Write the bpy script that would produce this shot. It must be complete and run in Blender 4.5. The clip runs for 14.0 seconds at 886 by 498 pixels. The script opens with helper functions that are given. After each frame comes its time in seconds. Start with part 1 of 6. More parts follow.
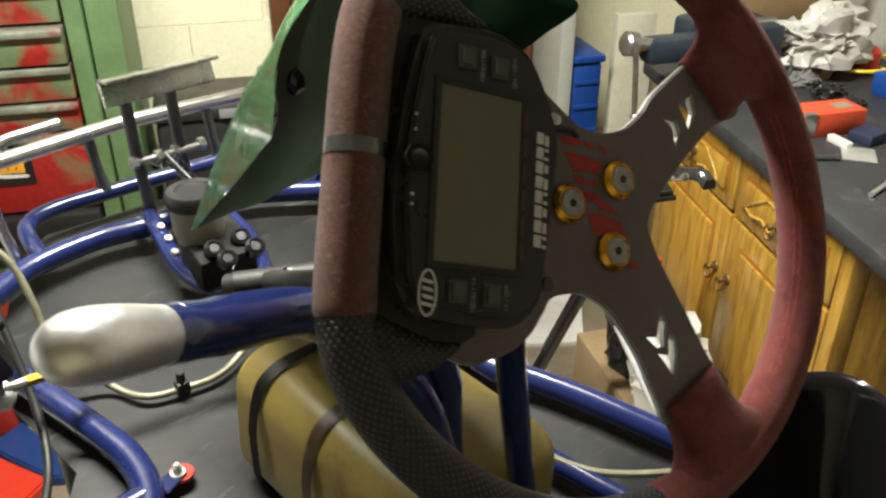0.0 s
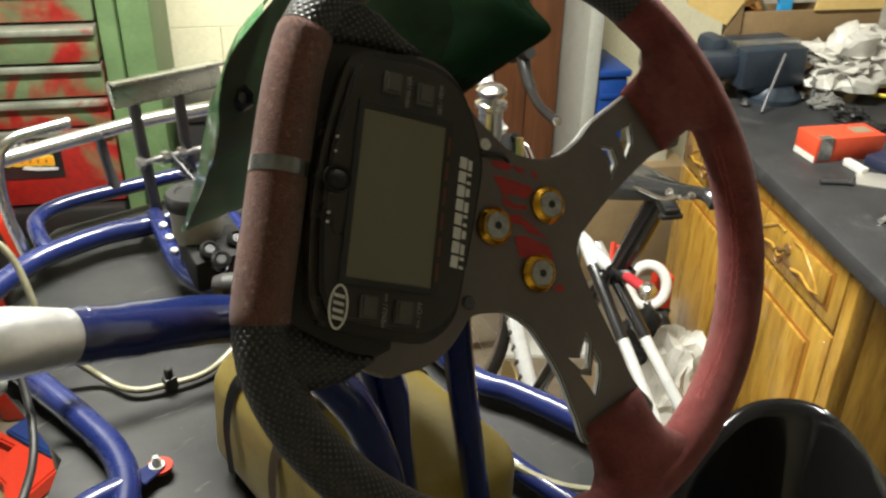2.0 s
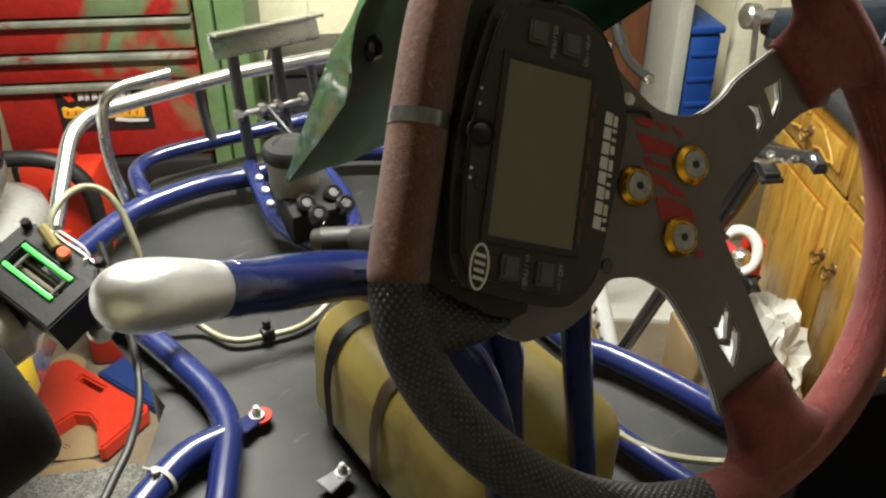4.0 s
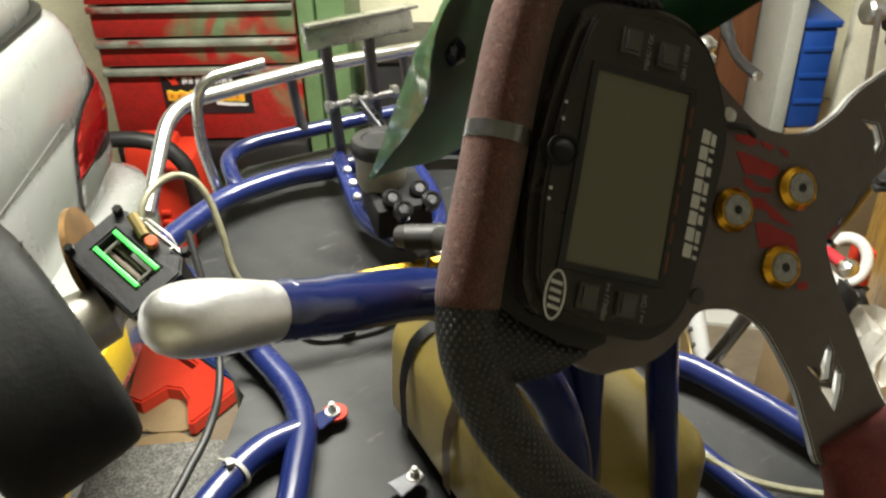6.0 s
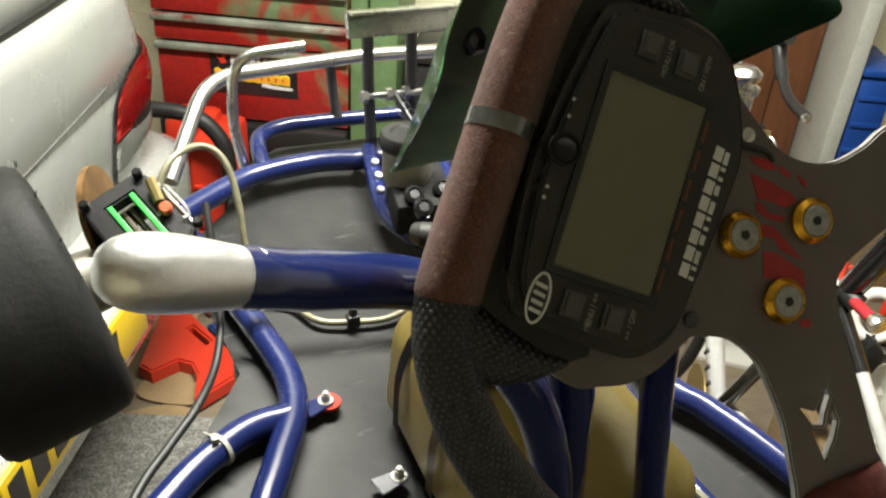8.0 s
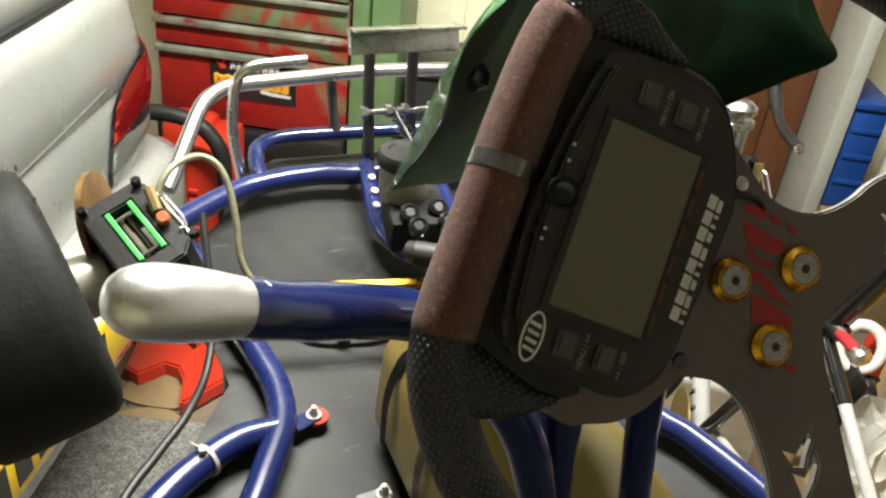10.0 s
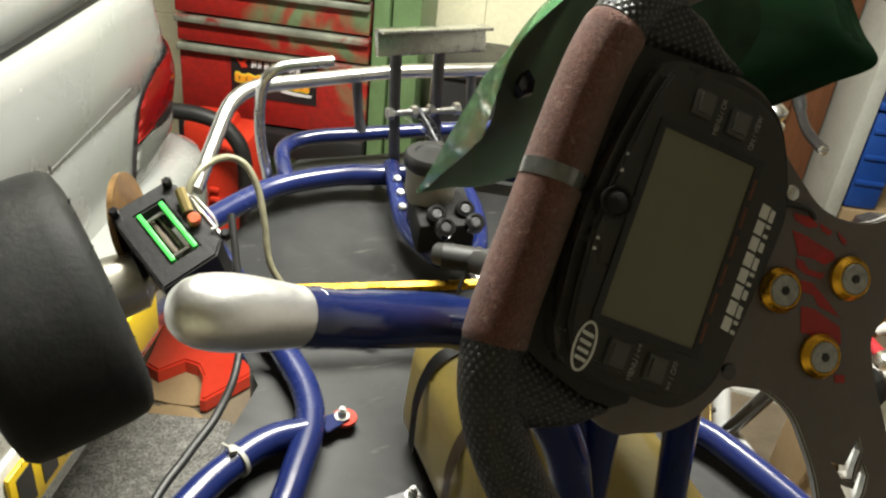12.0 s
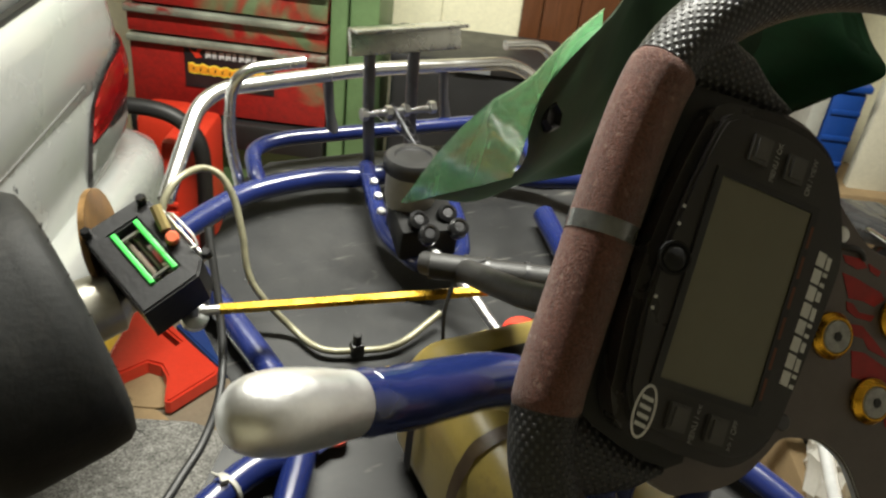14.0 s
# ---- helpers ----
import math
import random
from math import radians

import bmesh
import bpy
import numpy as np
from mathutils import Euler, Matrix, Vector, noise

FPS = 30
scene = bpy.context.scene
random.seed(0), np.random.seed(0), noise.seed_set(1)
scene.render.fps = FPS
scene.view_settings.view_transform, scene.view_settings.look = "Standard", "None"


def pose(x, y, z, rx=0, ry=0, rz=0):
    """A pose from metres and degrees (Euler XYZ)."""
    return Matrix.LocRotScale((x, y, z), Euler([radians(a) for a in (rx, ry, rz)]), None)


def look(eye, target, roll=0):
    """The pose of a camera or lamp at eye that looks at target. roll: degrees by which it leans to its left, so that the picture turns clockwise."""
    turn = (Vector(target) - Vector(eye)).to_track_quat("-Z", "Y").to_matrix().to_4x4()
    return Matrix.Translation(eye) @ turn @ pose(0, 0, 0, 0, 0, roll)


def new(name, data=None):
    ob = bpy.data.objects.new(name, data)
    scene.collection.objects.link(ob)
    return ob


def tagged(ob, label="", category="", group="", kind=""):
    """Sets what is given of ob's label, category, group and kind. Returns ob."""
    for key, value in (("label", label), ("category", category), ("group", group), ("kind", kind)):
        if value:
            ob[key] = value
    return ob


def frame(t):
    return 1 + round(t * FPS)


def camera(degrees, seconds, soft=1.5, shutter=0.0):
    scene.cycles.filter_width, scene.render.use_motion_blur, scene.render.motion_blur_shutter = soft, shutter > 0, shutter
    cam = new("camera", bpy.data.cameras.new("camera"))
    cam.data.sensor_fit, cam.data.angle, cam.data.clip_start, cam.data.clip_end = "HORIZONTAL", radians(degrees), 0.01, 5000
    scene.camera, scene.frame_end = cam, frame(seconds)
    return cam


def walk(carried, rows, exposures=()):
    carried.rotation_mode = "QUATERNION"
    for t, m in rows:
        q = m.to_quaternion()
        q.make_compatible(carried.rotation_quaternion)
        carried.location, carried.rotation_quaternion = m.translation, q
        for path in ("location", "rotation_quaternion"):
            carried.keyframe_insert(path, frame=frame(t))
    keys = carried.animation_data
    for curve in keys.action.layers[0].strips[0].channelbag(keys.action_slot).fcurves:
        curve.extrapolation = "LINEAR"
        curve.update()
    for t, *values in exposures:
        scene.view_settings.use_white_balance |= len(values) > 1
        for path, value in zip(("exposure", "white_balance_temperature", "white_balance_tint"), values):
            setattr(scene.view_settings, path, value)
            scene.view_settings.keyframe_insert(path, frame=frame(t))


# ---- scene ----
cam = camera(55.0, 14.0, soft=2.3, shutter=0.5)
PATH = [
    (0, (-0.3109, -0.1942, 1.5081), (0.3135, 0.4168, 1.0214), 0.08),
    (0.5, (-0.2929, -0.2274, 1.5195), (0.3071, 0.3906, 1.0115), 0.66),
    (1, (-0.2834, -0.2366, 1.5249), (0.3217, 0.3936, 1.0384), -0.42),
    (1.5, (-0.2827, -0.2414, 1.5204), (0.3242, 0.3894, 1.0370), -0.31),
    (2, (-0.2811, -0.2402, 1.5223), (0.3154, 0.4019, 1.0407), 1.19),
    (2.5, (-0.2813, -0.2260, 1.5185), (0.2842, 0.4513, 1.0479), 2.21),
    (3, (-0.2950, -0.2216, 1.5097), (0.2478, 0.4501, 1.0055), 0.85),
    (3.2, (-0.3036, -0.2168, 1.5155), (0.2310, 0.4494, 0.9956), 1.35),
    (5.3, (-0.2811, -0.2013, 1.5114), (0.2126, 0.4875, 0.9805), -2.21),
    (5.5, (-0.2813, -0.1970, 1.5185), (0.2016, 0.4989, 0.9870), 0.21),
    (6, (-0.2745, -0.1916, 1.5144), (0.1506, 0.5374, 0.9779), -1.41),
    (6.5, (-0.2586, -0.2079, 1.5259), (0.1775, 0.5714, 1.0760), 2.97),
    (7, (-0.2541, -0.2034, 1.5073), (0.1626, 0.5545, 1.0052), 2.48),
    (7.5, (-0.2520, -0.1935, 1.5011), (0.1469, 0.5623, 0.9818), 2.95),
    (8, (-0.2547, -0.1940, 1.5014), (0.1394, 0.5577, 0.9725), 4.04),
    (10.3, (-0.2613, -0.1934, 1.5143), (0.1484, 0.5597, 0.9995), 7.32),
    (10.5, (-0.2653, -0.1919, 1.5129), (0.1457, 0.5622, 1.0006), 7.63),
    (11, (-0.2718, -0.1874, 1.5170), (0.1329, 0.5700, 1.0046), 7.44),
    (11.5, (-0.2753, -0.1853, 1.5136), (0.1218, 0.5697, 0.9918), 7.57),
    (12, (-0.2722, -0.1856, 1.5159), (0.1191, 0.5728, 0.9945), 6.54),
    (12.5, (-0.2772, -0.1884, 1.5171), (0.1178, 0.5713, 1.0005), 6.59),
    (13, (-0.2826, -0.1812, 1.5137), (0.1142, 0.5773, 0.9967), 5.75),
    (13.5, (-0.2879, -0.1587, 1.5178), (0.1181, 0.5892, 0.9927), 6.57),
    (14, (-0.2894, -0.1377, 1.5268), (0.1479, 0.5836, 0.9897), 7.08),
]
EXPOSURES = [(0.0, -0.02), (1.0, 0.08), (3.0, 0.05), (5.5, 0.15), (6.5, 0.17), (8.0, 0.13), (10.5, 0.14), (12.5, -0.03), (14.0, -0.15)]
walk(cam, [(t, look(eye, target, roll)) for t, eye, target, roll in PATH], EXPOSURES)

# ---- light ----
world = bpy.data.worlds.new("garage_air")
scene.world = world
world.use_nodes = True
world.node_tree.nodes["Background"].inputs[0].default_value = (0.9, 0.95, 1.0, 1)
world.node_tree.nodes["Background"].inputs[1].default_value = 0.012

# Room axes: a runs along the back wall, b towards it.
TURN = radians(-31)
CA, SA = math.cos(TURN), math.sin(TURN)


def room(a, b, z=0.0):
    return Vector((a * CA - b * SA, a * SA + b * CA, z))


ROOM = Matrix.Rotation(TURN, 4, "Z")

# ---- materials ----
MATS = {}


def ramp(nt, src, stops):
    n = nt.nodes.new("ShaderNodeValToRGB")
    while len(n.color_ramp.elements) < len(stops):
        n.color_ramp.elements.new(0.5)
    for e, (p, c) in zip(n.color_ramp.elements, stops):
        e.position = p
        e.color = (*c, 1) if len(c) == 3 else c
    nt.links.new(src, n.inputs[0])
    return n.outputs[0]


def texnoise(nt, scale, detail=4, rough=0.6, coord="Object", stretch=(1, 1, 1), distort=0.0):
    tc = nt.nodes.new("ShaderNodeTexCoord")
    mp = nt.nodes.new("ShaderNodeMapping")
    mp.inputs["Scale"].default_value = stretch
    nt.links.new(tc.outputs[coord], mp.inputs[0])
    n = nt.nodes.new("ShaderNodeTexNoise")
    n.inputs["Scale"].default_value = scale
    n.inputs["Detail"].default_value = detail
    n.inputs["Roughness"].default_value = rough
    n.inputs["Distortion"].default_value = distort
    nt.links.new(mp.outputs[0], n.inputs["Vector"])
    return n.outputs["Fac"]


def mixc(nt, fac, a, b):
    m = nt.nodes.new("ShaderNodeMix")
    m.data_type = "RGBA"
    for sock, val in ((m.inputs[0], fac), (m.inputs[6], a), (m.inputs[7], b)):
        if hasattr(val, "is_linked"):
            nt.links.new(val, sock)
        elif isinstance(val, (int, float)):
            sock.default_value = val
        else:
            sock.default_value = (*val, 1)
    return m.outputs[2]


def surf(name, col, rough=0.5, metal=0.0, var=0.12, vscale=6.0, grain=0.06, gscale=90.0, bump=0.15, bscale=200.0,
         dirt=None, dscale=3.0, dlow=0.52, dhigh=0.7, coat=0.0, rvar=0.1, spec=0.5, sheen=0.0, stretch=(1, 1, 1), bdist=0.002):
    """A surface with variation at two scales, optional dirt patches, and fine relief."""
    if name in MATS:
        return MATS[name]
    m = bpy.data.materials.new(name)
    m.use_nodes = True
    nt = m.node_tree
    p = nt.nodes["Principled BSDF"]
    big = texnoise(nt, vscale, 5, 0.6, stretch=stretch)
    fine = texnoise(nt, gscale, 3, 0.7, stretch=stretch)
    lo = tuple(max(0, c * (1 - var)) for c in col)
    hi = tuple(min(1, c * (1 + var)) for c in col)
    c1 = ramp(nt, big, [(0.3, lo), (0.7, hi)])
    lo2 = tuple(max(0, 1 - grain * 2) for _ in range(3))
    c2 = ramp(nt, fine, [(0.3, lo2), (0.7, (1, 1, 1))])
    mul = nt.nodes.new("ShaderNodeMix")
    mul.data_type, mul.blend_type = "RGBA", "MULTIPLY"
    mul.inputs[0].default_value = 1.0
    nt.links.new(c1, mul.inputs[6])
    nt.links.new(c2, mul.inputs[7])
    out = mul.outputs[2]
    if dirt:
        d = texnoise(nt, dscale, 8, 0.72, stretch=stretch, distort=0.4)
        f = ramp(nt, d, [(dlow, (0, 0, 0)), (dhigh, (1, 1, 1))])
        out = mixc(nt, f, out, dirt)
    nt.links.new(out, p.inputs["Base Color"])
    r = ramp(nt, big, [(0.25, (max(0, rough - rvar),) * 3), (0.75, (min(1, rough + rvar),) * 3)])
    nt.links.new(r, p.inputs["Roughness"])
    p.inputs["Metallic"].default_value = metal
    p.inputs["Specular IOR Level"].default_value = spec
    p.inputs["Coat Weight"].default_value = coat
    p.inputs["Coat Roughness"].default_value = 0.08
    p.inputs["Sheen Weight"].default_value = sheen
    if bump:
        b = nt.nodes.new("ShaderNodeBump")
        b.inputs["Strength"].default_value = bump
        b.inputs["Distance"].default_value = bdist
        nt.links.new(texnoise(nt, bscale, 4, 0.6, stretch=stretch), b.inputs["Height"])
        nt.links.new(b.outputs[0], p.inputs["Normal"])
    MATS[name] = m
    return m


def glow(name, col, strength):
    m = bpy.data.materials.new(name)
    m.use_nodes = True
    p = m.node_tree.nodes["Principled BSDF"]
    p.inputs["Base Color"].default_value = (0.8, 0.8, 0.8, 1)
    p.inputs["Emission Color"].default_value = (*col, 1)
    p.inputs["Emission Strength"].default_value = strength
    return m


BLUE = surf("blue_enamel", (0.0082, 0.0155, 0.084), 0.24, coat=0.5, var=0.15, dirt=(0.02, 0.02, 0.05), dscale=14, dlow=0.62, dhigh=0.8, bump=0.08, bscale=60)
CHROME = surf("chrome", (0.8, 0.8, 0.79), 0.23, 1.0, var=0.06, bump=0.03, dirt=(0.35, 0.33, 0.3), dscale=25, dlow=0.62, dhigh=0.8)
STEEL = surf("bare_steel", (0.5, 0.5, 0.5), 0.35, 1.0, var=0.2, vscale=30, dirt=(0.2, 0.17, 0.14), dscale=30, dlow=0.58, dhigh=0.75)
DARKSTEEL = surf("dark_steel", (0.13, 0.13, 0.14), 0.4, 0.8, var=0.25, vscale=25)
ALU = surf("brushed_aluminium", (0.74, 0.735, 0.72), 0.34, 0.94, var=0.06, vscale=15, bump=0.06, bscale=300, rvar=0.06, dirt=(0.6, 0.59, 0.57), dscale=30, dlow=0.6, dhigh=0.85)
TURNED = surf("turned_aluminium", (0.88, 0.88, 0.885), 0.35, 0.92, var=0.05, vscale=25, bump=0.12, bscale=220, rvar=0.08, dirt=(0.74, 0.74, 0.73), dscale=40, dlow=0.55, dhigh=0.85)
TRAYBLK = surf("worn_black_tray", (0.013, 0.0135, 0.014), 0.45, 0.0, var=0.35, vscale=7, dirt=(0.037, 0.036, 0.034), dscale=7, dlow=0.48, dhigh=0.9, bump=0.12, bscale=40, spec=0.26)
SUEDE = surf("brown_suede", (0.205, 0.082, 0.06), 0.95, var=0.25, vscale=40, grain=0.35, gscale=900, bump=1.0, bscale=1300, sheen=0.3, spec=0.1, dirt=(0.4, 0.26, 0.2), dscale=330, dlow=0.56, dhigh=0.78, bdist=0.0014)
REDSUEDE = surf("red_suede", (0.19, 0.046, 0.044), 0.95, var=0.3, vscale=30, grain=0.2, gscale=800, bump=0.8, bscale=1200, sheen=0.15, spec=0.1, dirt=(0.24, 0.085, 0.078), dscale=40, dlow=0.45, dhigh=0.8, bdist=0.0012)
PLATE = surf("anodised_grey_plate", (0.132, 0.114, 0.111), 0.42, 0.4, var=0.1, vscale=20, bump=0.05, bscale=400)
EDGE = surf("cut_aluminium_edge", (0.82, 0.82, 0.8), 0.42, 0.8, var=0.1, vscale=60)
ZINC = surf("zinc_plate", (0.72, 0.72, 0.7), 0.32, 0.7, var=0.1, vscale=60)
GOLD = surf("gold_anodised", (0.75, 0.4, 0.04), 0.28, 1.0, var=0.08, vscale=60, bump=0.02)
BLACKPL = surf("black_plastic", (0.016, 0.016, 0.017), 0.4, var=0.1, vscale=20, bump=0.15, bscale=700, bdist=0.0006)
LCD = surf("lcd_glass", (0.15, 0.142, 0.108), 0.2, var=0.04, vscale=10, grain=0.02, bump=0.0)
BTN = surf("grey_rubber_key", (0.07, 0.067, 0.065), 0.5, var=0.1, bump=0.1, bscale=900)
WHITEINK = surf("white_ink", (0.6, 0.6, 0.6), 0.5, var=0.1, vscale=200, bump=0.0)
DIMINK = surf("worn_white_ink", (0.32, 0.32, 0.32), 0.5, var=0.2, vscale=200, bump=0.0)
REDINK = surf("red_ink", (0.32, 0.012, 0.012), 0.5, var=0.25, vscale=90, bump=0.0)
TAPE = surf("grey_tape", (0.17, 0.175, 0.175), 0.22, 0.5, var=0.35, vscale=60, bump=0.3, bscale=120, coat=0.8)
TANK = surf("yellowed_tank_plastic", (0.27, 0.203, 0.048), 0.38, var=0.18, vscale=9, dirt=(0.1, 0.065, 0.022), dscale=12, dlow=0.55, dhigh=0.8, bump=0.12, bscale=80)
TYRE = surf("slick_tyre_rubber", (0.014, 0.0145, 0.0145), 0.62, var=0.3, vscale=10, bump=0.25, bscale=160, dirt=(0.03, 0.029, 0.027), dscale=12, dlow=0.5, dhigh=0.8, spec=0.16)
GREENPL = surf("green_plastic", (0.15, 0.47, 0.19), 0.25, var=0.15, vscale=12, coat=1.0, dirt=(0.13, 0.37, 0.16), dscale=18, dlow=0.6, dhigh=0.8, bump=0.06, bscale=40)
NEON = surf("green_pad_clip", (0.05, 0.5, 0.08), 0.4, var=0.1, bump=0.05)
YELROD = surf("gold_track_rod", (0.75, 0.45, 0.05), 0.3, 0.9, var=0.12, vscale=40)
HOSE = surf("brake_hose", (0.22, 0.21, 0.14), 0.35, 0.2, var=0.2, vscale=80)
BLACKRUB = surf("black_rubber", (0.009, 0.009, 0.009), 0.5, var=0.2, bump=0.1)
RUST = surf("rusty_brass", (0.22, 0.125, 0.045), 0.5, 0.6, var=0.4, vscale=40)
REDPL = surf("red_plastic", (0.55, 0.035, 0.015), 0.38, var=0.12, bump=0.08)
BLUEPL = surf("blue_plastic", (0.009, 0.055, 0.27), 0.4, var=0.15, bump=0.08)
CARSILVER = surf("silver_car_paint", (0.43, 0.443, 0.432), 0.26, 0.3, var=0.06, vscale=3, grain=0.03, gscale=700, coat=0.8, bump=0.02, dirt=(0.3, 0.3, 0.28), dscale=4, dlow=0.55, dhigh=0.85)
WALLP = surf("cream_wall_paint", (0.84, 0.8, 0.58), 0.7, var=0.05, vscale=4, bump=0.3, bscale=60, dirt=(0.62, 0.58, 0.4), dscale=5, dlow=0.58, dhigh=0.85)
FLOORM = surf("dusty_concrete", (0.2, 0.16, 0.11), 0.85, var=0.25, vscale=3, bump=0.4, bscale=50, dirt=(0.1, 0.08, 0.055), dscale=2.5)
CARPET = surf("grey_carpet", (0.4, 0.395, 0.37), 0.98, var=0.4, vscale=45, grain=0.4, gscale=160, bump=1.0, bscale=500, spec=0.05, bdist=0.004)
CARDB = surf("brown_card", (0.3, 0.21, 0.11), 0.85, var=0.15, vscale=8, bump=0.15, bscale=60)
CEIL = surf("ceiling_paint", (0.7, 0.69, 0.64), 0.8, var=0.08, vscale=3)
BENCHTOP = surf("dark_worktop", (0.032, 0.033, 0.036), 0.55, var=0.25, vscale=8, grain=0.2, gscale=250, bump=0.1, bscale=200, dirt=(0.09, 0.088, 0.085), dscale=10, dlow=0.58, dhigh=0.85)
PINE = surf("varnished_pine", (0.42, 0.245, 0.04), 0.3, var=0.28, vscale=5, coat=0.4, stretch=(8, 8, 1), bump=0.1, bscale=25, dirt=(0.26, 0.115, 0.016), dscale=6, dlow=0.46, dhigh=0.68)
WOODDK = surf("brown_door_wood", (0.12, 0.045, 0.018), 0.4, var=0.3, vscale=4, stretch=(10, 10, 0.7), bump=0.15, bscale=20, dirt=(0.05, 0.018, 0.008), dscale=4)
WHITEP = surf("white_gloss_paint", (0.66, 0.66, 0.62), 0.4, var=0.05, bump=0.06, dirt=(0.5, 0.49, 0.45), dscale=6)
JAMBP = surf("greyed_gloss_paint", (0.45, 0.46, 0.42), 0.35, var=0.08, bump=0.06, dirt=(0.33, 0.33, 0.3), dscale=6)
PLASTER = surf("grey_render", (0.4, 0.38, 0.34), 0.9, var=0.15, vscale=5, bump=0.5, bscale=70, dirt=(0.25, 0.23, 0.2), dscale=4)
TBGREEN = surf("toolbox_green", (0.12, 0.2, 0.085), 0.5, 0.1, var=0.2, vscale=6, bump=0.06, bscale=40, dirt=(0.08, 0.13, 0.06), dscale=8, dlow=0.52, dhigh=0.75)
SEATM = surf("black_fibreglass", (0.01, 0.01, 0.011), 0.18, var=0.15, coat=0.6, bump=0.04, bscale=30)



def scuff(m, col, lows):
    """Adds thin scratches, long in x or in y, to a finished surface."""
    nt = m.node_tree
    p = nt.nodes["Principled BSDF"]
    for (scale, stretch), low in lows:
        under = p.inputs["Base Color"].links[0].from_socket
        line = ramp(nt, texnoise(nt, scale, 3, 0.75, stretch=stretch, distort=0.25), [(low, (0, 0, 0)), (low + 0.1, (1, 1, 1))])
        nt.links.new(mixc(nt, line, under, col), p.inputs["Base Color"])


scuff(TRAYBLK, (0.075, 0.073, 0.067), [((9, (1, 7, 1)), 0.63), ((40, (9, 1, 1)), 0.68), ((22, (1, 1, 1)), 0.7)])
scuff(TYRE, (0.05, 0.048, 0.044), [((30, (1, 1, 3)), 0.7)])
scuff(CARSILVER, (0.36, 0.36, 0.345), [((7, (1, 1, 2)), 0.66)])

# Toolbox drawers: green paint with red sprayed over in clouds.
def two_paint():
    m = surf("toolbox_red_over_green", (0.12, 0.17, 0.085), 0.4, 0.1, var=0.3, vscale=9, bump=0.06, bscale=40)
    nt = m.node_tree
    p = nt.nodes["Principled BSDF"]
    under = p.inputs["Base Color"].links[0].from_socket
    tc = nt.nodes.new("ShaderNodeTexCoord")
    sep = nt.nodes.new("ShaderNodeVectorMath")
    sep.operation = "DOT_PRODUCT"
    # Less red spray towards the hinge side and the top drawers.
    sep.inputs[1].default_value = (CA * 1.1, SA * 1.1, 1.1)
    nt.links.new(tc.outputs["Object"], sep.inputs[0])
    cloud = texnoise(nt, 5.5, 3, 0.55, distort=0.6)
    add = nt.nodes.new("ShaderNodeMath")
    add.operation = "SUBTRACT"
    wide = nt.nodes.new("ShaderNodeMath")
    wide.operation = "MULTIPLY_ADD"
    wide.inputs[1].default_value, wide.inputs[2].default_value = 2.2, -0.22
    nt.links.new(cloud, wide.inputs[0])
    nt.links.new(wide.outputs[0], add.inputs[0])
    nt.links.new(sep.outputs["Value"], add.inputs[1])
    f = ramp(nt, add.outputs[0], [(0.5, (0, 0, 0)), (0.78, (1, 1, 1))])
    wear = ramp(nt, texnoise(nt, 60, 6, 0.7), [(0.25, (0.16, 0.012, 0.01)), (0.7, (0.36, 0.016, 0.012))])
    nt.links.new(mixc(nt, f, under, wear), p.inputs["Base Color"])
    return m


TBRED = two_paint()


def rubber_grip():
    """Black grip rubber with rows of small raised lozenges, laid out by the UV map in metres."""
    m = bpy.data.materials.new("knurled_grip_rubber")
    m.use_nodes = True
    nt = m.node_tree
    p = nt.nodes["Principled BSDF"]
    p.inputs["Base Color"].default_value = (0.014, 0.014, 0.015, 1)
    p.inputs["Specular IOR Level"].default_value = 0.5
    tc = nt.nodes.new("ShaderNodeTexCoord")
    sep = nt.nodes.new("ShaderNodeSeparateXYZ")
    nt.links.new(tc.outputs["UV"], sep.inputs[0])

    def math_node(op, a, b=None):
        n = nt.nodes.new("ShaderNodeMath")
        n.operation = op
        for i, val in enumerate((a, b)):
            if val is None:
                continue
            if isinstance(val, (int, float)):
                n.inputs[i].default_value = val
            else:
                nt.links.new(val, n.inputs[i])
        return n.outputs[0]

    su = math_node("MULTIPLY", sep.outputs[0], math.pi / 0.0021)
    sv = math_node("MULTIPLY", sep.outputs[1], math.pi / 0.001842)
    h1 = math_node("MULTIPLY", math_node("COSINE", su), math_node("COSINE", sv))
    bead = math_node("POWER", math_node("MAXIMUM", h1, 0.0), 0.75)
    b = nt.nodes.new("ShaderNodeBump")
    b.inputs["Strength"].default_value = 1.0
    b.inputs["Distance"].default_value = 0.00065
    nt.links.new(bead, b.inputs["Height"])
    nt.links.new(b.outputs[0], p.inputs["Normal"])
    worn = texnoise(nt, 40, 5, 0.7)
    # Bead tops lighter, gaps near black: highlights and recess shade put into the colour.
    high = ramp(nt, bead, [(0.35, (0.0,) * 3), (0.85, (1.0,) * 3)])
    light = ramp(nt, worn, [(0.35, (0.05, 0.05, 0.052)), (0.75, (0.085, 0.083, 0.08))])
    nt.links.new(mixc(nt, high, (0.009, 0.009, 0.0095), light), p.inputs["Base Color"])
    nt.links.new(ramp(nt, worn, [(0.3, (0.42,) * 3), (0.7, (0.56,) * 3)]), p.inputs["Roughness"])
    return m


GRIP = rubber_grip()

# ---- mesh helpers ----


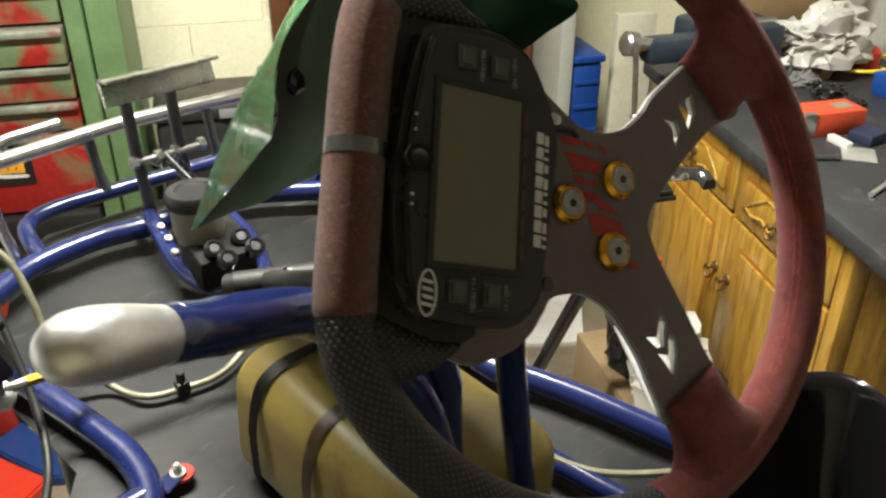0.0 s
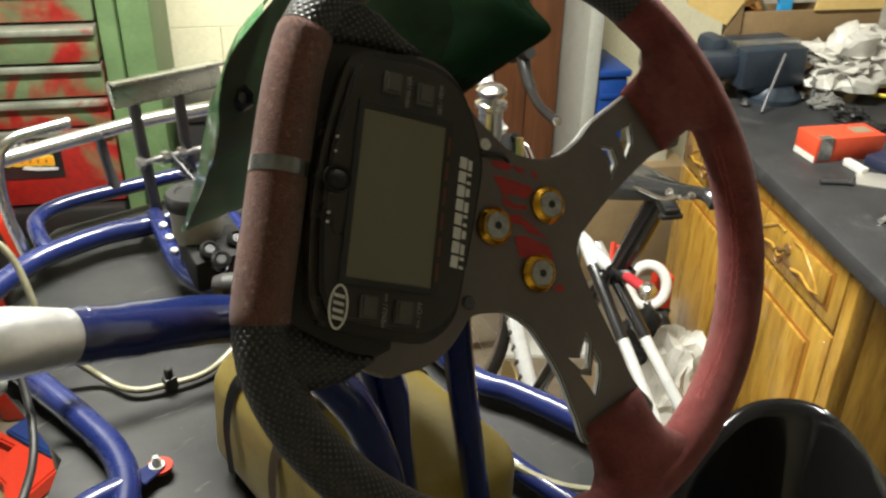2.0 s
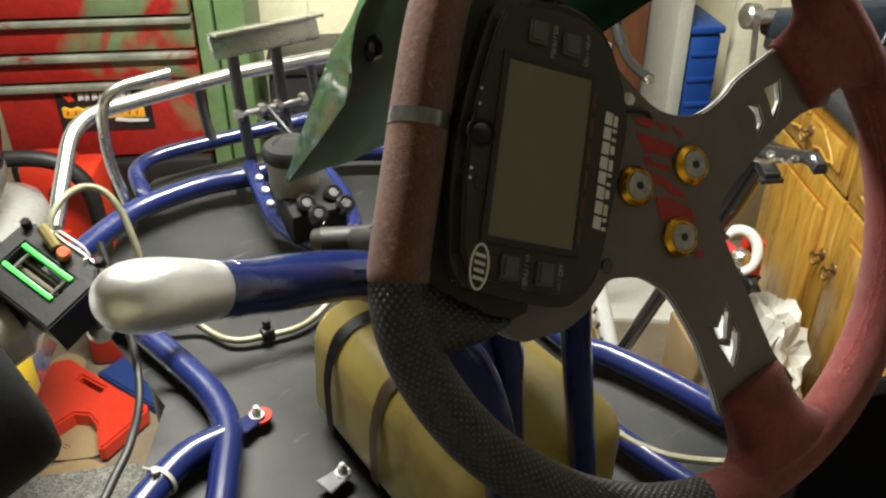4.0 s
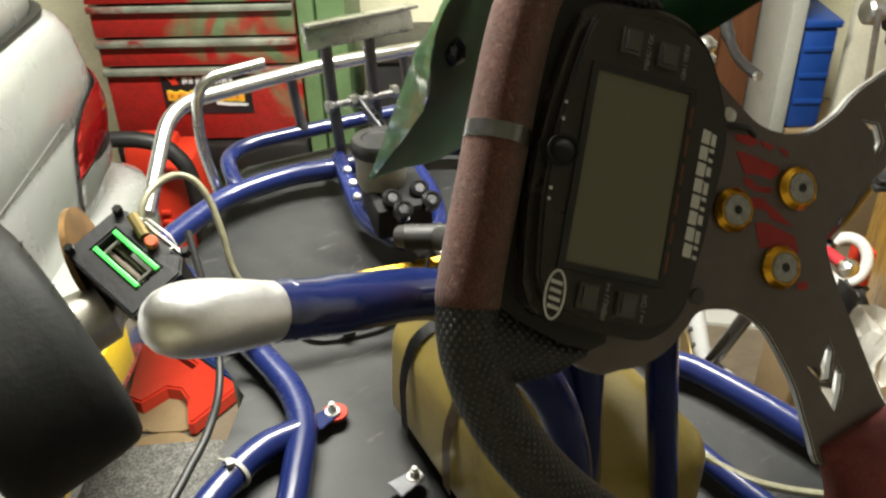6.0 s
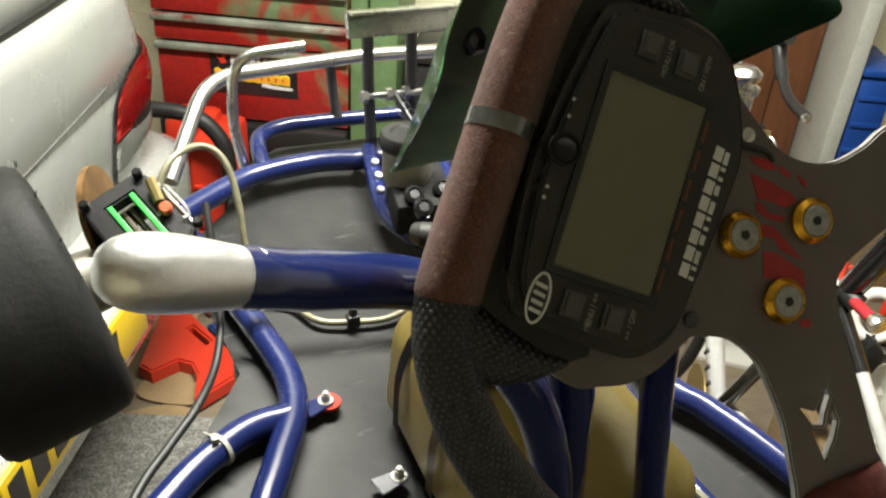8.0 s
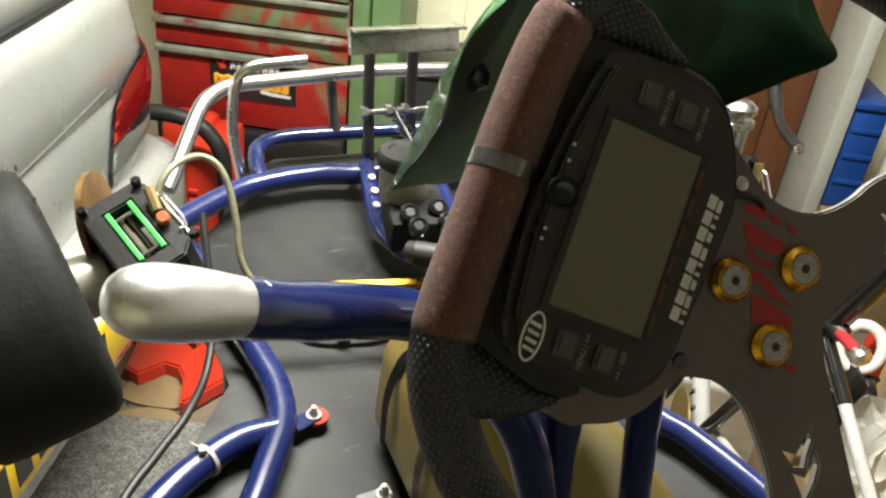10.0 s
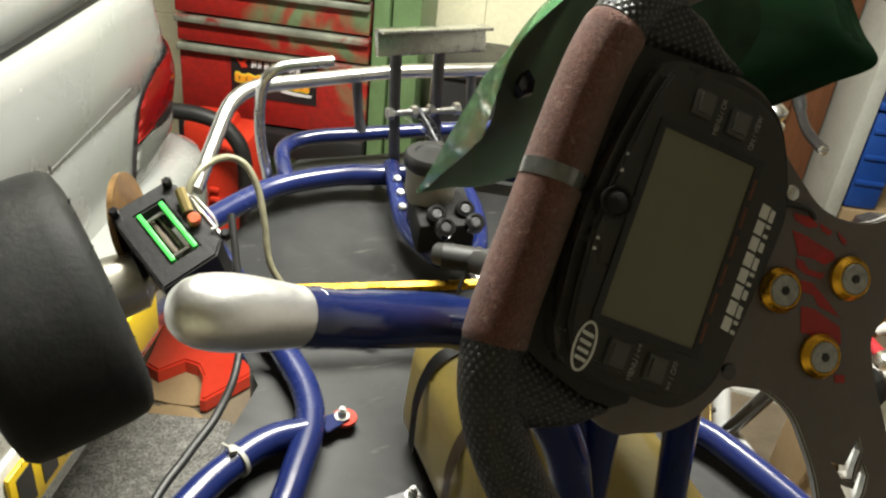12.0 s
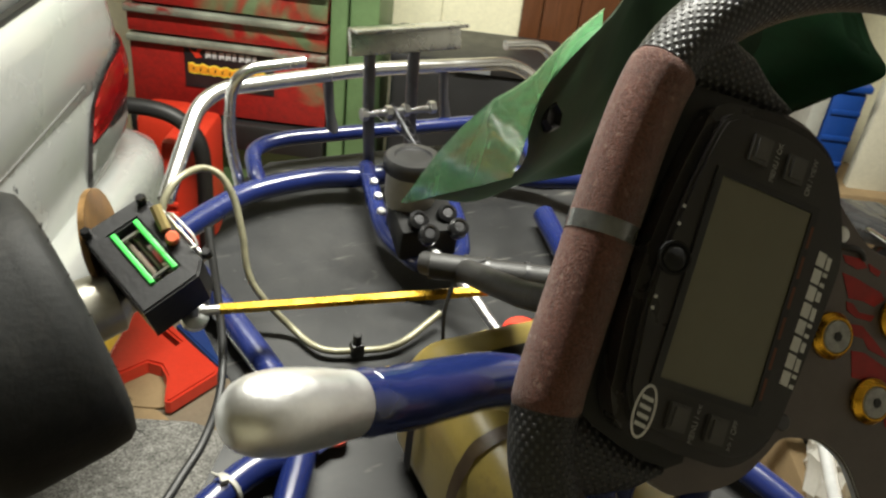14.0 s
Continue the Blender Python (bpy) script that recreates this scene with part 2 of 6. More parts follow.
def finish(bm, name, material, smooth=True, angle=40):
    bmesh.ops.recalc_face_normals(bm, faces=bm.faces)
    me = bpy.data.meshes.new(name)
    if smooth:
        for f in bm.faces:
            f.smooth = True
        lim = radians(angle)
        for e in bm.edges:
            if len(e.link_faces) == 2 and e.calc_face_angle(0) > lim:
                e.smooth = False
    bm.to_mesh(me)
    bm.free()
    for m in material if isinstance(material, (list, tuple)) else [material]:
        me.materials.append(m)
    return me


def part(name, bm, material, parent=None, label="", smooth=True, angle=40):
    """Links a bmesh as one mesh object, under a thing or a part."""
    ob = new(name, finish(bm, name, material, smooth, angle))
    if parent is not None:
        ob.parent = parent
        ob.matrix_parent_inverse = parent_world(parent).inverted()
    if label:
        ob["label"] = label
    return ob


def parent_world(ob):
    m = ob.matrix_basis
    while ob.parent is not None:
        m = ob.parent.matrix_basis @ ob.matrix_parent_inverse @ m
        ob = ob.parent
    return m


def thing(name, base, label, category, group="", kind=""):
    e = new(name)
    e.empty_display_size = 0.1
    e.matrix_basis = Matrix.Translation(base)
    return tagged(e, label, category, group, kind)


def solid(name, bm, material, label, category, group="", kind="", smooth=True, angle=40):
    return tagged(part(name, bm, material, None, "", smooth, angle), label, category, group, kind)


def spline(pts, n=8, closed=False):
    """Points along a smooth curve through pts."""
    pts = [Vector(p) for p in pts]
    out, count = [], len(pts)
    for i in range(count if closed else count - 1):
        if closed:
            p0, p1, p2, p3 = (pts[(i + k) % count] for k in (-1, 0, 1, 2))
        else:
            p1, p2 = pts[i], pts[i + 1]
            p0 = pts[i - 1] if i else p1 * 2 - p2
            p3 = pts[i + 2] if i + 2 < count else p2 * 2 - p1
        for k in range(n):
            t = k / n
            out.append(0.5 * (2 * p1 + (p2 - p0) * t + (2 * p0 - 5 * p1 + 4 * p2 - p3) * t * t + (3 * p1 - p0 - 3 * p2 + p3) * t**3))
    if not closed:
        out.append(pts[-1])
    return out


def rounded(pts, r, n=6):
    """A polyline whose corners are rounded with radius about r."""
    pts = [Vector(p) for p in pts]
    out = [pts[0]]
    for a, b, c in zip(pts, pts[1:], pts[2:]):
        d1, d2 = (a - b), (c - b)
        k = min(r, d1.length * 0.45, d2.length * 0.45)
        s, e = b + d1.normalized() * k, b + d2.normalized() * k
        for i in range(n + 1):
            t = i / n
            out.append(s * (1 - t) ** 2 + b * 2 * t * (1 - t) + e * t * t)
    out.append(pts[-1])
    return out


def sweep(bm, path, radius, seg=14, closed=False, caps=True, uv=False):
    """A round tube along path; radius is a number or one for each point."""
    path = [Vector(p) for p in path]
    n = len(path)
    rad = [radius] * n if isinstance(radius, (int, float)) else radius
    tang = []
    for i in range(n):
        a = path[(i - 1) % n] if (closed or i) else path[0]
        b = path[(i + 1) % n] if (closed or i < n - 1) else path[-1]
        tang.append((b - a).normalized())
    ref = Vector((0, 0, 1)) if abs(tang[0].z) < 0.9 else Vector((1, 0, 0))
    nor = (ref - tang[0] * ref.dot(tang[0])).normalized()
    rings, dist, dists = [], 0.0, []
    for i in range(n):
        nor = (nor - tang[i] * nor.dot(tang[i])).normalized()
        bi = tang[i].cross(nor)
        if i:
            dist += (path[i] - path[i - 1]).length
        dists.append(dist)
        rings.append([bm.verts.new(path[i] + (nor * math.cos(2 * math.pi * k / seg) + bi * math.sin(2 * math.pi * k / seg)) * rad[i]) for k in range(seg)])
    lay = bm.loops.layers.uv.verify() if uv else None
    for i in range(n if closed else n - 1):
        A, B = rings[i], rings[(i + 1) % n]
        d0, d1 = dists[i], dists[i + 1] if i + 1 < n else dist + (path[0] - path[-1]).length
        for k in range(seg):
            f = bm.faces.new((A[k], A[(k + 1) % seg], B[(k + 1) % seg], B[k]))
            if uv:
                w = 2 * math.pi * (sum(rad) / n) / seg
                for lp, c in zip(f.loops, ((d0, k * w), (d0, (k + 1) * w), (d1, (k + 1) * w), (d1, k * w))):
                    lp[lay].uv = c
    if caps and not closed:
        bm.faces.new(rings[0][::-1])
        bm.faces.new(rings[-1])
    return rings


def box(bm, size, m=None, bevel=0.0, seg=2):
    """A bevelled box of that size, at the pose m."""
    r = bmesh.ops.create_cube(bm, size=1.0, matrix=Matrix.Diagonal((*size, 1)))
    vs = r["verts"]
    if bevel:
        es = list({e for v in vs for e in v.link_edges})
        res = bmesh.ops.bevel(bm, geom=es, offset=bevel, segments=seg, affect="EDGES", profile=0.5)
        vs = list({v for f in res["faces"] for v in f.verts} | {v for v in vs if v.is_valid})
    if m is not None:
        bmesh.ops.transform(bm, matrix=m, verts=vs)
    return vs


def axis_frame(p0, p1):
    z = (Vector(p1) - Vector(p0)).normalized()
    q = z.to_track_quat("Z", "Y")
    return Matrix.Translation(p0) @ q.to_matrix().to_4x4()


def lathe(bm, prof, m=None, seg=24):
    """A turned shape: prof is rows of (radius, height) about z."""
    rings = []
    vs = []
    for r, h in prof:
        if r < 1e-6:
            ring = [bm.verts.new((0, 0, h))]
        else:
            ring = [bm.verts.new((r * math.cos(2 * math.pi * k / seg), r * math.sin(2 * math.pi * k / seg), h)) for k in range(seg)]
        rings.append(ring)
        vs += ring
    for A, B in zip(rings, rings[1:]):
        for k in range(seg):
            a0, a1, b0, b1 = A[k % len(A)], A[(k + 1) % len(A)], B[k % len(B)], B[(k + 1) % len(B)]
            loop = []
            for v in (a0, a1, b1, b0):
                if v not in loop:
                    loop.append(v)
            if len(loop) > 2:
                bm.faces.new(loop)
    if len(rings[0]) > 1:
        bm.faces.new(rings[0][::-1])
    if len(rings[-1]) > 1:
        bm.faces.new(rings[-1])
    if m is not None:
        bmesh.ops.transform(bm, matrix=m, verts=vs)
    return vs


def rod(bm, p0, p1, r, seg=12, r1=None):
    h = (Vector(p1) - Vector(p0)).length
    r1 = r if r1 is None else r1
    return lathe(bm, [(r, 0), (r1, h)], axis_frame(p0, p1), seg)


def slab(bm, outline, z0, z1, m=None, holes=(), bevel=0.0):
    """A flat plate: a 2D outline with holes, from height z0 to z1."""
    edges, vs = [], []
    for loop in (outline, *holes):
        ring = [bm.verts.new((x, y, z0)) for x, y in loop]
        vs += ring
        edges += [bm.edges.new((ring[i], ring[(i + 1) % len(ring)])) for i in range(len(ring))]
    faces = [g for g in bmesh.ops.triangle_fill(bm, use_beauty=True, use_dissolve=False, edges=edges)["geom"] if isinstance(g, bmesh.types.BMFace)]
    ext = bmesh.ops.extrude_face_region(bm, geom=faces)
    top = [g for g in ext["geom"] if isinstance(g, bmesh.types.BMVert)]
    bmesh.ops.translate(bm, verts=top, vec=(0, 0, z1 - z0))
    allv = vs + top
    if bevel:
        rim = [e for e in {e for v in top for e in v.link_edges} if len(e.link_faces) == 2 and e.calc_face_angle(0) > 1.0 and all(v in top for v in e.verts)]
        if rim:
            res = bmesh.ops.bevel(bm, geom=rim, offset=bevel, segments=2, affect="EDGES")
            allv = list({v for v in allv if v.is_valid} | set(res["verts"]) | {v for f in res["faces"] for v in f.verts})
    if m is not None:
        bmesh.ops.transform(bm, matrix=m, verts=[v for v in allv if v.is_valid])
    return allv


def smooth2(pts, n=6):
    return [(p.x, p.y) for p in spline([(x, y, 0) for x, y in pts], n, True)]


def bolt(bm, p, axis, r=0.006, h=0.006, washer=0.0):
    """A hex head on a washer, standing on p along axis."""
    m = axis_frame(p, Vector(p) + Vector(axis))
    if washer:
        lathe(bm, [(washer, 0), (washer, 0.0015)], m, 16)
    lathe(bm, [(r, 0.0015), (r, h), (r * 0.8, h + 0.001)], m, 6)


# ---- the room ----
WALL_B, WALL_R, WALL_L, WALL_F = 2.32, 1.5, -5.4, -2.2
HIGH = 2.45


def wall(name, a0, b0, a1, b1, thick, mat, label):
    bm = bmesh.new()
    p, q = room(a0, b0), room(a1, b1)
    d = (q - p).normalized()
    side = Vector((-d.y, d.x, 0)) * thick
    vs = [p, q, q + side, p + side]
    lo = [bm.verts.new((v.x, v.y, 0)) for v in vs]
    hi = [bm.verts.new((v.x, v.y, HIGH)) for v in vs]
    for i in range(4):
        bm.faces.new((lo[i], lo[(i + 1) % 4], hi[(i + 1) % 4], hi[i]))
    bm.faces.new(lo)
    bm.faces.new(hi)
    return solid(name, bm, mat, label, "wall", kind="structure", smooth=False)


wall("wall_back", WALL_L, WALL_B, WALL_R, WALL_B, 0.15, WALLP, "cream painted blockwork back wall of the garage")
wall("wall_right", WALL_R, WALL_B, WALL_R, WALL_F, 0.15, PLASTER, "rough grey rendered wall behind the bench")
wall("wall_left", WALL_L, WALL_F, WALL_L, WALL_B, 0.15, WALLP, "cream painted garage side wall")
wall("wall_front", WALL_R, WALL_F, WALL_L, WALL_F, 0.15, WALLP, "cream painted garage front wall")
bm = bmesh.new()
box(bm, (7.2, 4.9, 0.1), ROOM @ Matrix.Translation(((WALL_L + WALL_R) / 2, (WALL_B + WALL_F) / 2, -0.05)))
solid("floor", bm, FLOORM, "dusty brown concrete garage floor", "floor", kind="structure", smooth=False)
bm = bmesh.new()
box(bm, (7.2, 4.9, 0.1), ROOM @ Matrix.Translation(((WALL_L + WALL_R) / 2, (WALL_B + WALL_F) / 2, HIGH + 0.05)))
solid("ceiling", bm, CEIL, "off-white painted ceiling", "ceiling", kind="structure", smooth=False)


def strip_light(a, b, turn, power, length=1.5):
    m = ROOM @ Matrix.Translation((a, b, HIGH)) @ Matrix.Rotation(turn, 4, "Z")
    t = thing("strip_light", m.translation, "white fluorescent strip light on the ceiling", "lamp", "ceiling strip lights")
    bm = bmesh.new()
    box(bm, (length, 0.1, 0.04), m @ Matrix.Translation((0, 0, -0.02)), 0.006)
    part("casing", bm, WHITEP, t)
    bm = bmesh.new()
    rod(bm, m @ Vector((-length / 2 + 0.03, 0, -0.062)), m @ Vector((length / 2 - 0.03, 0, -0.062)), 0.016, 12)
    part("tube", bm, glow("fluorescent_glow", (1.0, 0.95, 0.8), 6.0), t)
    lamp = bpy.data.lights.new("strip_lamp", "AREA")
    lamp.shape, lamp.size, lamp.size_y = "RECTANGLE", length, 0.06
    lamp.energy, lamp.color = power, (1.0, 0.985, 0.88)
    ob = new("strip_lamp", lamp)
    ob.matrix_basis = m @ Matrix.Translation((0, 0, -0.085))


strip_light(-0.2, 0.8, 0.0, 110, 1.2)

# ---- the kart ----


def tray_z(y):
    return 0.915 + 0.11 * (y - 0.3)


def on_tray(x, y, h=0.0):
    return Vector((x, y, tray_z(y) + h))


kart = thing("go_kart", (0.1, 0.3, 0.0), "blue racing kart with brown suede steering wheel, on a stand", "go-kart")

bm = bmesh.new()
edge = [(-0.245, 0.31), (-0.205, 0.365), (-0.125, 0.47), (-0.14, 0.68), (-0.075, 0.74), (-0.03, 0.83), (0.03, 0.87), (0.43, 0.85), (0.445, 0.76), (0.43, 0.62), (0.36, 0.52), (0.285, 0.42), (0.275, 0.3), (0.296, 0.25), (0.323, 0.165), (0.355, 0.0), (0.365, -0.5), (-0.42, -0.5), (-0.42, 0.1)]
slab(bm, edge, -0.002, 0.0, Matrix.Identity(4))
for v in bm.verts:
    v.co.z += tray_z(v.co.y)
part("floor_tray", bm, TRAYBLK, kart, "scuffed black floor tray", smooth=False)

TUBE = 0.0142


def frame_tube(pts, r=TUBE, name="frame_tube", mat=BLUE, seg=16, label=""):
    bm = bmesh.new()
    sweep(bm, spline(pts, 8), r, seg)
    return part(name, bm, mat, kart, label)


frame_tube([on_tray(0.36, 0.7, 0.03), on_tray(0.25, 0.76, 0.03), on_tray(0.124, 0.765, 0.03), on_tray(0.057, 0.775, 0.03), on_tray(-0.022, 0.767, 0.03), on_tray(-0.071, 0.745, 0.03), on_tray(-0.126, 0.71, 0.03), on_tray(-0.15, 0.69, 0.03)])
frame_tube([on_tray(-0.135, 0.7, 0.02), on_tray(-0.122, 0.634, 0.02), on_tray(-0.105, 0.55, 0.02), on_tray(-0.092, 0.48, 0.02), on_tray(-0.087, 0.43, 0.02), on_tray(-0.096, 0.385, 0.02), on_tray(-0.125, 0.335, 0.02), on_tray(-0.16, 0.27, 0.02), on_tray(-0.19, 0.15, 0.02), on_tray(-0.2, -0.3, 0.02)])
frame_tube([on_tray(-0.1, 0.382, 0.02), on_tray(-0.135, 0.381, 0.02), on_tray(-0.169, 0.367, 0.02), on_tray(-0.212, 0.338, 0.02), on_tray(-0.28, 0.27, 0.02), on_tray(-0.36, 0.15, 0.02)])
frame_tube([on_tray(-0.013, 0.765, 0.032), on_tray(-0.012, 0.8, 0.04), on_tray(0.0, 0.838, 0.04), on_tray(0.035, 0.856, 0.04), on_tray(0.102, 0.856, 0.04), on_tray(0.268, 0.846, 0.04), on_tray(0.34, 0.838, 0.04), on_tray(0.378, 0.81, 0.04), on_tray(0.37, 0.72, 0.035)], 0.0105)
frame_tube([on_tray(0.33, 0.64, 0.02), on_tray(0.28, 0.42, 0.02), on_tray(0.27, 0.3, 0.02), on_tray(0.291, 0.251, 0.02), on_tray(0.318, 0.165, 0.02), on_tray(0.35, 0.0, 0.02), on_tray(0.36, -0.3, 0.02)])
frame_tube([on_tray(0.22, 0.3, 0.02), on_tray(0.211, 0.218, 0.02), on_tray(0.218, 0.14, 0.02), on_tray(0.24, 0.02, 0.02)], 0.011)

# Pedal plinth: a U of flat bar round the master cylinder.
bm = bmesh.new()
upath = rounded([on_tray(0.128, 0.77, 0.04), on_tray(0.092, 0.63, 0.04), on_tray(0.112, 0.56, 0.04), on_tray(0.165, 0.565, 0.04), on_tray(0.198, 0.64, 0.04), on_tray(0.215, 0.76, 0.04)], 0.05, 6)
rings = sweep(bm, upath, 0.011, 10)
part("pedal_plinth", bm, BLUE, kart)
for x, y in ((0.116, 0.72), (0.109, 0.69), (0.1, 0.66), (0.102, 0.63)):
    bm = bmesh.new()
    bolt(bm, on_tray(x, y, 0.049), (0.1, -0.4, 1), 0.0055, 0.006)
    part("bolt", bm, ZINC, kart)

# Front bumper in bright bar.
bm = bmesh.new()
sweep(bm, rounded([(-0.135, 0.735, 1.02), (-0.062, 0.845, 1.1), (0.16, 0.86, 1.104), (0.4, 0.86, 1.094), (0.46, 0.85, 1.05), (0.47, 0.8, 0.99)], 0.045, 6), 0.0098, 14)
part("front_bumper", bm, CHROME, kart, "chromed tubular front bumper")
bm = bmesh.new()
sweep(bm, rounded([(0.052, 0.8, 1.146), (-0.036, 0.8, 1.142), (-0.044, 0.8, 1.06), (-0.033, 0.79, 0.99)], 0.035, 6), 0.007, 12)
part("bumper_hook", bm, CHROME, kart)
bm = bmesh.new()
sweep(bm, rounded([(0.338, 0.8, 1.147), (0.405, 0.8, 1.144), (0.438, 0.8, 1.09), (0.436, 0.79, 0.99)], 0.035, 6), 0.007, 12)
part("bumper_hook", bm, CHROME, kart)
for x in (0.106, 0.28):
    bm = bmesh.new()
    sweep(bm, [(x, 0.86, 1.098), (x + 0.004, 0.858, 1.05), (x + 0.008, 0.854, on_tray(0, 0.854, 0.045).z)], [0.0075, 0.0065, 0.0085], 12)
    part("bumper_stay", bm, DARKSTEEL, kart)

# Brake pedal: a folded plate on two flat uprights.
bm = bmesh.new()
box(bm, (0.15, 0.012, 0.034), pose(0.172, 0.772, 1.177, -18, 0, -0.5), 0.003)
box(bm, (0.15, 0.028, 0.004), pose(0.172, 0.763, 1.194, -8, 0, -0.5), 0.0012)
part("pedal_plate", bm, surf("polished_pedal_plate", (0.55, 0.56, 0.54), 0.26, 1.0, var=0.2, vscale=18, dirt=(0.16, 0.17, 0.15), dscale=16, dlow=0.5, dhigh=0.75), kart, "polished brake pedal plate")
for x0, x1, z0 in ((0.126, 0.137, 0.995), (0.186, 0.196, 1.0)):
    bm = bmesh.new()
    sweep(bm, [(x0, 0.775, 1.168), (x0 + 0.003, 0.777, 1.1), (x1, 0.78, z0)], 0.0078, 10)
    part("pedal_upright", bm, DARKSTEEL, kart)
bm = bmesh.new()
rod(bm, (0.118, 0.772, 1.082), (0.222, 0.772, 1.079), 0.0045)
for x in (0.118, 0.152, 0.176, 0.214):
    rod(bm, (x, 0.772, 1.081), (x + 0.008, 0.772, 1.081), 0.0085, 6)
part("pedal_crossbolt", bm, STEEL, kart)
bm = bmesh.new()
coil = [Vector((0.165 + 0.0065 * math.cos(i * 0.9) + 0.0004 * i, 0.768 - 0.0012 * i + 0.0065 * math.sin(i * 0.9), 1.078 - 0.0009 * i)) for i in range(60)]
sweep(bm, coil, 0.0014, 6)
rod(bm, (0.162, 0.77, 1.085), (0.188, 0.69, 1.02), 0.0032)
part("return_spring", bm, DARKSTEEL, kart)
for a, b in (((0.115, 0.74, 1.1), (0.18, 0.7, 1.04)), ((0.14, 0.74, 1.11), (0.175, 0.71, 1.06))):
    bm = bmesh.new()
    sweep(bm, spline([a, (Vector(a) + Vector(b)) / 2 + Vector((0.004, 0, 0.003)), b], 5), 0.0005, 5)
    part("lock_wire", bm, DARKSTEEL, kart)

# Brake master cylinder with a round reservoir.
RES = Vector((0.122, 0.63, 1.03))
bm = bmesh.new()
lathe(bm, [(0.027, 0), (0.03, 0.012), (0.03, 0.038), (0.027, 0.045)], Matrix.Translation(RES), 28)
part("reservoir", bm, surf("cloudy_reservoir", (0.22, 0.21, 0.18), 0.4, var=0.15), kart, "cloudy plastic brake fluid reservoir")
bm = bmesh.new()
prof = [(0.032, 0), (0.033, 0.003), (0.033, 0.014), (0.031, 0.018), (0.022, 0.0185), (0.02, 0.0165), (0.0, 0.0165)]
lathe(bm, prof, Matrix.Translation(RES + Vector((0, 0, 0.045))), 64)
for v in bm.verts:
    d = v.co - RES
    if 0.046 < d.z < 0.06 and math.hypot(d.x, d.y) > 0.0325:
        s = 1.03 if int(round(math.atan2(d.y, d.x) / (2 * math.pi) * 64)) % 2 else 0.985
        v.co.x, v.co.y = RES.x + d.x * s, RES.y + d.y * s
part("reservoir_cap", bm, BLACKPL, kart, "ribbed black screw cap")
bm = bmesh.new()
box(bm, (0.07, 0.075, 0.045), pose(0.128, 0.605, 1.012, 6, 0, -12), 0.008)
box(bm, (0.03, 0.06, 0.03), pose(0.16, 0.64, 1.02, 6, 0, -12), 0.006)
part("master_cylinder", bm, surf("matt_black_casting", (0.009, 0.009, 0.009), 0.75, var=0.2, spec=0.25), kart)
for dx, dy in ((-0.018, 0.0), (0.02, 0.004), (-0.02, -0.03), (0.018, -0.028)):
    bm = bmesh.new()
    p = Vector((0.128 + dx, 0.585 + dy, 1.03))
    lathe(bm, [(0.0102, 0), (0.0114, 0.005), (0.0114, 0.014), (0.0075, 0.0165), (0.0055, 0.0145), (0, 0.0145)], axis_frame(p, p + Vector((-0.1, -0.55, 0.8))), 14)
    part("banjo_bolt", bm, surf("blackened_bolt", (0.02, 0.02, 0.021), 0.3, 0.6), kart)
bm = bmesh.new()
sweep(bm, spline([(0.12, 0.6, 1.0), (0.128, 0.55, 1.0), (0.14, 0.5, 0.985), (0.15, 0.45, 0.965), (0.16, 0.4, 0.955)], 6), 0.006, 8)
part("brake_line", bm, STEEL, kart)

# Steering column, track rod and its joints.
bm = bmesh.new()
sweep(bm, [(0.075, 0.5, 1.04), (0.1, 0.462, 1.05)], [0.012, 0.014], 14)
sweep(bm, [(0.1, 0.462, 1.05), (0.09, 0.35, 1.1), (0.05, 0.15, 1.22), (0.012, 0.027, 1.31)], 0.0125, 14)
sweep(bm, [(0.07, 0.478, 1.052), (0.19, 0.41, 1.05)], 0.0135, 14)
part("steering_column", bm, surf("black_shaft", (0.012, 0.0115, 0.011), 0.55, 0.0, var=0.3, vscale=30), kart)
for f in (0.25, 0.4, 0.7):
    bm = bmesh.new()
    p = Vector((0.07, 0.478, 1.052)).lerp(Vector((0.19, 0.41, 1.05)), f)
    rod(bm, p, p + Vector((0.004, -0.0022, 0)), 0.015, 14)
    part("cable_tie", bm, BLACKPL, kart)
bm = bmesh.new()
sweep(bm, spline([(0.118, 0.45, 1.066), (0.095, 0.455, 1.055), (0.075, 0.445, 1.02), (0.07, 0.43, 0.975), (0.06, 0.4, 0.94)], 8), 0.0022, 6)
part("loom_wire", bm, BLACKRUB, kart)
bm = bmesh.new()
sweep(bm, [(-0.132, 0.518, 1.019), (0.137, 0.465, 1.013)], 0.0058, 6)
part("track_rod", bm, YELROD, kart, "gold hexagonal track rod", smooth=False)
bm = bmesh.new()
m = axis_frame((-0.155, 0.522, 1.012), (-0.155, 0.5, 1.04))
lathe(bm, [(0.006, -0.006), (0.013, -0.006), (0.013, 0.006), (0.006, 0.008)], m, 18)
rod(bm, (-0.15, 0.522, 1.018), (-0.128, 0.517, 1.019), 0.0048)
rod(bm, (-0.155, 0.522, 1.0), (-0.155, 0.518, 1.032), 0.0048, 6)
part("rod_end", bm, STEEL, kart)
bm = bmesh.new()
lathe(bm, [(0.012, 0), (0.02, 0.002), (0.02, 0.022), (0.014, 0.026), (0, 0.026)], axis_frame((0.16, 0.425, 0.965), (0.155, 0.42, 1.0)), 18)
part("column_bush", bm, REDPL, kart, "orange-red column bush")
bm = bmesh.new()
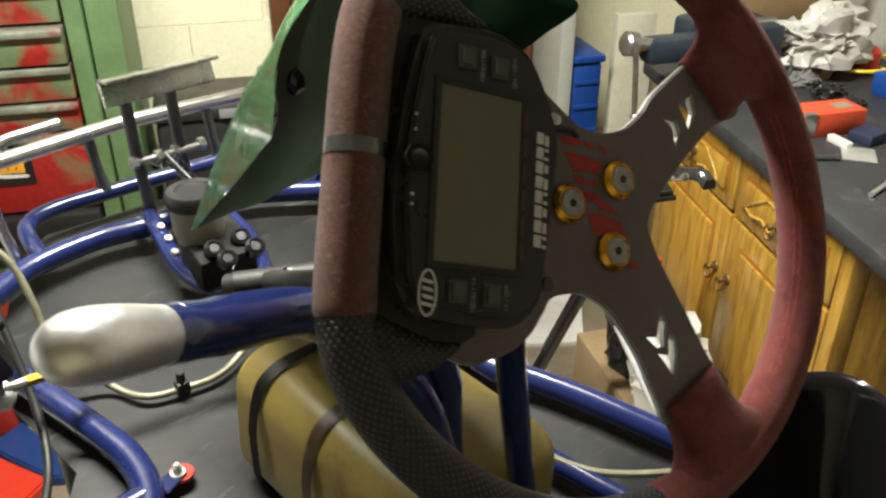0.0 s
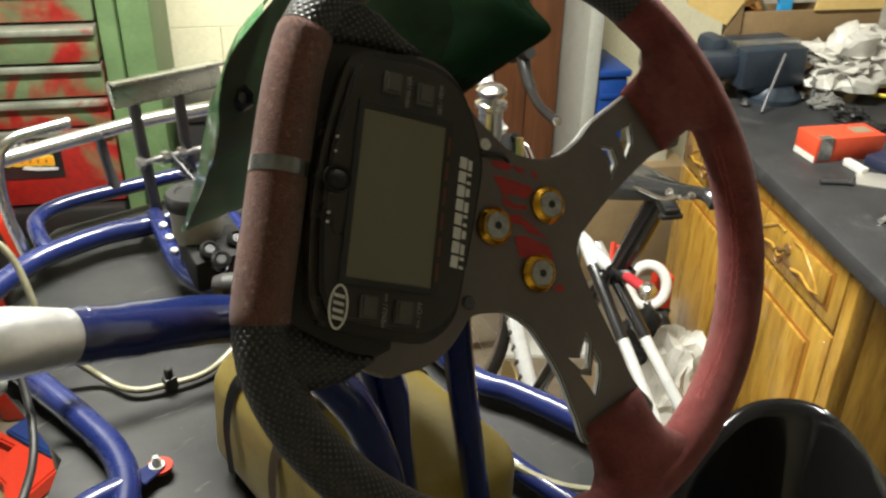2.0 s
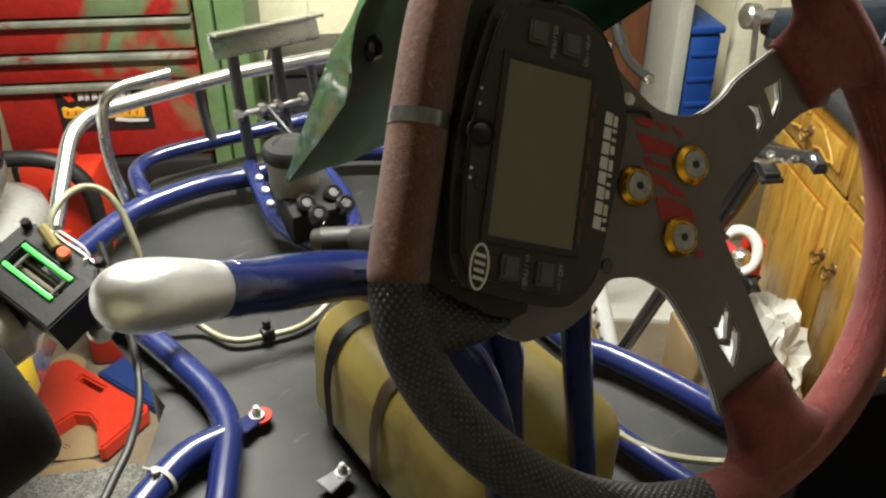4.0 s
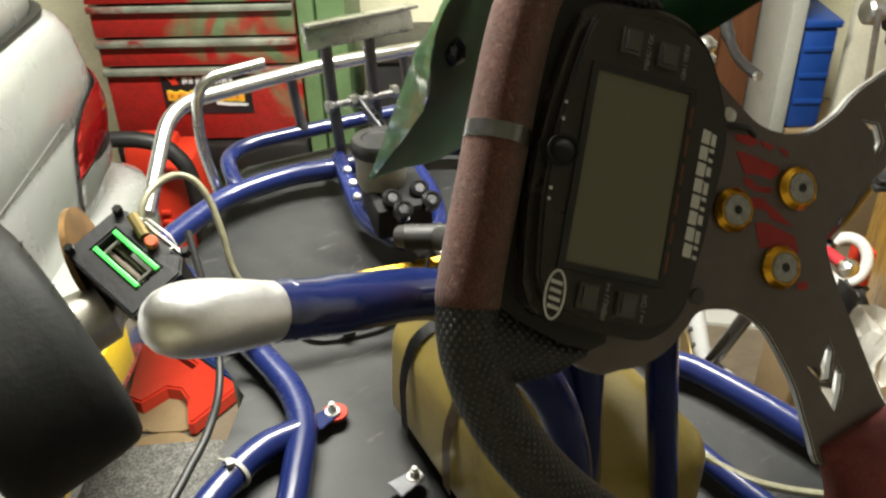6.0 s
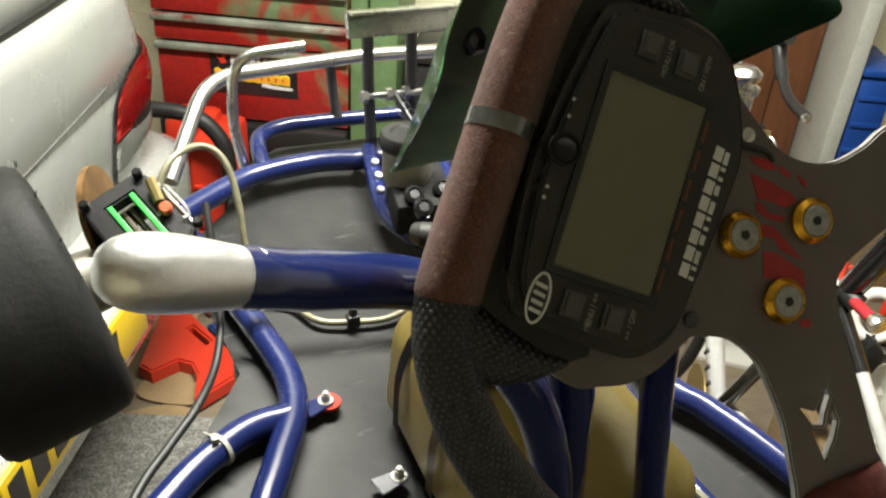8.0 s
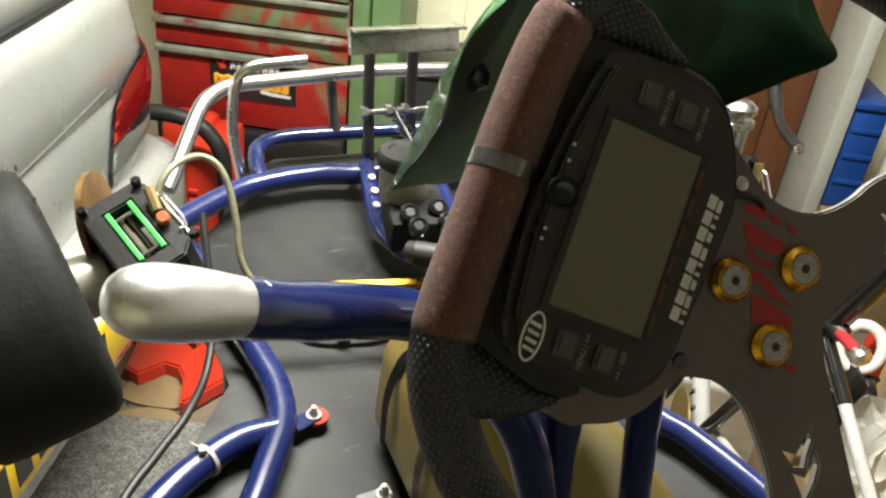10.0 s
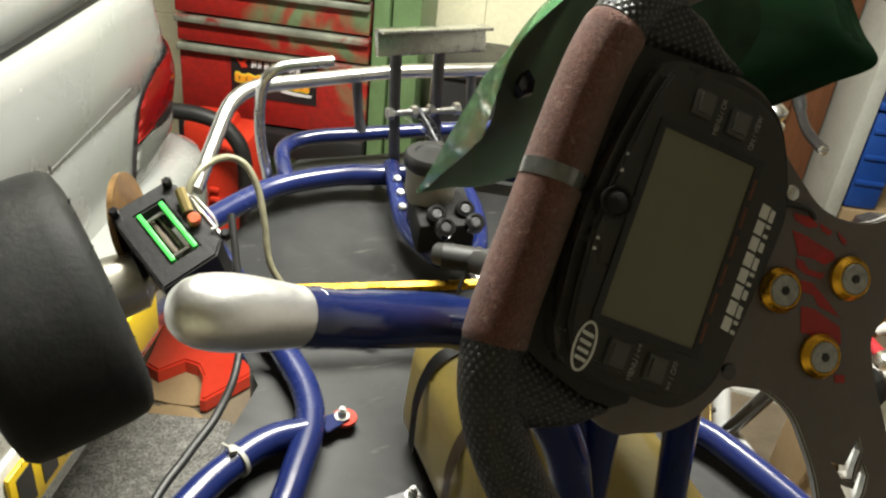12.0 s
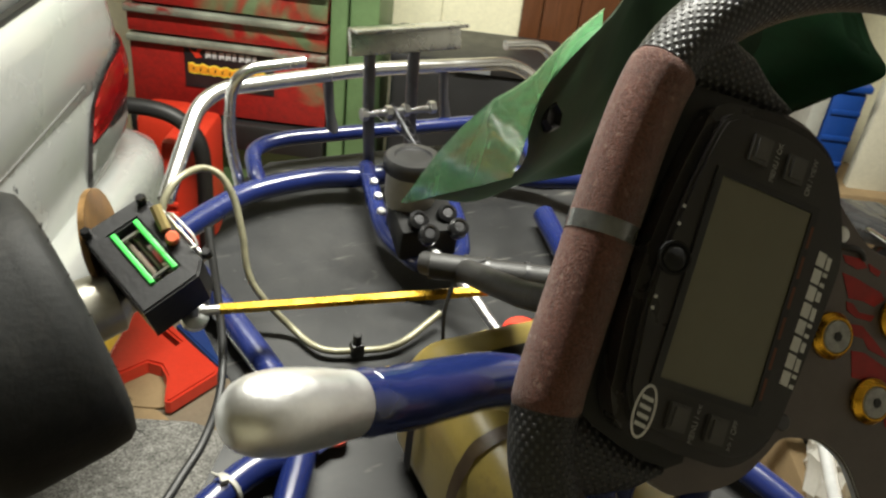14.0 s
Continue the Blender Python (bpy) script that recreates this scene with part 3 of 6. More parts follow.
lathe(bm, [(0.006, 0), (0.011, 0.001), (0.011, 0.011), (0.008, 0.013), (0.006, 0.02), (0, 0.021)], axis_frame((0.166, 0.412, 0.992), (0.172, 0.39, 1.03)), 6)
part("bush_nut", bm, GOLD, kart, "gold anodised nut")

# Gear lever: a blue tube that rises past the tank and bends to a bright grip.
bm = bmesh.new()
grip0, grip1 = Vector((-0.2495, 0.0275, 1.3625)), Vector((-0.2028, 0.0427, 1.339))
lev = spline([grip1 + (grip0 - grip1) * 0.1, grip1 + (grip1 - grip0) * 0.3, (-0.1235, 0.0765, 1.295), (-0.0923, 0.0843, 1.2616), (-0.0693, 0.0849, 1.231), (-0.049, 0.0846, 1.197), (-0.0318, 0.088, 1.155), (-0.0105, 0.1, 1.09), (0.03, 0.128, 0.91)], 8)
sweep(bm, lev, [0.0109] * 9 + [0.0115] * 8 + [0.0122] * (len(lev) - 17), 20)
part("gear_lever", bm, BLUE, kart, "thick blue gear lever tube")
bm = bmesh.new()
L = (grip1 - grip0).length
prof = [(0, 0), (0.0042, 0.0007), (0.0076, 0.0026), (0.0099, 0.0056), (0.0115, 0.0098), (0.0123, 0.0148), (0.0126, 0.02), (0.0125, 0.026), (0.0122, 0.0315), (0.0117, 0.038), (0.011, 0.0445), (0.0103, L - 0.001), (0.0098, L + 0.0005)]
lathe(bm, prof, axis_frame(grip0, grip1), 64)
part("gear_grip", bm, TURNED, kart, "turned bare aluminium grip")
bm = bmesh.new()
m = axis_frame(grip1, grip1 + (grip1 - grip0))
lathe(bm, [(0.0098, -0.0004), (0.0109, 0.0004), (0.0113, 0.0016), (0.0111, 0.0032), (0.0105, 0.0042)], m, 24)
for v in bm.verts:
    v.co += Vector((1, 0.6, 0.8)) * noise.noise(v.co * 500) * 0.0004
part("weld_collar", bm, BLUE, kart)

# Column support struts.
bm = bmesh.new()
sweep(bm, [(0.035, 0.09, 1.24), (0.05, 0.095, 1.16), (0.1, 0.105, 0.92)], 0.0105, 14)
part("column_strut", bm, BLUE, kart)
bm = bmesh.new()
sweep(bm, [(-0.022, 0.105, 1.23), (-0.0055, 0.108, 1.172), (0.023, 0.13, 1.041), (0.045, 0.145, 0.91)], 0.0145, 16)
part("column_strut", bm, BLUE, kart)

# Fuel tank between the driver's legs, its side leaning out towards the base.
bm = bmesh.new()
box(bm, (0.17, 0.285, 0.136), Matrix.Identity(4), 0.034, 6)
for v in bm.verts:
    side = 1.0 - 0.055 * (v.co.z + 0.068) / 0.136
    v.co.x *= side
    # The front end swells at half height.
    if v.co.y > 0.1:
        v.co.y -= 0.3 * abs(v.co.z + 0.01) * (v.co.y - 0.1) / 0.04 * 0.8
        if v.co.x < -0.045:
            v.co.x += 0.25 * (v.co.y - 0.1)
tm = pose(0.065, 0.247, 0.99, 3, 0, -2)
bmesh.ops.transform(bm, matrix=tm, verts=bm.verts)
part("fuel_tank", bm, TANK, kart, "yellowed translucent plastic fuel tank")


def tank_band(y, half, name, mat, label, lift=0.003):
    """A band over the tank from one side to the other."""
    bm = bmesh.new()
    ring = rounded([(-0.0825, y, -0.045), (-0.084, y, 0.02), (-0.0715, y, 0.058), (-0.0485, y, 0.0685), (0.0485, y, 0.0685), (0.0715, y, 0.058), (0.084, y, 0.02), (0.0825, y, -0.045)], 0.02, 5)
    prev = None
    for p in ring:
        p = p + Vector((math.copysign(lift, p.x), 0, lift if p.z > 0.03 else 0))
        pair = [bm.verts.new(tm @ (p + Vector((0, dy, 0)))) for dy in (-half, half)]
        if prev:
            bm.faces.new((prev[0], prev[1], pair[1], pair[0]))
        prev = pair
    bmesh.ops.solidify(bm, geom=bm.faces[:], thickness=0.0025)
    part(name, bm, mat, kart, label)


tank_band(0.075, 0.0065, "tank_strap", BLACKRUB, "black rubber strap")
tank_band(-0.004, 0.0065, "tank_rib", surf("brown_clip_strip", (0.13, 0.09, 0.05), 0.4, var=0.2, vscale=40), "dull brown clip strip")

# Brake hose and cables on the tray.
bm = bmesh.new()
sweep(bm, spline([(-0.168, 0.595, 1.07), (-0.164, 0.6, 1.08), (-0.157, 0.61, 1.096), (-0.139, 0.625, 1.107), (-0.114, 0.64, 1.106), (-0.096, 0.635, 1.097), (-0.087, 0.62, 1.076), (-0.085, 0.6, 1.045), (-0.083, 0.575, 1.0), on_tray(-0.05, 0.545, 0.012), on_tray(-0.031, 0.509, 0.01), on_tray(0.004, 0.495, 0.01), on_tray(0.05, 0.49, 0.01), on_tray(0.11, 0.51, 0.02)], 8), 0.0038, 10)
part("brake_hose", bm, HOSE, kart, "clear-sleeved braided brake hose")
bm = bmesh.new()
box(bm, (0.014, 0.012, 0.016), Matrix.Translation(on_tray(0.004, 0.495, 0.012)), 0.002)
bolt(bm, on_tray(0.004, 0.495, 0.018), (0, 0, 1), 0.005, 0.012)
part("hose_clip", bm, BLACKPL, kart)
bm = bmesh.new()
sweep(bm, spline([on_tray(0.2, 0.199, 0.03), on_tray(0.217, 0.147, 0.028), on_tray(0.24, 0.11, 0.03), on_tray(0.3, 0.05, 0.04)], 8), 0.0038, 8)
part("brake_hose", bm, HOSE, kart)
bm = bmesh.new()
sweep(bm, spline([(-0.12, 0.6, 1.06), (-0.128, 0.53, 0.985), on_tray(-0.145, 0.475, 0.022), on_tray(-0.175, 0.42, 0.024), on_tray(-0.208, 0.382, 0.024), on_tray(-0.25, 0.33, 0.024), on_tray(-0.32, 0.2, 0.02)], 8), 0.0042, 10)
part("throttle_cable", bm, BLACKRUB, kart)
bm = bmesh.new()
tie = on_tray(-0.168, 0.367, 0.02)
m = axis_frame(tie, tie + Vector((0.8, 0.45, 0.0)))
lathe(bm, [(TUBE + 0.0002, -0.002), (TUBE + 0.0016, -0.002), (TUBE + 0.0016, 0.002), (TUBE + 0.0002, 0.002)], m, 20)
box(bm, (0.007, 0.007, 0.006), Matrix.Translation(tie + Vector((-0.004, -0.004, TUBE + 0.003))), 0.001)
sweep(bm, [tie + Vector((-0.006, 0.0, TUBE + 0.004)), tie + Vector((-0.012, 0.006, TUBE + 0.005))], 0.0012, 6)
part("cable_tie", bm, surf("dull_nylon", (0.33, 0.32, 0.28), 0.5, var=0.15), kart, "off-white nylon cable tie")

# Lug with a bolt and a red washer on the side rail.
def lug(x, y, toward, washer=True):
    p = on_tray(x, y, 0.012)
    bm = bmesh.new()
    slab(bm, [(-0.022, -0.0105), (-0.004, -0.0085), (0.004, -0.0075), (0.0085, -0.0035), (0.0085, 0.0035), (0.004, 0.0075), (-0.004, 0.0085), (-0.022, 0.0105)], 0.0, 0.0025, Matrix.Translation(p) @ Matrix.Rotation(toward, 4, "Z"), bevel=0.0006)
    ob = part("tray_lug", bm, BLUE if washer else DARKSTEEL, kart)
    if washer:
        bm = bmesh.new()
        lathe(bm, [(0.004, -0.003), (0.012, -0.003), (0.0125, -0.001), (0.012, 0.0003), (0.004, 0.0)], Matrix.Translation(p + Vector((0.004, 0.001, 0))), 22)
        part("washer", bm, REDPL, ob, "red washer")
    bm = bmesh.new()
    lathe(bm, [(0.0072, 0.0025), (0.0075, 0.0032), (0.0072, 0.004)], Matrix.Translation(p + Vector((0.001, 0, 0))), 20)
    bolt(bm, p + Vector((0.001, 0, 0.003)), (0, 0, 1), 0.0048, 0.0065)
    rod(bm, p + Vector((0.001, 0, 0.009)), p + Vector((0.001, 0, 0.0135)), 0.0027)
    part("bolt", bm, ZINC, ob)


lug(-0.062, 0.395, radians(15))
lug(-0.03, 0.29, radians(10), False)
for x, y in ((-0.02, 0.79), (0.115, 0.78)):
    bm = bmesh.new()
    bolt(bm, on_tray(x, y, 0.008), (0, 0, 1), 0.0055, 0.006, 0.008)
    part("bolt", bm, STEEL, kart)

# Front brake caliper on its stub, with the disc behind it.
def caliper(tl, tr, br, tyre_side):
    tl, tr, br = Vector(tl), Vector(tr), Vector(br)
    ex, ey = (tr - tl), (tr - br)
    w, h = ex.length, ey.length
    ex.normalize()
    ez = ex.cross(ey).normalized()
    ey = ez.cross(ex)
    c = tl + ex * w / 2 - ey * h / 2
    m = Matrix((ex, ey, ez)).transposed().to_4x4()
    m.translation = c
    sx, sy = w / 2, h / 2
    bm = bmesh.new()
    wx, wy = 0.0145, h * 0.32
    slab(bm, [(-sx, -sy), (sx - 0.012, -sy), (sx, -sy + 0.012), (sx, sy - 0.01), (sx - 0.008, sy), (-sx + 0.004, sy), (-sx, sy - 0.004)], -0.045, 0.0, m,
         holes=[[(-wx, -wy), (wx, -wy), (wx, wy), (-wx, wy)]], bevel=0.002)
    body = part("brake_caliper", bm, surf("black_caliper", (0.012, 0.012, 0.013), 0.42, 0.2, var=0.2), kart, "black machined brake caliper with green pad clips")
    for s in (-1, 1):
        bm = bmesh.new()
        box(bm, (0.0048, wy * 2 - 0.002, 0.009), m @ Matrix.Translation((s * (wx - 0.0028), 0, -0.0035)), 0.0008)
        part("pad_clip", bm, NEON, body, "bright green pad clip")
    for s in (-1, 1):
        bm = bmesh.new()
        rod(bm, m @ Vector((-wx, s * (wy - 0.009), -0.006)), m @ Vector((wx, s * (wy - 0.009), -0.006)), 0.0022)
        part("pad_pin", bm, CHROME, body)
    bm = bmesh.new()
    box(bm, (0.0045, wy * 2 - 0.008, 0.028), m @ Matrix.Translation((0.0035, 0, -0.024)), 0.001)
    box(bm, (0.0045, wy * 2 - 0.008, 0.028), m @ Matrix.Translation((-0.0045, 0, -0.024)), 0.001)
    part("brake_pad", bm, surf("worn_pad_backing", (0.09, 0.065, 0.05), 0.6, 0.4, var=0.4, vscale=90), body, "worn brown brake pads")
    bm = bmesh.new()
    lathe(bm, [(0.005, 0), (0.0062, 0.002), (0.0062, 0.009), (0.0045, 0.011), (0, 0.011)], m @ Matrix.Translation((sx - 0.0085, -0.008, 0.0)) @ Matrix.Rotation(radians(20), 4, "X"), 16)
    part("bleed_cap", bm, surf("orange_cap", (0.55, 0.11, 0.05), 0.4, var=0.1), body, "orange rubber bleed cap")
    bm = bmesh.new()
    rod(bm, m @ Vector((sx - 0.008, 0.002, 0.004)), m @ Vector((sx - 0.002, 0.024, 0.012)), 0.0055, 8)
    part("hose_union", bm, surf("brass_union", (0.5, 0.4, 0.18), 0.35, 0.9), body)
    bm = bmesh.new()
    box(bm, (0.003, h * 0.62, 0.012), m @ Matrix.Translation((sx + 0.0025, -0.006, -0.006)), 0.001)
    clip = [(sx + 0.003, 0.018, 0.002), (sx + 0.006, 0.012, 0.006), (sx + 0.007, -0.02, 0.006), (sx + 0.004, -0.03, 0.002), (sx - 0.002, -0.028, 0.003)]
    sweep(bm, [m @ q for q in rounded(clip, 0.005, 4)], 0.0014, 8)
    part("bracket", bm, ALU, body)
    for px, py in ((-sx + 0.006, sy - 0.006), (sx - 0.006, sy - 0.008), (sx + 0.005, -sy + 0.01)):
        bm = bmesh.new()
        bolt(bm, m @ Vector((px, py, 0)), m.to_3x3() @ Vector((0, 0, 1)), 0.005, 0.008)
        part("bolt", bm, surf("blackened_bolt", (0.02, 0.02, 0.021), 0.3, 0.6), body)
    return m


caliper((-0.242, 0.572, 1.091), (-0.1805, 0.587, 1.1165), (-0.154, 0.488, 1.086), -1)
bm = bmesh.new()
lathe(bm, [(0.024, -0.003), (0.05, -0.003), (0.05, 0.003), (0.024, 0.003)], axis_frame((-0.22, 0.605, 1.062), (-0.08, 0.555, 1.095)), 48)
part("brake_disc", bm, RUST, kart, "rusty drilled brake disc")
bm = bmesh.new()
lathe(bm, [(0.028, -0.02), (0.032, 0.0), (0.03, 0.03), (0.018, 0.04), (0.014, 0.1)], axis_frame((-0.25, 0.55, 1.02), (-0.1, 0.575, 1.045)), 24)
part("wheel_hub", bm, surf("pale_alloy", (0.55, 0.53, 0.46), 0.4, 0.9), kart)
bm = bmesh.new()
sweep(bm, [(-0.2, 0.56, 1.03), (-0.15, 0.575, 1.02), (-0.13, 0.6, 0.99)], 0.014, 12)
part("stub_axle", bm, DARKSTEEL, kart)


def slick(centre, axis, width=0.13, radius=0.13):
    """A slick kart tyre on its rim."""
    m = axis_frame(Vector(centre) - Vector(axis).normalized() * width / 2, Vector(centre) + Vector(axis))
    bm = bmesh.new()
    w, R = width, radius
    prof = [(0.066, 0.006), (0.085, 0.0), (R - 0.022, 0.0), (R - 0.008, 0.004), (R - 0.002, 0.012), (R, 0.03), (R, w / 2), (R, w - 0.03), (R - 0.002, w - 0.012), (R - 0.008, w - 0.004), (R - 0.022, w), (0.085, w), (0.066, w - 0.006)]
    lathe(bm, prof, m, 72)
    ob = part("tyre", bm, TYRE, kart, "worn black slick tyre", angle=60)
    bm = bmesh.new()
    lathe(bm, [(0.064, 0.008), (0.064, 0.02), (0.055, 0.03), (0.055, w - 0.03), (0.064, w - 0.02), (0.0655, w - 0.008), (0.0655, 0.008)], m, 40)
    part("rim", bm, surf("pale_alloy", (0.55, 0.53, 0.46), 0.4, 0.9), ob)
    bm = bmesh.new()
    rnd = random.Random(4)
    for k in range(26):
        a, s = rnd.uniform(0, 6.28), rnd.choice((0.003, w - 0.003))
        p = Vector(((R - 0.006) * math.cos(a), (R - 0.006) * math.sin(a), s))
        d = Vector((math.cos(a), math.sin(a), (0.4 if s > 0.05 else -0.4))) * rnd.uniform(0.004, 0.008)
        sweep(bm, [m @ p, m @ (p + d)], [0.0005, 0.0003], 4)
    tagged(part("moulding_hairs", bm, TYRE, ob), kind="stuff")


slick((-0.313, 0.53, 1.017), (0.955, 0.17, 0.2), 0.125, 0.126)

# The right side's caliper and spring, seen past the fairing.
caliper((0.42, 0.49, 1.112), (0.49, 0.457, 1.13), (0.505, 0.402, 1.082), 1)
bm = bmesh.new()
lathe(bm, [(0.016, -0.06), (0.016, 0.0), (0.02, 0.004), (0.02, 0.01), (0.014, 0.014), (0.019, 0.02), (0.019, 0.026), (0.012, 0.032), (0, 0.033)], Matrix.Translation((0.443, 0.458, 1.168)), 20)
part("king_pin", bm, CHROME, kart, "stacked bright spacers on the king pin")
frame_tube([on_tray(0.36, 0.7, 0.03), (0.42, 0.62, 1.02), (0.46, 0.52, 1.05), (0.46, 0.485, 1.1)])

# Green fairing ahead of the wheel.
FAIRING = [
    [(-0.046, 0.147, 1.421), (0.02, 0.2, 1.432), (0.104, 0.25, 1.441), (0.172, 0.242, 1.429), (0.206, 0.220, 1.403)],
    [(-0.074, 0.141, 1.402), (-0.005, 0.19, 1.398), (0.12, 0.3, 1.39), (0.221, 0.259, 1.376), (0.216, 0.201, 1.374)],
    [(-0.082, 0.145, 1.378), (-0.012, 0.193, 1.36), (0.14, 0.31, 1.345), (0.225, 0.250, 1.345), (0.227, 0.189, 1.354)],
    [(-0.088, 0.143, 1.352), (-0.01, 0.218, 1.308), (0.155, 0.325, 1.29), (0.202, 0.262, 1.307), (0.215, 0.208, 1.334)],
    [(-0.01, 0.346, 1.217), (0.038, 0.345, 1.208), (0.155, 0.352, 1.245), (0.187, 0.265, 1.29), (0.205, 0.214, 1.326)],
    [(0.049, 0.502, 1.115), (0.095, 0.426, 1.164), (0.151, 0.345, 1.216), (0.174, 0.268, 1.275), (0.197, 0.220, 1.319)],
]
RIDGE = [(0.044, 0.501, 1.116), (0.048, 0.4516, 1.1832), (0.0206, 0.3636, 1.2572), (-0.0143, 0.2739, 1.3181), (-0.0449, 0.2007, 1.3694), (-0.0527, 0.1713, 1.3972), (-0.0371, 0.1635, 1.4181)]
WING_EDGE = [(-0.09, 0.14, 1.352), (-0.0905, 0.136, 1.362), (-0.087, 0.138, 1.372), (-0.08, 0.143, 1.386), (-0.073, 0.14, 1.403), (-0.047, 0.146, 1.421)]


def skin(bm, rows, n=6, thick=0.003):
    """A smooth sheet through a coarse grid of control points."""
    cross = [spline(r, n) for r in rows]
    cols = [spline(c, n) for c in zip(*cross)] if len(rows) > 2 else [[Vector(a).lerp(b, k / 4) for k in range(5)] for a, b in zip(*cross)]
    grid = [[bm.verts.new(p) for p in c] for c in cols]
    for A, B in zip(grid, grid[1:]):
        for i in range(len(A) - 1):
            bm.faces.new((A[i], A[i + 1], B[i + 1], B[i]))
    bmesh.ops.solidify(bm, geom=bm.faces[:], thickness=thick)


bm = bmesh.new()
skin(bm, FAIRING, 6, -0.003)
# Inner and far faces take darker greens: their shade is put into the colour.
INNER = surf("shaded_inner_green", (0.05, 0.078, 0.05), 0.55, var=0.35, vscale=14, bump=0.1, bscale=50, spec=0.2)
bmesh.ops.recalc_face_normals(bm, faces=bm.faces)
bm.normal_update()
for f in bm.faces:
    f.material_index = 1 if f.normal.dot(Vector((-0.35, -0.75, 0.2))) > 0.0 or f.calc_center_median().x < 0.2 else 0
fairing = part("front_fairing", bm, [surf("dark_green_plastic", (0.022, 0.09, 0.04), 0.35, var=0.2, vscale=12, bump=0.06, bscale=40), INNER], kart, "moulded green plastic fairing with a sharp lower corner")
bm = bmesh.new()
ridge = spline(RIDGE, 8)
tip, notch = Vector((0.045, 0.494, 1.119)), Vector(WING_EDGE[0])
edge = [tip.lerp(notch, q / 24) for q in range(24)] + spline(WING_EDGE, 5)
grid = []
for a, b in zip(ridge, edge):
    row = []
    for q in range(17):
        t = (q / 16) ** 1.7
        p = a.lerp(b, t)
        bulge = (b - a).length * 0.11 * math.sin(math.pi * t ** 0.7)
        row.append(bm.verts.new(p + Vector((-0.25, 0.1, 0.95)) * bulge))
    grid.append(row)
for A, B in zip(grid, grid[1:]):
    for q in range(16):
        bm.faces.new((A[q], A[q + 1], B[q + 1], B[q]))
bmesh.ops.solidify(bm, geom=bm.faces[:], thickness=0.003)
bmesh.ops.recalc_face_normals(bm, faces=bm.faces)
bm.normal_update()
# Wing faces turned inwards get the shade-toned green, outer faces the bright one.
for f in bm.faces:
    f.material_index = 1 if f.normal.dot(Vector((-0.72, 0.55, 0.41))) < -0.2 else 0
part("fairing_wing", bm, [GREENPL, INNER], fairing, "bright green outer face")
for p, ax in (((-0.062, 0.157, 1.371), (0.3, -0.85, 0.35)), ((0.17, 0.33, 1.29), (-0.5, -0.7, 0.3))):
    bm = bmesh.new()
    lathe(bm, [(0.0, -0.004), (0.0065, -0.004), (0.008, 0.0005), (0.006, 0.003), (0.004, 0.0), (0, 0.0)], axis_frame(p, Vector(p) + Vector(ax)), 6)
    part("fairing_boss", bm, BLACKPL, fairing)

# Seat edge.
bm = bmesh.new()
rim_pts = spline([(0.17, -0.01, 0.985), (0.225, 0.006, 1.035), (0.278, 0.004, 1.06), (0.312, -0.006, 1.066), (0.334, -0.028, 1.068), (0.334, -0.054, 1.07), (0.31, -0.088, 1.075), (0.28, -0.118, 1.08), (0.24, -0.17, 1.09)], 6)
def seat_row(inward, drop):
    c = Vector((0.21, -0.13))
    return [p + ((c - p.xy).normalized() * inward).to_3d() + Vector((0, 0, drop)) for p in rim_pts]


rows = [seat_row(-0.006, -0.012), seat_row(-0.004, -0.003), seat_row(0.0, 0.0), seat_row(0.006, -0.002), seat_row(0.011, -0.01), seat_row(0.022, -0.04), seat_row(0.04, -0.1), seat_row(0.07, -0.16)]
grid = [[bm.verts.new(p) for p in r] for r in rows]
for A, B in zip(grid, grid[1:]):
    for i in range(len(A) - 1):
        bm.faces.new((A[i], A[i + 1], B[i + 1], B[i]))
bmesh.ops.solidify(bm, geom=bm.faces[:], thickness=0.004)
part("seat", bm, SEATM, kart, "glossy black fibreglass bucket seat", angle=70)

# ---- steering wheel, in its own frame: u along the display, v to the flat top, n to the driver ----
WN = Vector((-0.1605, -0.8447, 0.5106)).normalized()
WU = Vector((0.472, 0.3956, 0.8028))
WU = (WU - WN * WU.dot(WN)).normalized()
WV = WN.cross(WU)
WHEEL = Matrix((WU, WV, WN)).transposed().to_4x4()
WHEEL.translation = Vector((0.0178, 0.0172, 1.3142))
wheel = new("steering_wheel")
wheel.parent = kart
wheel.matrix_parent_inverse = parent_world(kart).inverted()
wheel.matrix_basis = WHEEL.copy()
wheel["label"] = "flat-topped suede and rubber steering wheel with a dark plate"

RC, RR, CU, CV, FLAT, EASE = 0.1537, 0.0129, 0.0027, 0.0009, 0.1355, 0.0075


def rim_point(s):
    """A point of the rim's centre line; s in radians from the flat's middle, towards +u. The flat eases into the round."""
    v = CV + RC * math.cos(s)
    u = CU + RC * math.sin(s)
    over = (v - FLAT - 0.75 * min(u, 0.0) ** 2) / EASE
    v -= EASE * (max(over, 0.0) + math.log1p(math.exp(-abs(over))))
    return Vector((u, v, 0))


def rim_piece(name, s0, s1, mat, label, r=RR, n=60, ends=0.0):
    pts = []
    for i in range(n + 1):
        s = s0 + (s1 - s0) * i / n
        pts.append(rim_point(s))
    bm = bmesh.new()
    rad = [r] * (n + 1)
    if ends:
        rad[0] = rad[-1] = r - ends
    sweep(bm, [WHEEL @ p for p in pts], rad, 28, uv=True)
    return part(name, bm, mat, wheel, label)


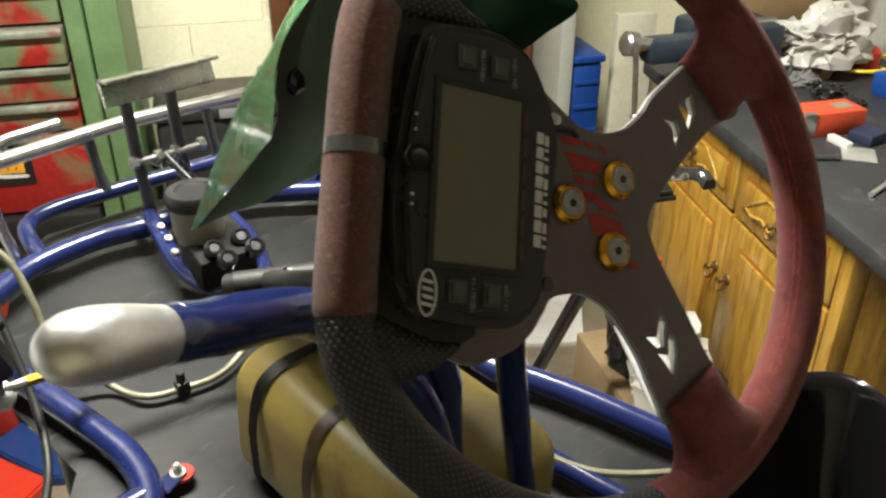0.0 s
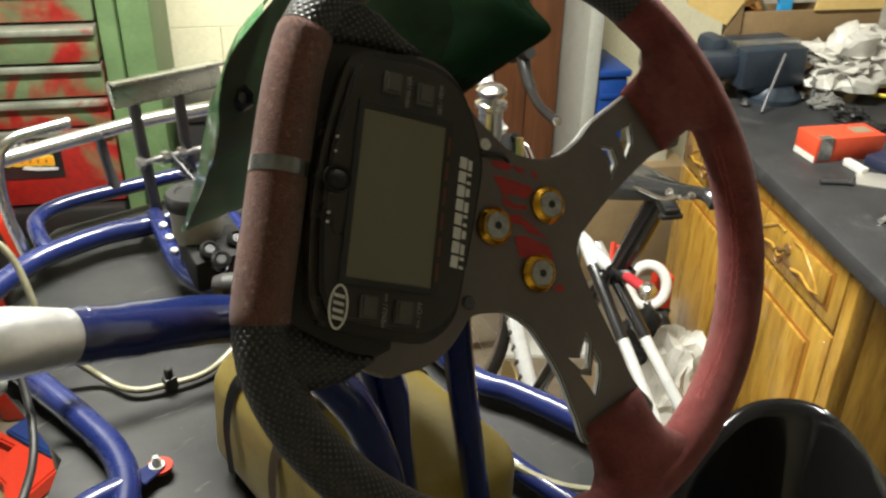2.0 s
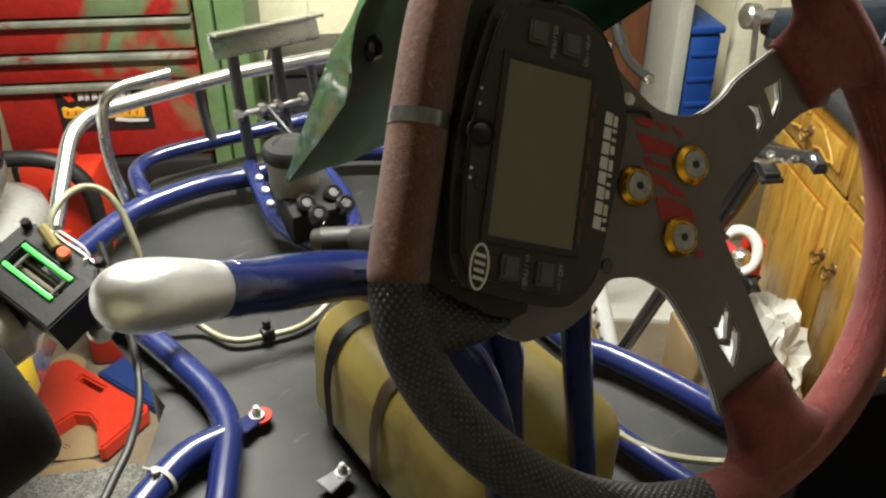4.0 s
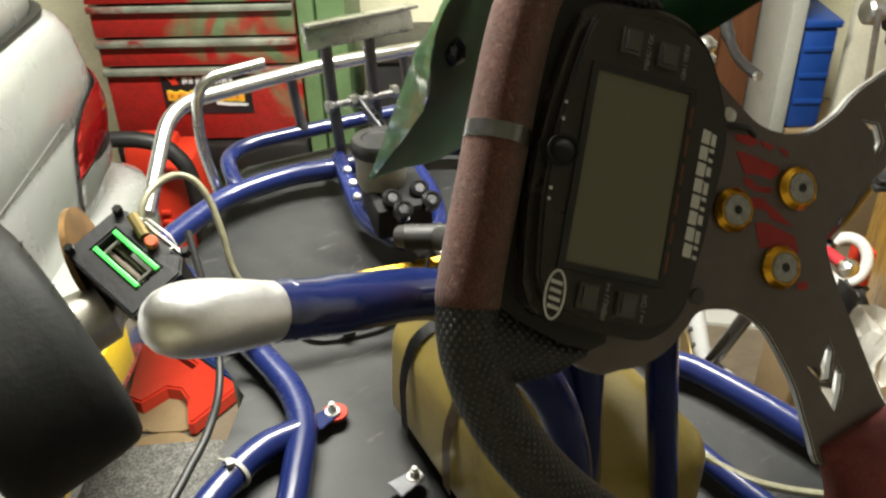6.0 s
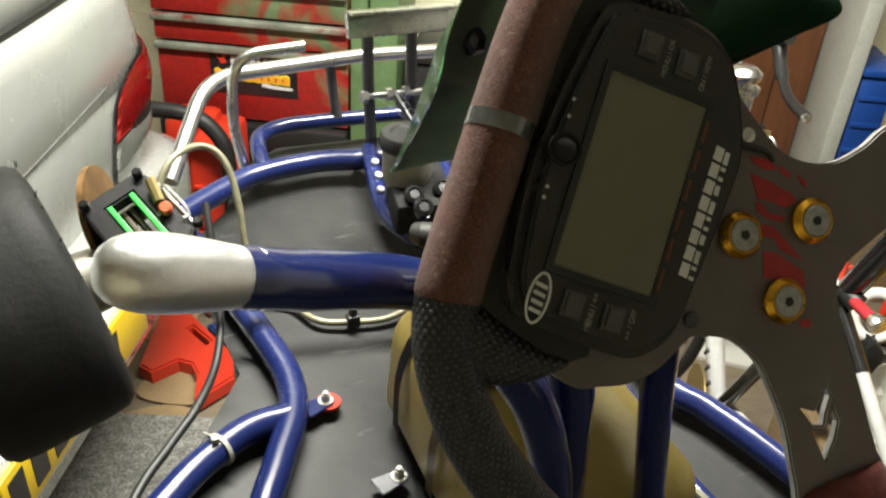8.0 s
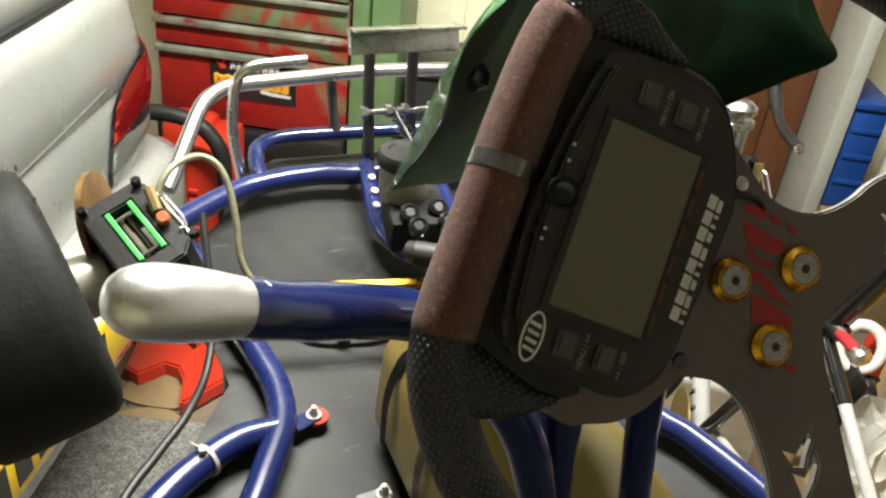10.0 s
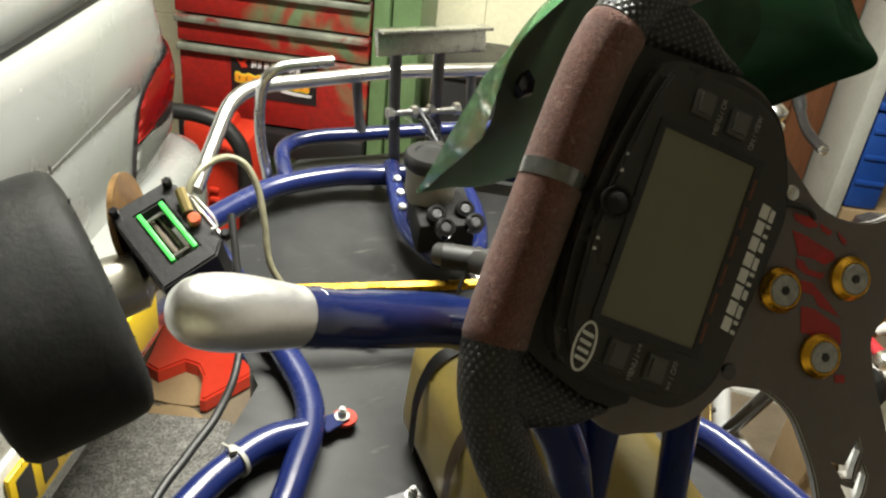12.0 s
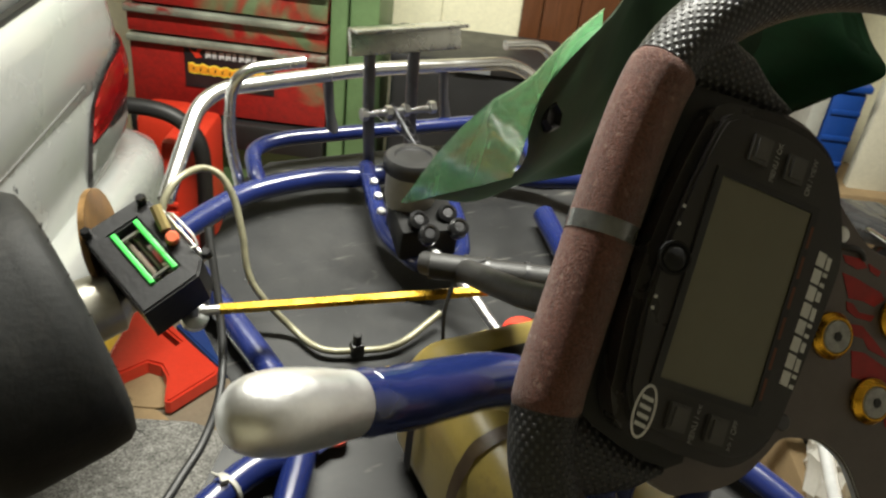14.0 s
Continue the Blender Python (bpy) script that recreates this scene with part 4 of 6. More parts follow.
rim_piece("suede_grip", -0.425, 0.508, SUEDE, "worn brown suede sleeve on the flat top", RR + 0.0006, ends=0.0008)
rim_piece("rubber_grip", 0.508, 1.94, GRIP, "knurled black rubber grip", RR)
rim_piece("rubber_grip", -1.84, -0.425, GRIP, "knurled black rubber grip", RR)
rim_piece("suede_grip", 1.94, 2 * math.pi - 1.84, REDSUEDE, "faded red suede sleeve", RR + 0.0005, n=90, ends=0.0008)
bm = bmesh.new()
sweep(bm, [WHEEL @ Vector((u, rim_point(0.03).y, 0)) for u in (0.0069, 0.0138)], RR + 0.0009, 28)
part("tape_band", bm, TAPE, wheel, "strip of grey tape")

# Black slab added for the shade on the suede between rim and display.
bm = bmesh.new()
slab(bm, [(-0.066, 0.07), (-0.085, 0.1), (-0.09, 0.125), (-0.06, 0.132), (0.075, 0.132), (0.095, 0.125), (0.092, 0.1), (0.079, 0.07)], -0.009, 0.0024, WHEEL, bevel=0.002)
part("shade_infill", bm, BLACKRUB, wheel, "black infill painted as the shade between rim and display")
bm = bmesh.new()
plate = [(-0.0445, 0.0293), (-0.0416, 0.02), (-0.0409, 0.0095), (-0.0457, -0.0035), (-0.0554, -0.014), (-0.0698, -0.0261), (-0.0897, -0.0378), (-0.103, -0.05), (-0.083, -0.09),
         (-0.0668, -0.0752), (-0.041, -0.0564), (-0.0192, -0.0403), (-0.0038, -0.0318), (0.004, -0.0324), (0.0121, -0.0363), (0.0349, -0.0537), (0.0607, -0.078), (0.075, -0.098), (0.106, -0.072),
         (0.0921, -0.0565), (0.0706, -0.0335), (0.0587, -0.0251), (0.0478, -0.0135), (0.0427, -0.0002), (0.0434, 0.0142), (0.0503, 0.0271), (0.0595, 0.0402), (0.0722, 0.0501), (0.0785, 0.0599),
         (0.0804, 0.0743), (0.0799, 0.0908), (0.0708, 0.1135), (-0.0556, 0.1135), (-0.0728, 0.0908), (-0.0785, 0.073), (-0.0755, 0.0632), (-0.0711, 0.0515), (-0.0627, 0.041), (-0.0516, 0.0338)]
# Each spoke is pierced by a slanted slot with a barb and a leaf beside it.
holes = [[(-0.0464, -0.0409), (-0.0501, -0.0436), (-0.0578, -0.0435), (-0.0632, -0.0442), (-0.0645, -0.0392), (-0.0591, -0.0308), (-0.0586, -0.0384), (-0.0524, -0.0396)],
         [(-0.0555, -0.0472), (-0.0597, -0.0509), (-0.0672, -0.0515), (-0.0778, -0.0502), (-0.0725, -0.0454), (-0.067, -0.0394), (-0.0672, -0.0467), (-0.0607, -0.0469)],
         [(0.0686, -0.0518), (0.0745, -0.0605), (0.0649, -0.0629), (0.0547, -0.0597), (0.0604, -0.0571)],
         [(0.0576, -0.0419), (0.0582, -0.0488), (0.0507, -0.0528), (0.0437, -0.0505), (0.0539, -0.0478)]]
slab(bm, smooth2(plate, 4), -0.002, 0.002, WHEEL, holes, bevel=0.0009)
bmesh.ops.recalc_face_normals(bm, faces=bm.faces)
bm.normal_update()
for f in bm.faces:
    f.material_index = 1 if abs(f.normal.dot(WN)) < 0.6 else 0
part("spoke_plate", bm, [PLATE, EDGE], wheel, "dark grey aluminium spoke plate with pierced spokes", smooth=False)


def suede_pad(inner):
    """The wrapped end of a spoke, swelling into the rim."""
    inner = Vector(inner)
    d = (inner - Vector((CU, CV))).normalized()
    e = Vector((-d.y, d.x))
    reach = RC - (inner - Vector((CU, CV))).length
    bm = bmesh.new()
    rings = []
    for t, w, h in ((-0.01, 0.0185, 0.003), (0.0, 0.0207, 0.0058), (0.06, 0.0212, 0.0076), (0.25, 0.0214, 0.0085), (0.45, 0.0222, 0.0096), (0.6, 0.0245, 0.0108), (0.7, 0.0285, 0.0116), (0.78, 0.034, 0.012), (0.86, 0.0415, 0.0124), (0.95, 0.048, 0.0126), (1.05, 0.049, 0.0118)):
        ring = []
        for k in range(36):
            a = 2 * math.pi * k / 36
            x = math.copysign(abs(math.cos(a)) ** 0.5, math.cos(a)) * w
            z = math.copysign(abs(math.sin(a)) ** 0.7, math.sin(a)) * h
            p = inner + d * (reach * t - x * x / (2 * RC) * max(0.0, t)) + e * x
            ring.append(bm.verts.new(WHEEL @ Vector((p.x, p.y, z))))
        rings.append(ring)
    for A, B in zip(rings, rings[1:]):
        for k in range(36):
            bm.faces.new((A[k], A[(k + 1) % 36], B[(k + 1) % 36], B[k]))
    bm.faces.new(rings[0][::-1])
    bm.faces.new(rings[-1])
    part("suede_pad", bm, REDSUEDE, wheel, "red suede wrapped spoke end", angle=60)


suede_pad((0.079, -0.07))
suede_pad((-0.0827, -0.061))
# Red thread along the inside of the rim.
bm = bmesh.new()
rnd = random.Random(8)
for k in range(90):
    c = rim_point(2.62 + 1.08 * k / 89)
    rad_dir = (Vector((CU, CV, 0)) - c).normalized()
    along = Vector((-rad_dir.y, rad_dir.x, 0))
    for g in (0.36, 0.6):
        ends = []
        for sh in (-0.0006, 0.0006):
            a = g + rnd.uniform(-0.06, 0.06)
            ends.append(WHEEL @ (c + along * (sh + rnd.uniform(-0.0002, 0.0002)) + (rad_dir * math.cos(a) + Vector((0, 0, 1)) * math.sin(a)) * (RR + 0.0006)))
        sweep(bm, ends, 0.00034, 4)
tagged(part("stitching", bm, surf("red_thread", (0.4, 0.06, 0.065), 0.7, var=0.2, vscale=300), wheel), kind="stuff")


def rubber_web(rows):
    """A tongue of knurled rubber from the rim to the display: rows of v, lower and upper u, half height."""
    bm = bmesh.new()
    lay = bm.loops.layers.uv.verify()
    rings = []
    for v, u0, u1, h in rows:
        mid, w = (u0 + u1) / 2, (u1 - u0) / 2
        rings.append([(bm.verts.new(WHEEL @ Vector((mid + w * math.cos(t), v, -0.001 + h * math.sin(t)))), v, mid + w * math.cos(t)) for t in [k * math.pi / 12 for k in range(24)]])
    for A, B in zip(rings, rings[1:]):
        for k in range(24):
            quad = (A[k], A[(k + 1) % 24], B[(k + 1) % 24], B[k])
            f = bm.faces.new([q[0] for q in quad])
            for lp, q in zip(f.loops, quad):
                lp[lay].uv = (q[1], q[2])
    bm.faces.new([q[0] for q in rings[-1]])
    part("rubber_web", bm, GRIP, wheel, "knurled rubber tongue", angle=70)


rubber_web([(0.13, -0.1, -0.05, 0.0115), (0.1249, -0.0961, -0.0556, 0.0112), (0.1135, -0.0895, -0.0607, 0.0104), (0.1022, -0.0858, -0.0645, 0.0092), (0.0908, -0.0811, -0.0678, 0.0075), (0.08, -0.0725, -0.068, 0.005)])
rubber_web([(0.13, 0.067, 0.107, 0.0115), (0.1249, 0.0728, 0.1042, 0.0112), (0.1135, 0.0744, 0.1002, 0.0104), (0.0957, 0.0764, 0.0957, 0.0085), (0.0846, 0.0766, 0.0883, 0.0065), (0.0721, 0.0799, 0.0825, 0.0045)])

for u, v in ((0.019, -0.0091), (0.0025, 0.022), (-0.0177, -0.007)):
    bm = bmesh.new()
    m = WHEEL @ Matrix.Translation((u, v, 0.002))
    lathe(bm, [(0.0094, 0), (0.0099, 0.0008), (0.0099, 0.0022), (0.0078, 0.0046), (0.0071, 0.0046), (0.0068, 0.003), (0, 0.003)], m, 36)
    part("cup_washer", bm, GOLD, wheel, "gold anodised cup washer")
    bm = bmesh.new()
    lathe(bm, [(0.0067, 0.003), (0.0067, 0.0046), (0.0062, 0.005), (0.0024, 0.0049), (0, 0.0049)], m, 24)
    screw = part("socket_screw", bm, surf("dull_zinc", (0.34, 0.34, 0.33), 0.42, 0.5, var=0.25, vscale=400), wheel)
    bm = bmesh.new()
    lathe(bm, [(0.0021, 0.0049), (0.0021, 0.0052), (0, 0.0052)], m, 6)
    part("socket", bm, BLACKRUB, screw)
for poly in ([(0.0359, 0.0274), (0.0373, 0.0176), (0.0347, 0.0133), (0.0324, 0.0181), (0.0333, 0.0249)],
             [(0.0289, 0.0249), (0.0289, 0.0184), (0.0270, 0.0025), (0.0247, 0.0002), (0.0203, 0.0044), (0.0209, 0.0104), (0.0198, 0.0182)],
             [(0.0181, 0.0190), (0.0184, 0.0153), (0.0158, 0.0110), (0.0168, 0.0028), (0.0139, 0.0039), (0.0134, 0.0120), (0.0146, 0.0170)],
             [(0.0100, 0.0146), (0.0110, 0.0073), (0.0062, -0.0027), (0.0014, -0.0116), (0.0025, 0.0006), (0.0060, 0.0048), (0.0058, 0.0124)],
             [(-0.0003, 0.0090), (0.0007, 0.0026), (-0.0024, -0.0128), (-0.0094, -0.0162), (-0.0116, -0.0118), (-0.0093, -0.0083), (-0.0109, 0.0049)],
             [(-0.0230, -0.0177), (-0.0211, -0.0227), (-0.0244, -0.0243), (-0.0260, -0.0195)],
             [(0.0365, 0.0135), (0.0354, 0.0059), (0.0328, 0.0068), (0.0338, 0.0115)],
             [(0.0362, 0.0037), (0.0342, -0.0022), (0.0317, -0.0024), (0.0327, 0.0003)]):
    bm = bmesh.new()
    slab(bm, poly, 0.002, 0.0023, WHEEL)
    part("red_marking", bm, REDINK, wheel, "red printed shape", smooth=False)
bm = bmesh.new()
m = WHEEL @ Matrix.Translation((0.0427, 0.0327, 0.002))
lathe(bm, [(0.0042, 0), (0.0042, 0.002), (0.003, 0.0035), (0, 0.0038)], m, 14)
part("plate_screw", bm, CHROME, wheel)
bm = bmesh.new()
lathe(bm, [(0.0036, 0), (0.0036, 0.0008), (0.003, 0.0014), (0, 0.0015)], WHEEL @ Matrix.Translation((-0.0378, 0.0321, 0.002)), 14)
part("plate_screw", bm, DARKSTEEL, wheel)
bm = bmesh.new()
sweep(bm, [WHEEL @ p for p in spline([(0.036, 0.041, 0.004), (0.0385, 0.03, 0.0042), (0.0396, 0.0212, 0.0035), (0.0375, 0.0165, 0.002)], 5)], 0.0014, 8)
part("sensor_wire", bm, BLACKRUB, wheel)
bm = bmesh.new()
lathe(bm, [(0.022, -0.05), (0.022, -0.012), (0.03, -0.01), (0.03, -0.002)], WHEEL, 30)
part("wheel_hub", bm, DARKSTEEL, wheel)

# Data display on the wheel.
SHELL = [(-0.0399, 0.1188), (-0.0092, 0.1216), (0.0256, 0.1198), (0.0602, 0.1139), (0.0686, 0.1091), (0.0718, 0.0989), (0.0738, 0.0787), (0.0706, 0.0617), (0.0603, 0.0502), (0.0351, 0.0391),
         (0.016, 0.0381), (-0.031, 0.0427), (-0.0485, 0.0462), (-0.0599, 0.0579), (-0.0616, 0.0726), (-0.0597, 0.0979), (-0.0577, 0.1106), (-0.0484, 0.1172)]
bm = bmesh.new()
slab(bm, smooth2(SHELL, 4), 0.003, 0.0174, WHEEL, bevel=0.0042)
dash = part("data_display", bm, surf("display_shell", (0.027, 0.0247, 0.0242), 0.24, var=0.12, vscale=30, bump=0.05, bscale=500, coat=0.25, bdist=0.0006), kart, "black data display with a blank grey-green screen")
# The face is drawn in its own grid, set off from the wheel's centre.
DASH = WHEEL @ Matrix.Translation((0.0005, 0.0147, 0)) @ Matrix.Diagonal((0.969, 1.006, 1, 1))


def inset(name, mat, poly, z0, z1, label="", bevel=0.0, smooth=True):
    bm = bmesh.new()
    slab(bm, poly, z0, z1, DASH, bevel=bevel)
    return part(name, bm, mat, dash, label, smooth)


inset("fascia", surf("satin_black_fascia", (0.027, 0.0247, 0.0242), 0.3, var=0.1, bump=0.04), smooth2([((0.006 + (u - 0.006) * 0.925 - 0.0005) / 0.969, (0.08 + (v - 0.08) * 0.92 - 0.0147) / 1.006) for u, v in SHELL], 4), 0.0168, 0.0192, bevel=0.0012)
bm = bmesh.new()
o = [(-0.0405, 0.0445), (0.0455, 0.0445), (0.0455, 0.0925), (-0.0405, 0.0925)]
i = [(-0.0375, 0.0475), (0.0425, 0.0475), (0.0425, 0.0895), (-0.0375, 0.0895)]
slab(bm, o, 0.0192, 0.0204, DASH, holes=[i])
part("screen_frame", bm, BLACKPL, dash)
inset("screen", LCD, i, 0.0192, 0.0196, "blank grey-green screen")
KEYPADS = ((0.0572, 0.0775), (0.0556, 0.0606), (-0.0499, 0.0775), (-0.0502, 0.0602))
for u, v in KEYPADS:
    inset("key", BTN, [(u - 0.0052, v - 0.0042), (u + 0.0052, v - 0.0042), (u + 0.0052, v + 0.0042), (u - 0.0052, v + 0.0042)], 0.0192, 0.0224, "square rubber key", 0.0013)
bm = bmesh.new()
lathe(bm, [(0.0066, 0.0192), (0.0066, 0.0208), (0.0058, 0.0208), (0.0052, 0.0198), (0.0046, 0.0206), (0.0032, 0.0213), (0, 0.0215)], DASH @ Matrix.Translation((0.0064, 0.0985, 0)), 24)
part("sensor_dome", bm, surf("matt_sensor_rubber", (0.02, 0.02, 0.021), 0.85, var=0.1, bump=0.1, bscale=900, spec=0.2), dash)


def word(text, u, v, size, turn, mat, name="marking"):
    """Built-in letters on the display's face."""
    cu = bpy.data.curves.new(name, "FONT")
    cu.body, cu.size, cu.align_x, cu.align_y, cu.extrude = text, size, "CENTER", "CENTER", 0.00008
    tmp = bpy.data.objects.new(name, cu)
    me = bpy.data.meshes.new_from_object(tmp)
    bpy.data.objects.remove(tmp)
    me.transform(DASH @ pose(u, v, 0.0194, 0, 0, turn))
    me.materials.clear()
    me.materials.append(mat)
    ob = new(name, me)
    ob.parent = dash
    ob.matrix_parent_inverse = parent_world(dash).inverted()
    return ob


word("MENU / <<", -0.0505, 0.0688, 0.0033, 0, DIMINK)
word(">> / OFF", -0.0505, 0.0518, 0.0033, 0, DIMINK)
word("MENU / OK", 0.0555, 0.0688, 0.0031, 0, DIMINK)
word("ON / VIEW", 0.0555, 0.0518, 0.0031, 0, DIMINK)
# Maker's names as plain bars and shapes.
for k in range(8):
    u0 = -0.0256 + 0.00705 * k
    inset("maker_bar", WHITEINK, [(u0, 0.0347), (u0 + 0.0058, 0.0345), (u0 + 0.0062, 0.0384), (u0 + 0.0005, 0.0386)], 0.0192, 0.0194, "white printed bar", smooth=False)
    for d, w in (((0.0, 0.0016), (0.0042, 0.0016)), ((0.001, 0.004),), ((0.0, 0.0052),))[k * 2 % 3]:
        inset("maker_bar", WHITEINK, [(u0 - 0.0003 + d, 0.0318), (u0 - 0.0003 + d + w, 0.0318), (u0 - 0.0001 + d + w, 0.0339), (u0 - 0.0001 + d, 0.0339)], 0.0192, 0.0194, "small white printed bar", smooth=False)
bm = bmesh.new()
ov = [(-0.0515 + 0.0105 * math.cos(a), 0.091 + 0.0046 * math.sin(a)) for a in [k * math.pi / 12 for k in range(24)]]
iv = [(-0.0515 + 0.0094 * math.cos(a), 0.091 + 0.0036 * math.sin(a)) for a in [k * math.pi / 12 for k in range(24)]]
slab(bm, ov, 0.0192, 0.0194, DASH, holes=[iv])
for x in (-0.0055, -0.0022, 0.0012, 0.0046):
    slab(bm, [(-0.0515 + x - 0.0008, 0.0885), (-0.0515 + x + 0.0008, 0.0885), (-0.0515 + x + 0.0016, 0.0935), (-0.0515 + x, 0.0935)], 0.0192, 0.0194, DASH)
part("maker_badge", bm, WHITEINK, dash, "oval white badge", smooth=False)
for u in (0.0255, 0.0186, -0.0102, -0.0145):
    inset("tick", WHITEINK, [(u, 0.0998), (u + 0.0013, 0.0998), (u + 0.0013, 0.1012), (u, 0.1012)], 0.0192, 0.0194, smooth=False)
for k in range(6):
    inset("legend_bar", surf("dim_orange_ink", (0.12, 0.035, 0.015), 0.5), [(-0.034 + 0.0125 * k, 0.0449), (-0.025 + 0.0125 * k, 0.0449), (-0.025 + 0.0125 * k, 0.0462), (-0.034 + 0.0125 * k, 0.0462)], 0.0204, 0.02052, smooth=False)

# ---- kart stand ----
stand = thing("kart_stand", (0.1, 0.3, 0.0), "dark steel kart stand under the tray", "stand")
for x, y in ((-0.1, 0.55), (0.33, 0.55), (-0.15, -0.35), (0.3, -0.35)):
    bm = bmesh.new()
    rod(bm, (x, y, 0.0), (x, y, tray_z(y) - 0.004), 0.016, 12)
    part("leg", bm, DARKSTEEL, stand)

# ---- tool chest ----
chest = thing("tool_chest", room(-0.76, 2.05, 0), "green steel tool chest half oversprayed in red, drawers ajar", "tool chest")
TB0, TB1, TBB = -1.06, -0.535, 1.88


def rbox(bm, a0, a1, b0, b1, z0, z1, bevel=0.0, m=None):
    return box(bm, (a1 - a0, b1 - b0, z1 - z0), (m or ROOM) @ Matrix.Translation(((a0 + a1) / 2, (b0 + b1) / 2, (z0 + z1) / 2)), bevel)


def shot(name, mat, a0, a1, b0, b1, z0, z1, parent, bevel=0.003, label="", m=None):
    bm = bmesh.new()
    rbox(bm, a0, a1, b0, b1, z0, z1, bevel, m)
    return part(name, bm, mat, parent, label)


shot("body", TBGREEN, TB0 + 0.005, TB1 - 0.003, TBB + 0.02, WALL_B - 0.04, 0.12, 1.3, chest)
shot("side_post", TBGREEN, TB1 + 0.008, TB1 + 0.05, TBB - 0.01, WALL_B - 0.04, 0.12, 1.3, chest)
shot("side_post", TBGREEN, TB1 + 0.055, TB1 + 0.13, TBB + 0.01, WALL_B - 0.04, 0.12, 1.3, chest)
levels = [1.18, 1.08, 0.985, 0.89, 0.797, 0.717]
LIP = surf("worn_lip", (0.3, 0.32, 0.26), 0.45, 0.5, var=0.3, vscale=12, dirt=(0.28, 0.03, 0.025), dscale=5, dlow=0.52, dhigh=0.62)
for k, (top, nxt) in enumerate(zip(levels, levels[1:] + [0.5])):
    out = (0.0, 0.004, 0.03, 0.012, 0.006, 0.0)[k]
    d = shot("drawer", TBRED, TB0, TB1, TBB - 0.004 - out, TBB + 0.3, nxt + 0.008, top - 0.014, chest)
    shot("pull_lip", LIP, TB0 - 0.003, TB1 + 0.002, TBB - 0.02 - out, TBB + 0.02, top - 0.018, top, d, 0.004)
shot("plinth", BLACKRUB, TB0 - 0.01, TB1, TBB - 0.03, TBB + 0.3, 0.42, 0.5, chest, 0.01)
bm = bmesh.new()
rbox(bm, -0.915, -0.675, TBB - 0.0068, TBB - 0.0038, 0.585, 0.705)
stk = part("sticker", bm, surf("black_sticker", (0.012, 0.012, 0.013), 0.35), chest, "black sticker with orange and white shapes", smooth=False)
ORANGE = surf("orange_ink", (0.75, 0.32, 0.02), 0.5)
FACE = ROOM @ Matrix.Translation((0, TBB - 0.007, 0)) @ Matrix.Rotation(radians(90), 4, "X")
YELLOWINK = surf("yellow_ink", (0.8, 0.62, 0.06), 0.5)


def printed(outline, mat, lift=0.0):
    bm = bmesh.new()
    slab(bm, outline, lift, lift + 0.0012, FACE)
    return part("printed_bar", bm, mat, stk, smooth=False)


# A red swept shape, a row of white bars, a wavy orange band edged in yellow, and a white stroke.
printed([(-0.902, 0.694), (-0.884, 0.683), (-0.879, 0.693), (-0.866, 0.694), (-0.875, 0.684), (-0.868, 0.672), (-0.884, 0.668), (-0.889, 0.678)], REDPL)
for k in range(8):
    a0, w = -0.857 + 0.0178 * k, 0.013 - 0.003 * (k % 3 == 1)
    printed([(a0, 0.671), (a0 + w * 0.35, 0.671), (a0 + w * 0.5, 0.68), (a0 + w, 0.671), (a0 + w * 1.1, 0.691), (a0 + 0.001, 0.691)], WHITEINK)
for grow, mat, lift in ((0.004, YELLOWINK, 0.0), (0.0, ORANGE, 0.0013)):
    xs = [-0.904 + 0.0095 * k for k in range(23)]
    up = [(a, 0.649 - 0.028 * (a + 0.904) + 0.0035 * math.sin(k * 1.9) + grow) for k, a in enumerate(xs)]
    dn = [(a, 0.629 - 0.028 * (a + 0.904) + 0.002 * math.sin(k * 2.3 + 1) - grow) for k, a in enumerate(xs)]
    printed(up + dn[::-1], mat, lift)
for k in range(10):
    a0 = -0.893 + 0.0196 * k
    z0 = 0.639 - 0.028 * (a0 + 0.904)
    printed([(a0, z0 - 0.004), (a0 + 0.0032, z0 - 0.005), (a0 + 0.005, z0 + 0.004), (a0 + 0.002, z0 + 0.005)], stk.data.materials[0], 0.0026)
printed([(-0.775, 0.612), (-0.74, 0.607), (-0.69, 0.606), (-0.688, 0.613), (-0.735, 0.616), (-0.772, 0.621)], WHITEINK)
bm = bmesh.new()
rbox(bm, -0.985, -0.925, TBB - 0.009, TBB - 0.004, 1.03, 1.05, 0.002)
part("badge", bm, REDPL, chest, "small red badge")

# Black case standing between chest and door, and a dark hose in front of the chest.
case = thing("black_case", room(-0.15, 2.05, 0), "tall black plastic case against the wall", "case")
shot("shell", BLACKPL, -0.37, 0.1, 1.95, 2.2, 0.0, 0.69, case, 0.02)
shot("lid", BLACKPL, -0.375, 0.105, 1.94, 2.21, 0.69, 0.725, case, 0.01)
shot("lid_label", surf("grey_label", (0.2, 0.21, 0.22), 0.6), -0.2, -0.1, 1.936, 1.942, 0.695, 0.72, case, 0.001)
bm = bmesh.new()
sweep(bm, spline([room(-1.15, 1.6, 0.6), room(-1.05, 1.57, 0.645), room(-0.976, 1.56, 0.655), room(-0.895, 1.56, 0.655), room(-0.841, 1.56, 0.642), room(-0.807, 1.56, 0.615), room(-0.782, 1.56, 0.57), room(-0.778, 1.57, 0.48), room(-0.79, 1.6, 0.2), room(-0.8, 1.64, 0.02)], 8), 0.02, 12)
solid("rubber_hose", bm, BLACKRUB, "thick black rubber hose looped on the floor", "hose")
can = thing("fuel_can", room(-0.86, 1.6, 0), "red plastic fuel can on the floor", "fuel can")
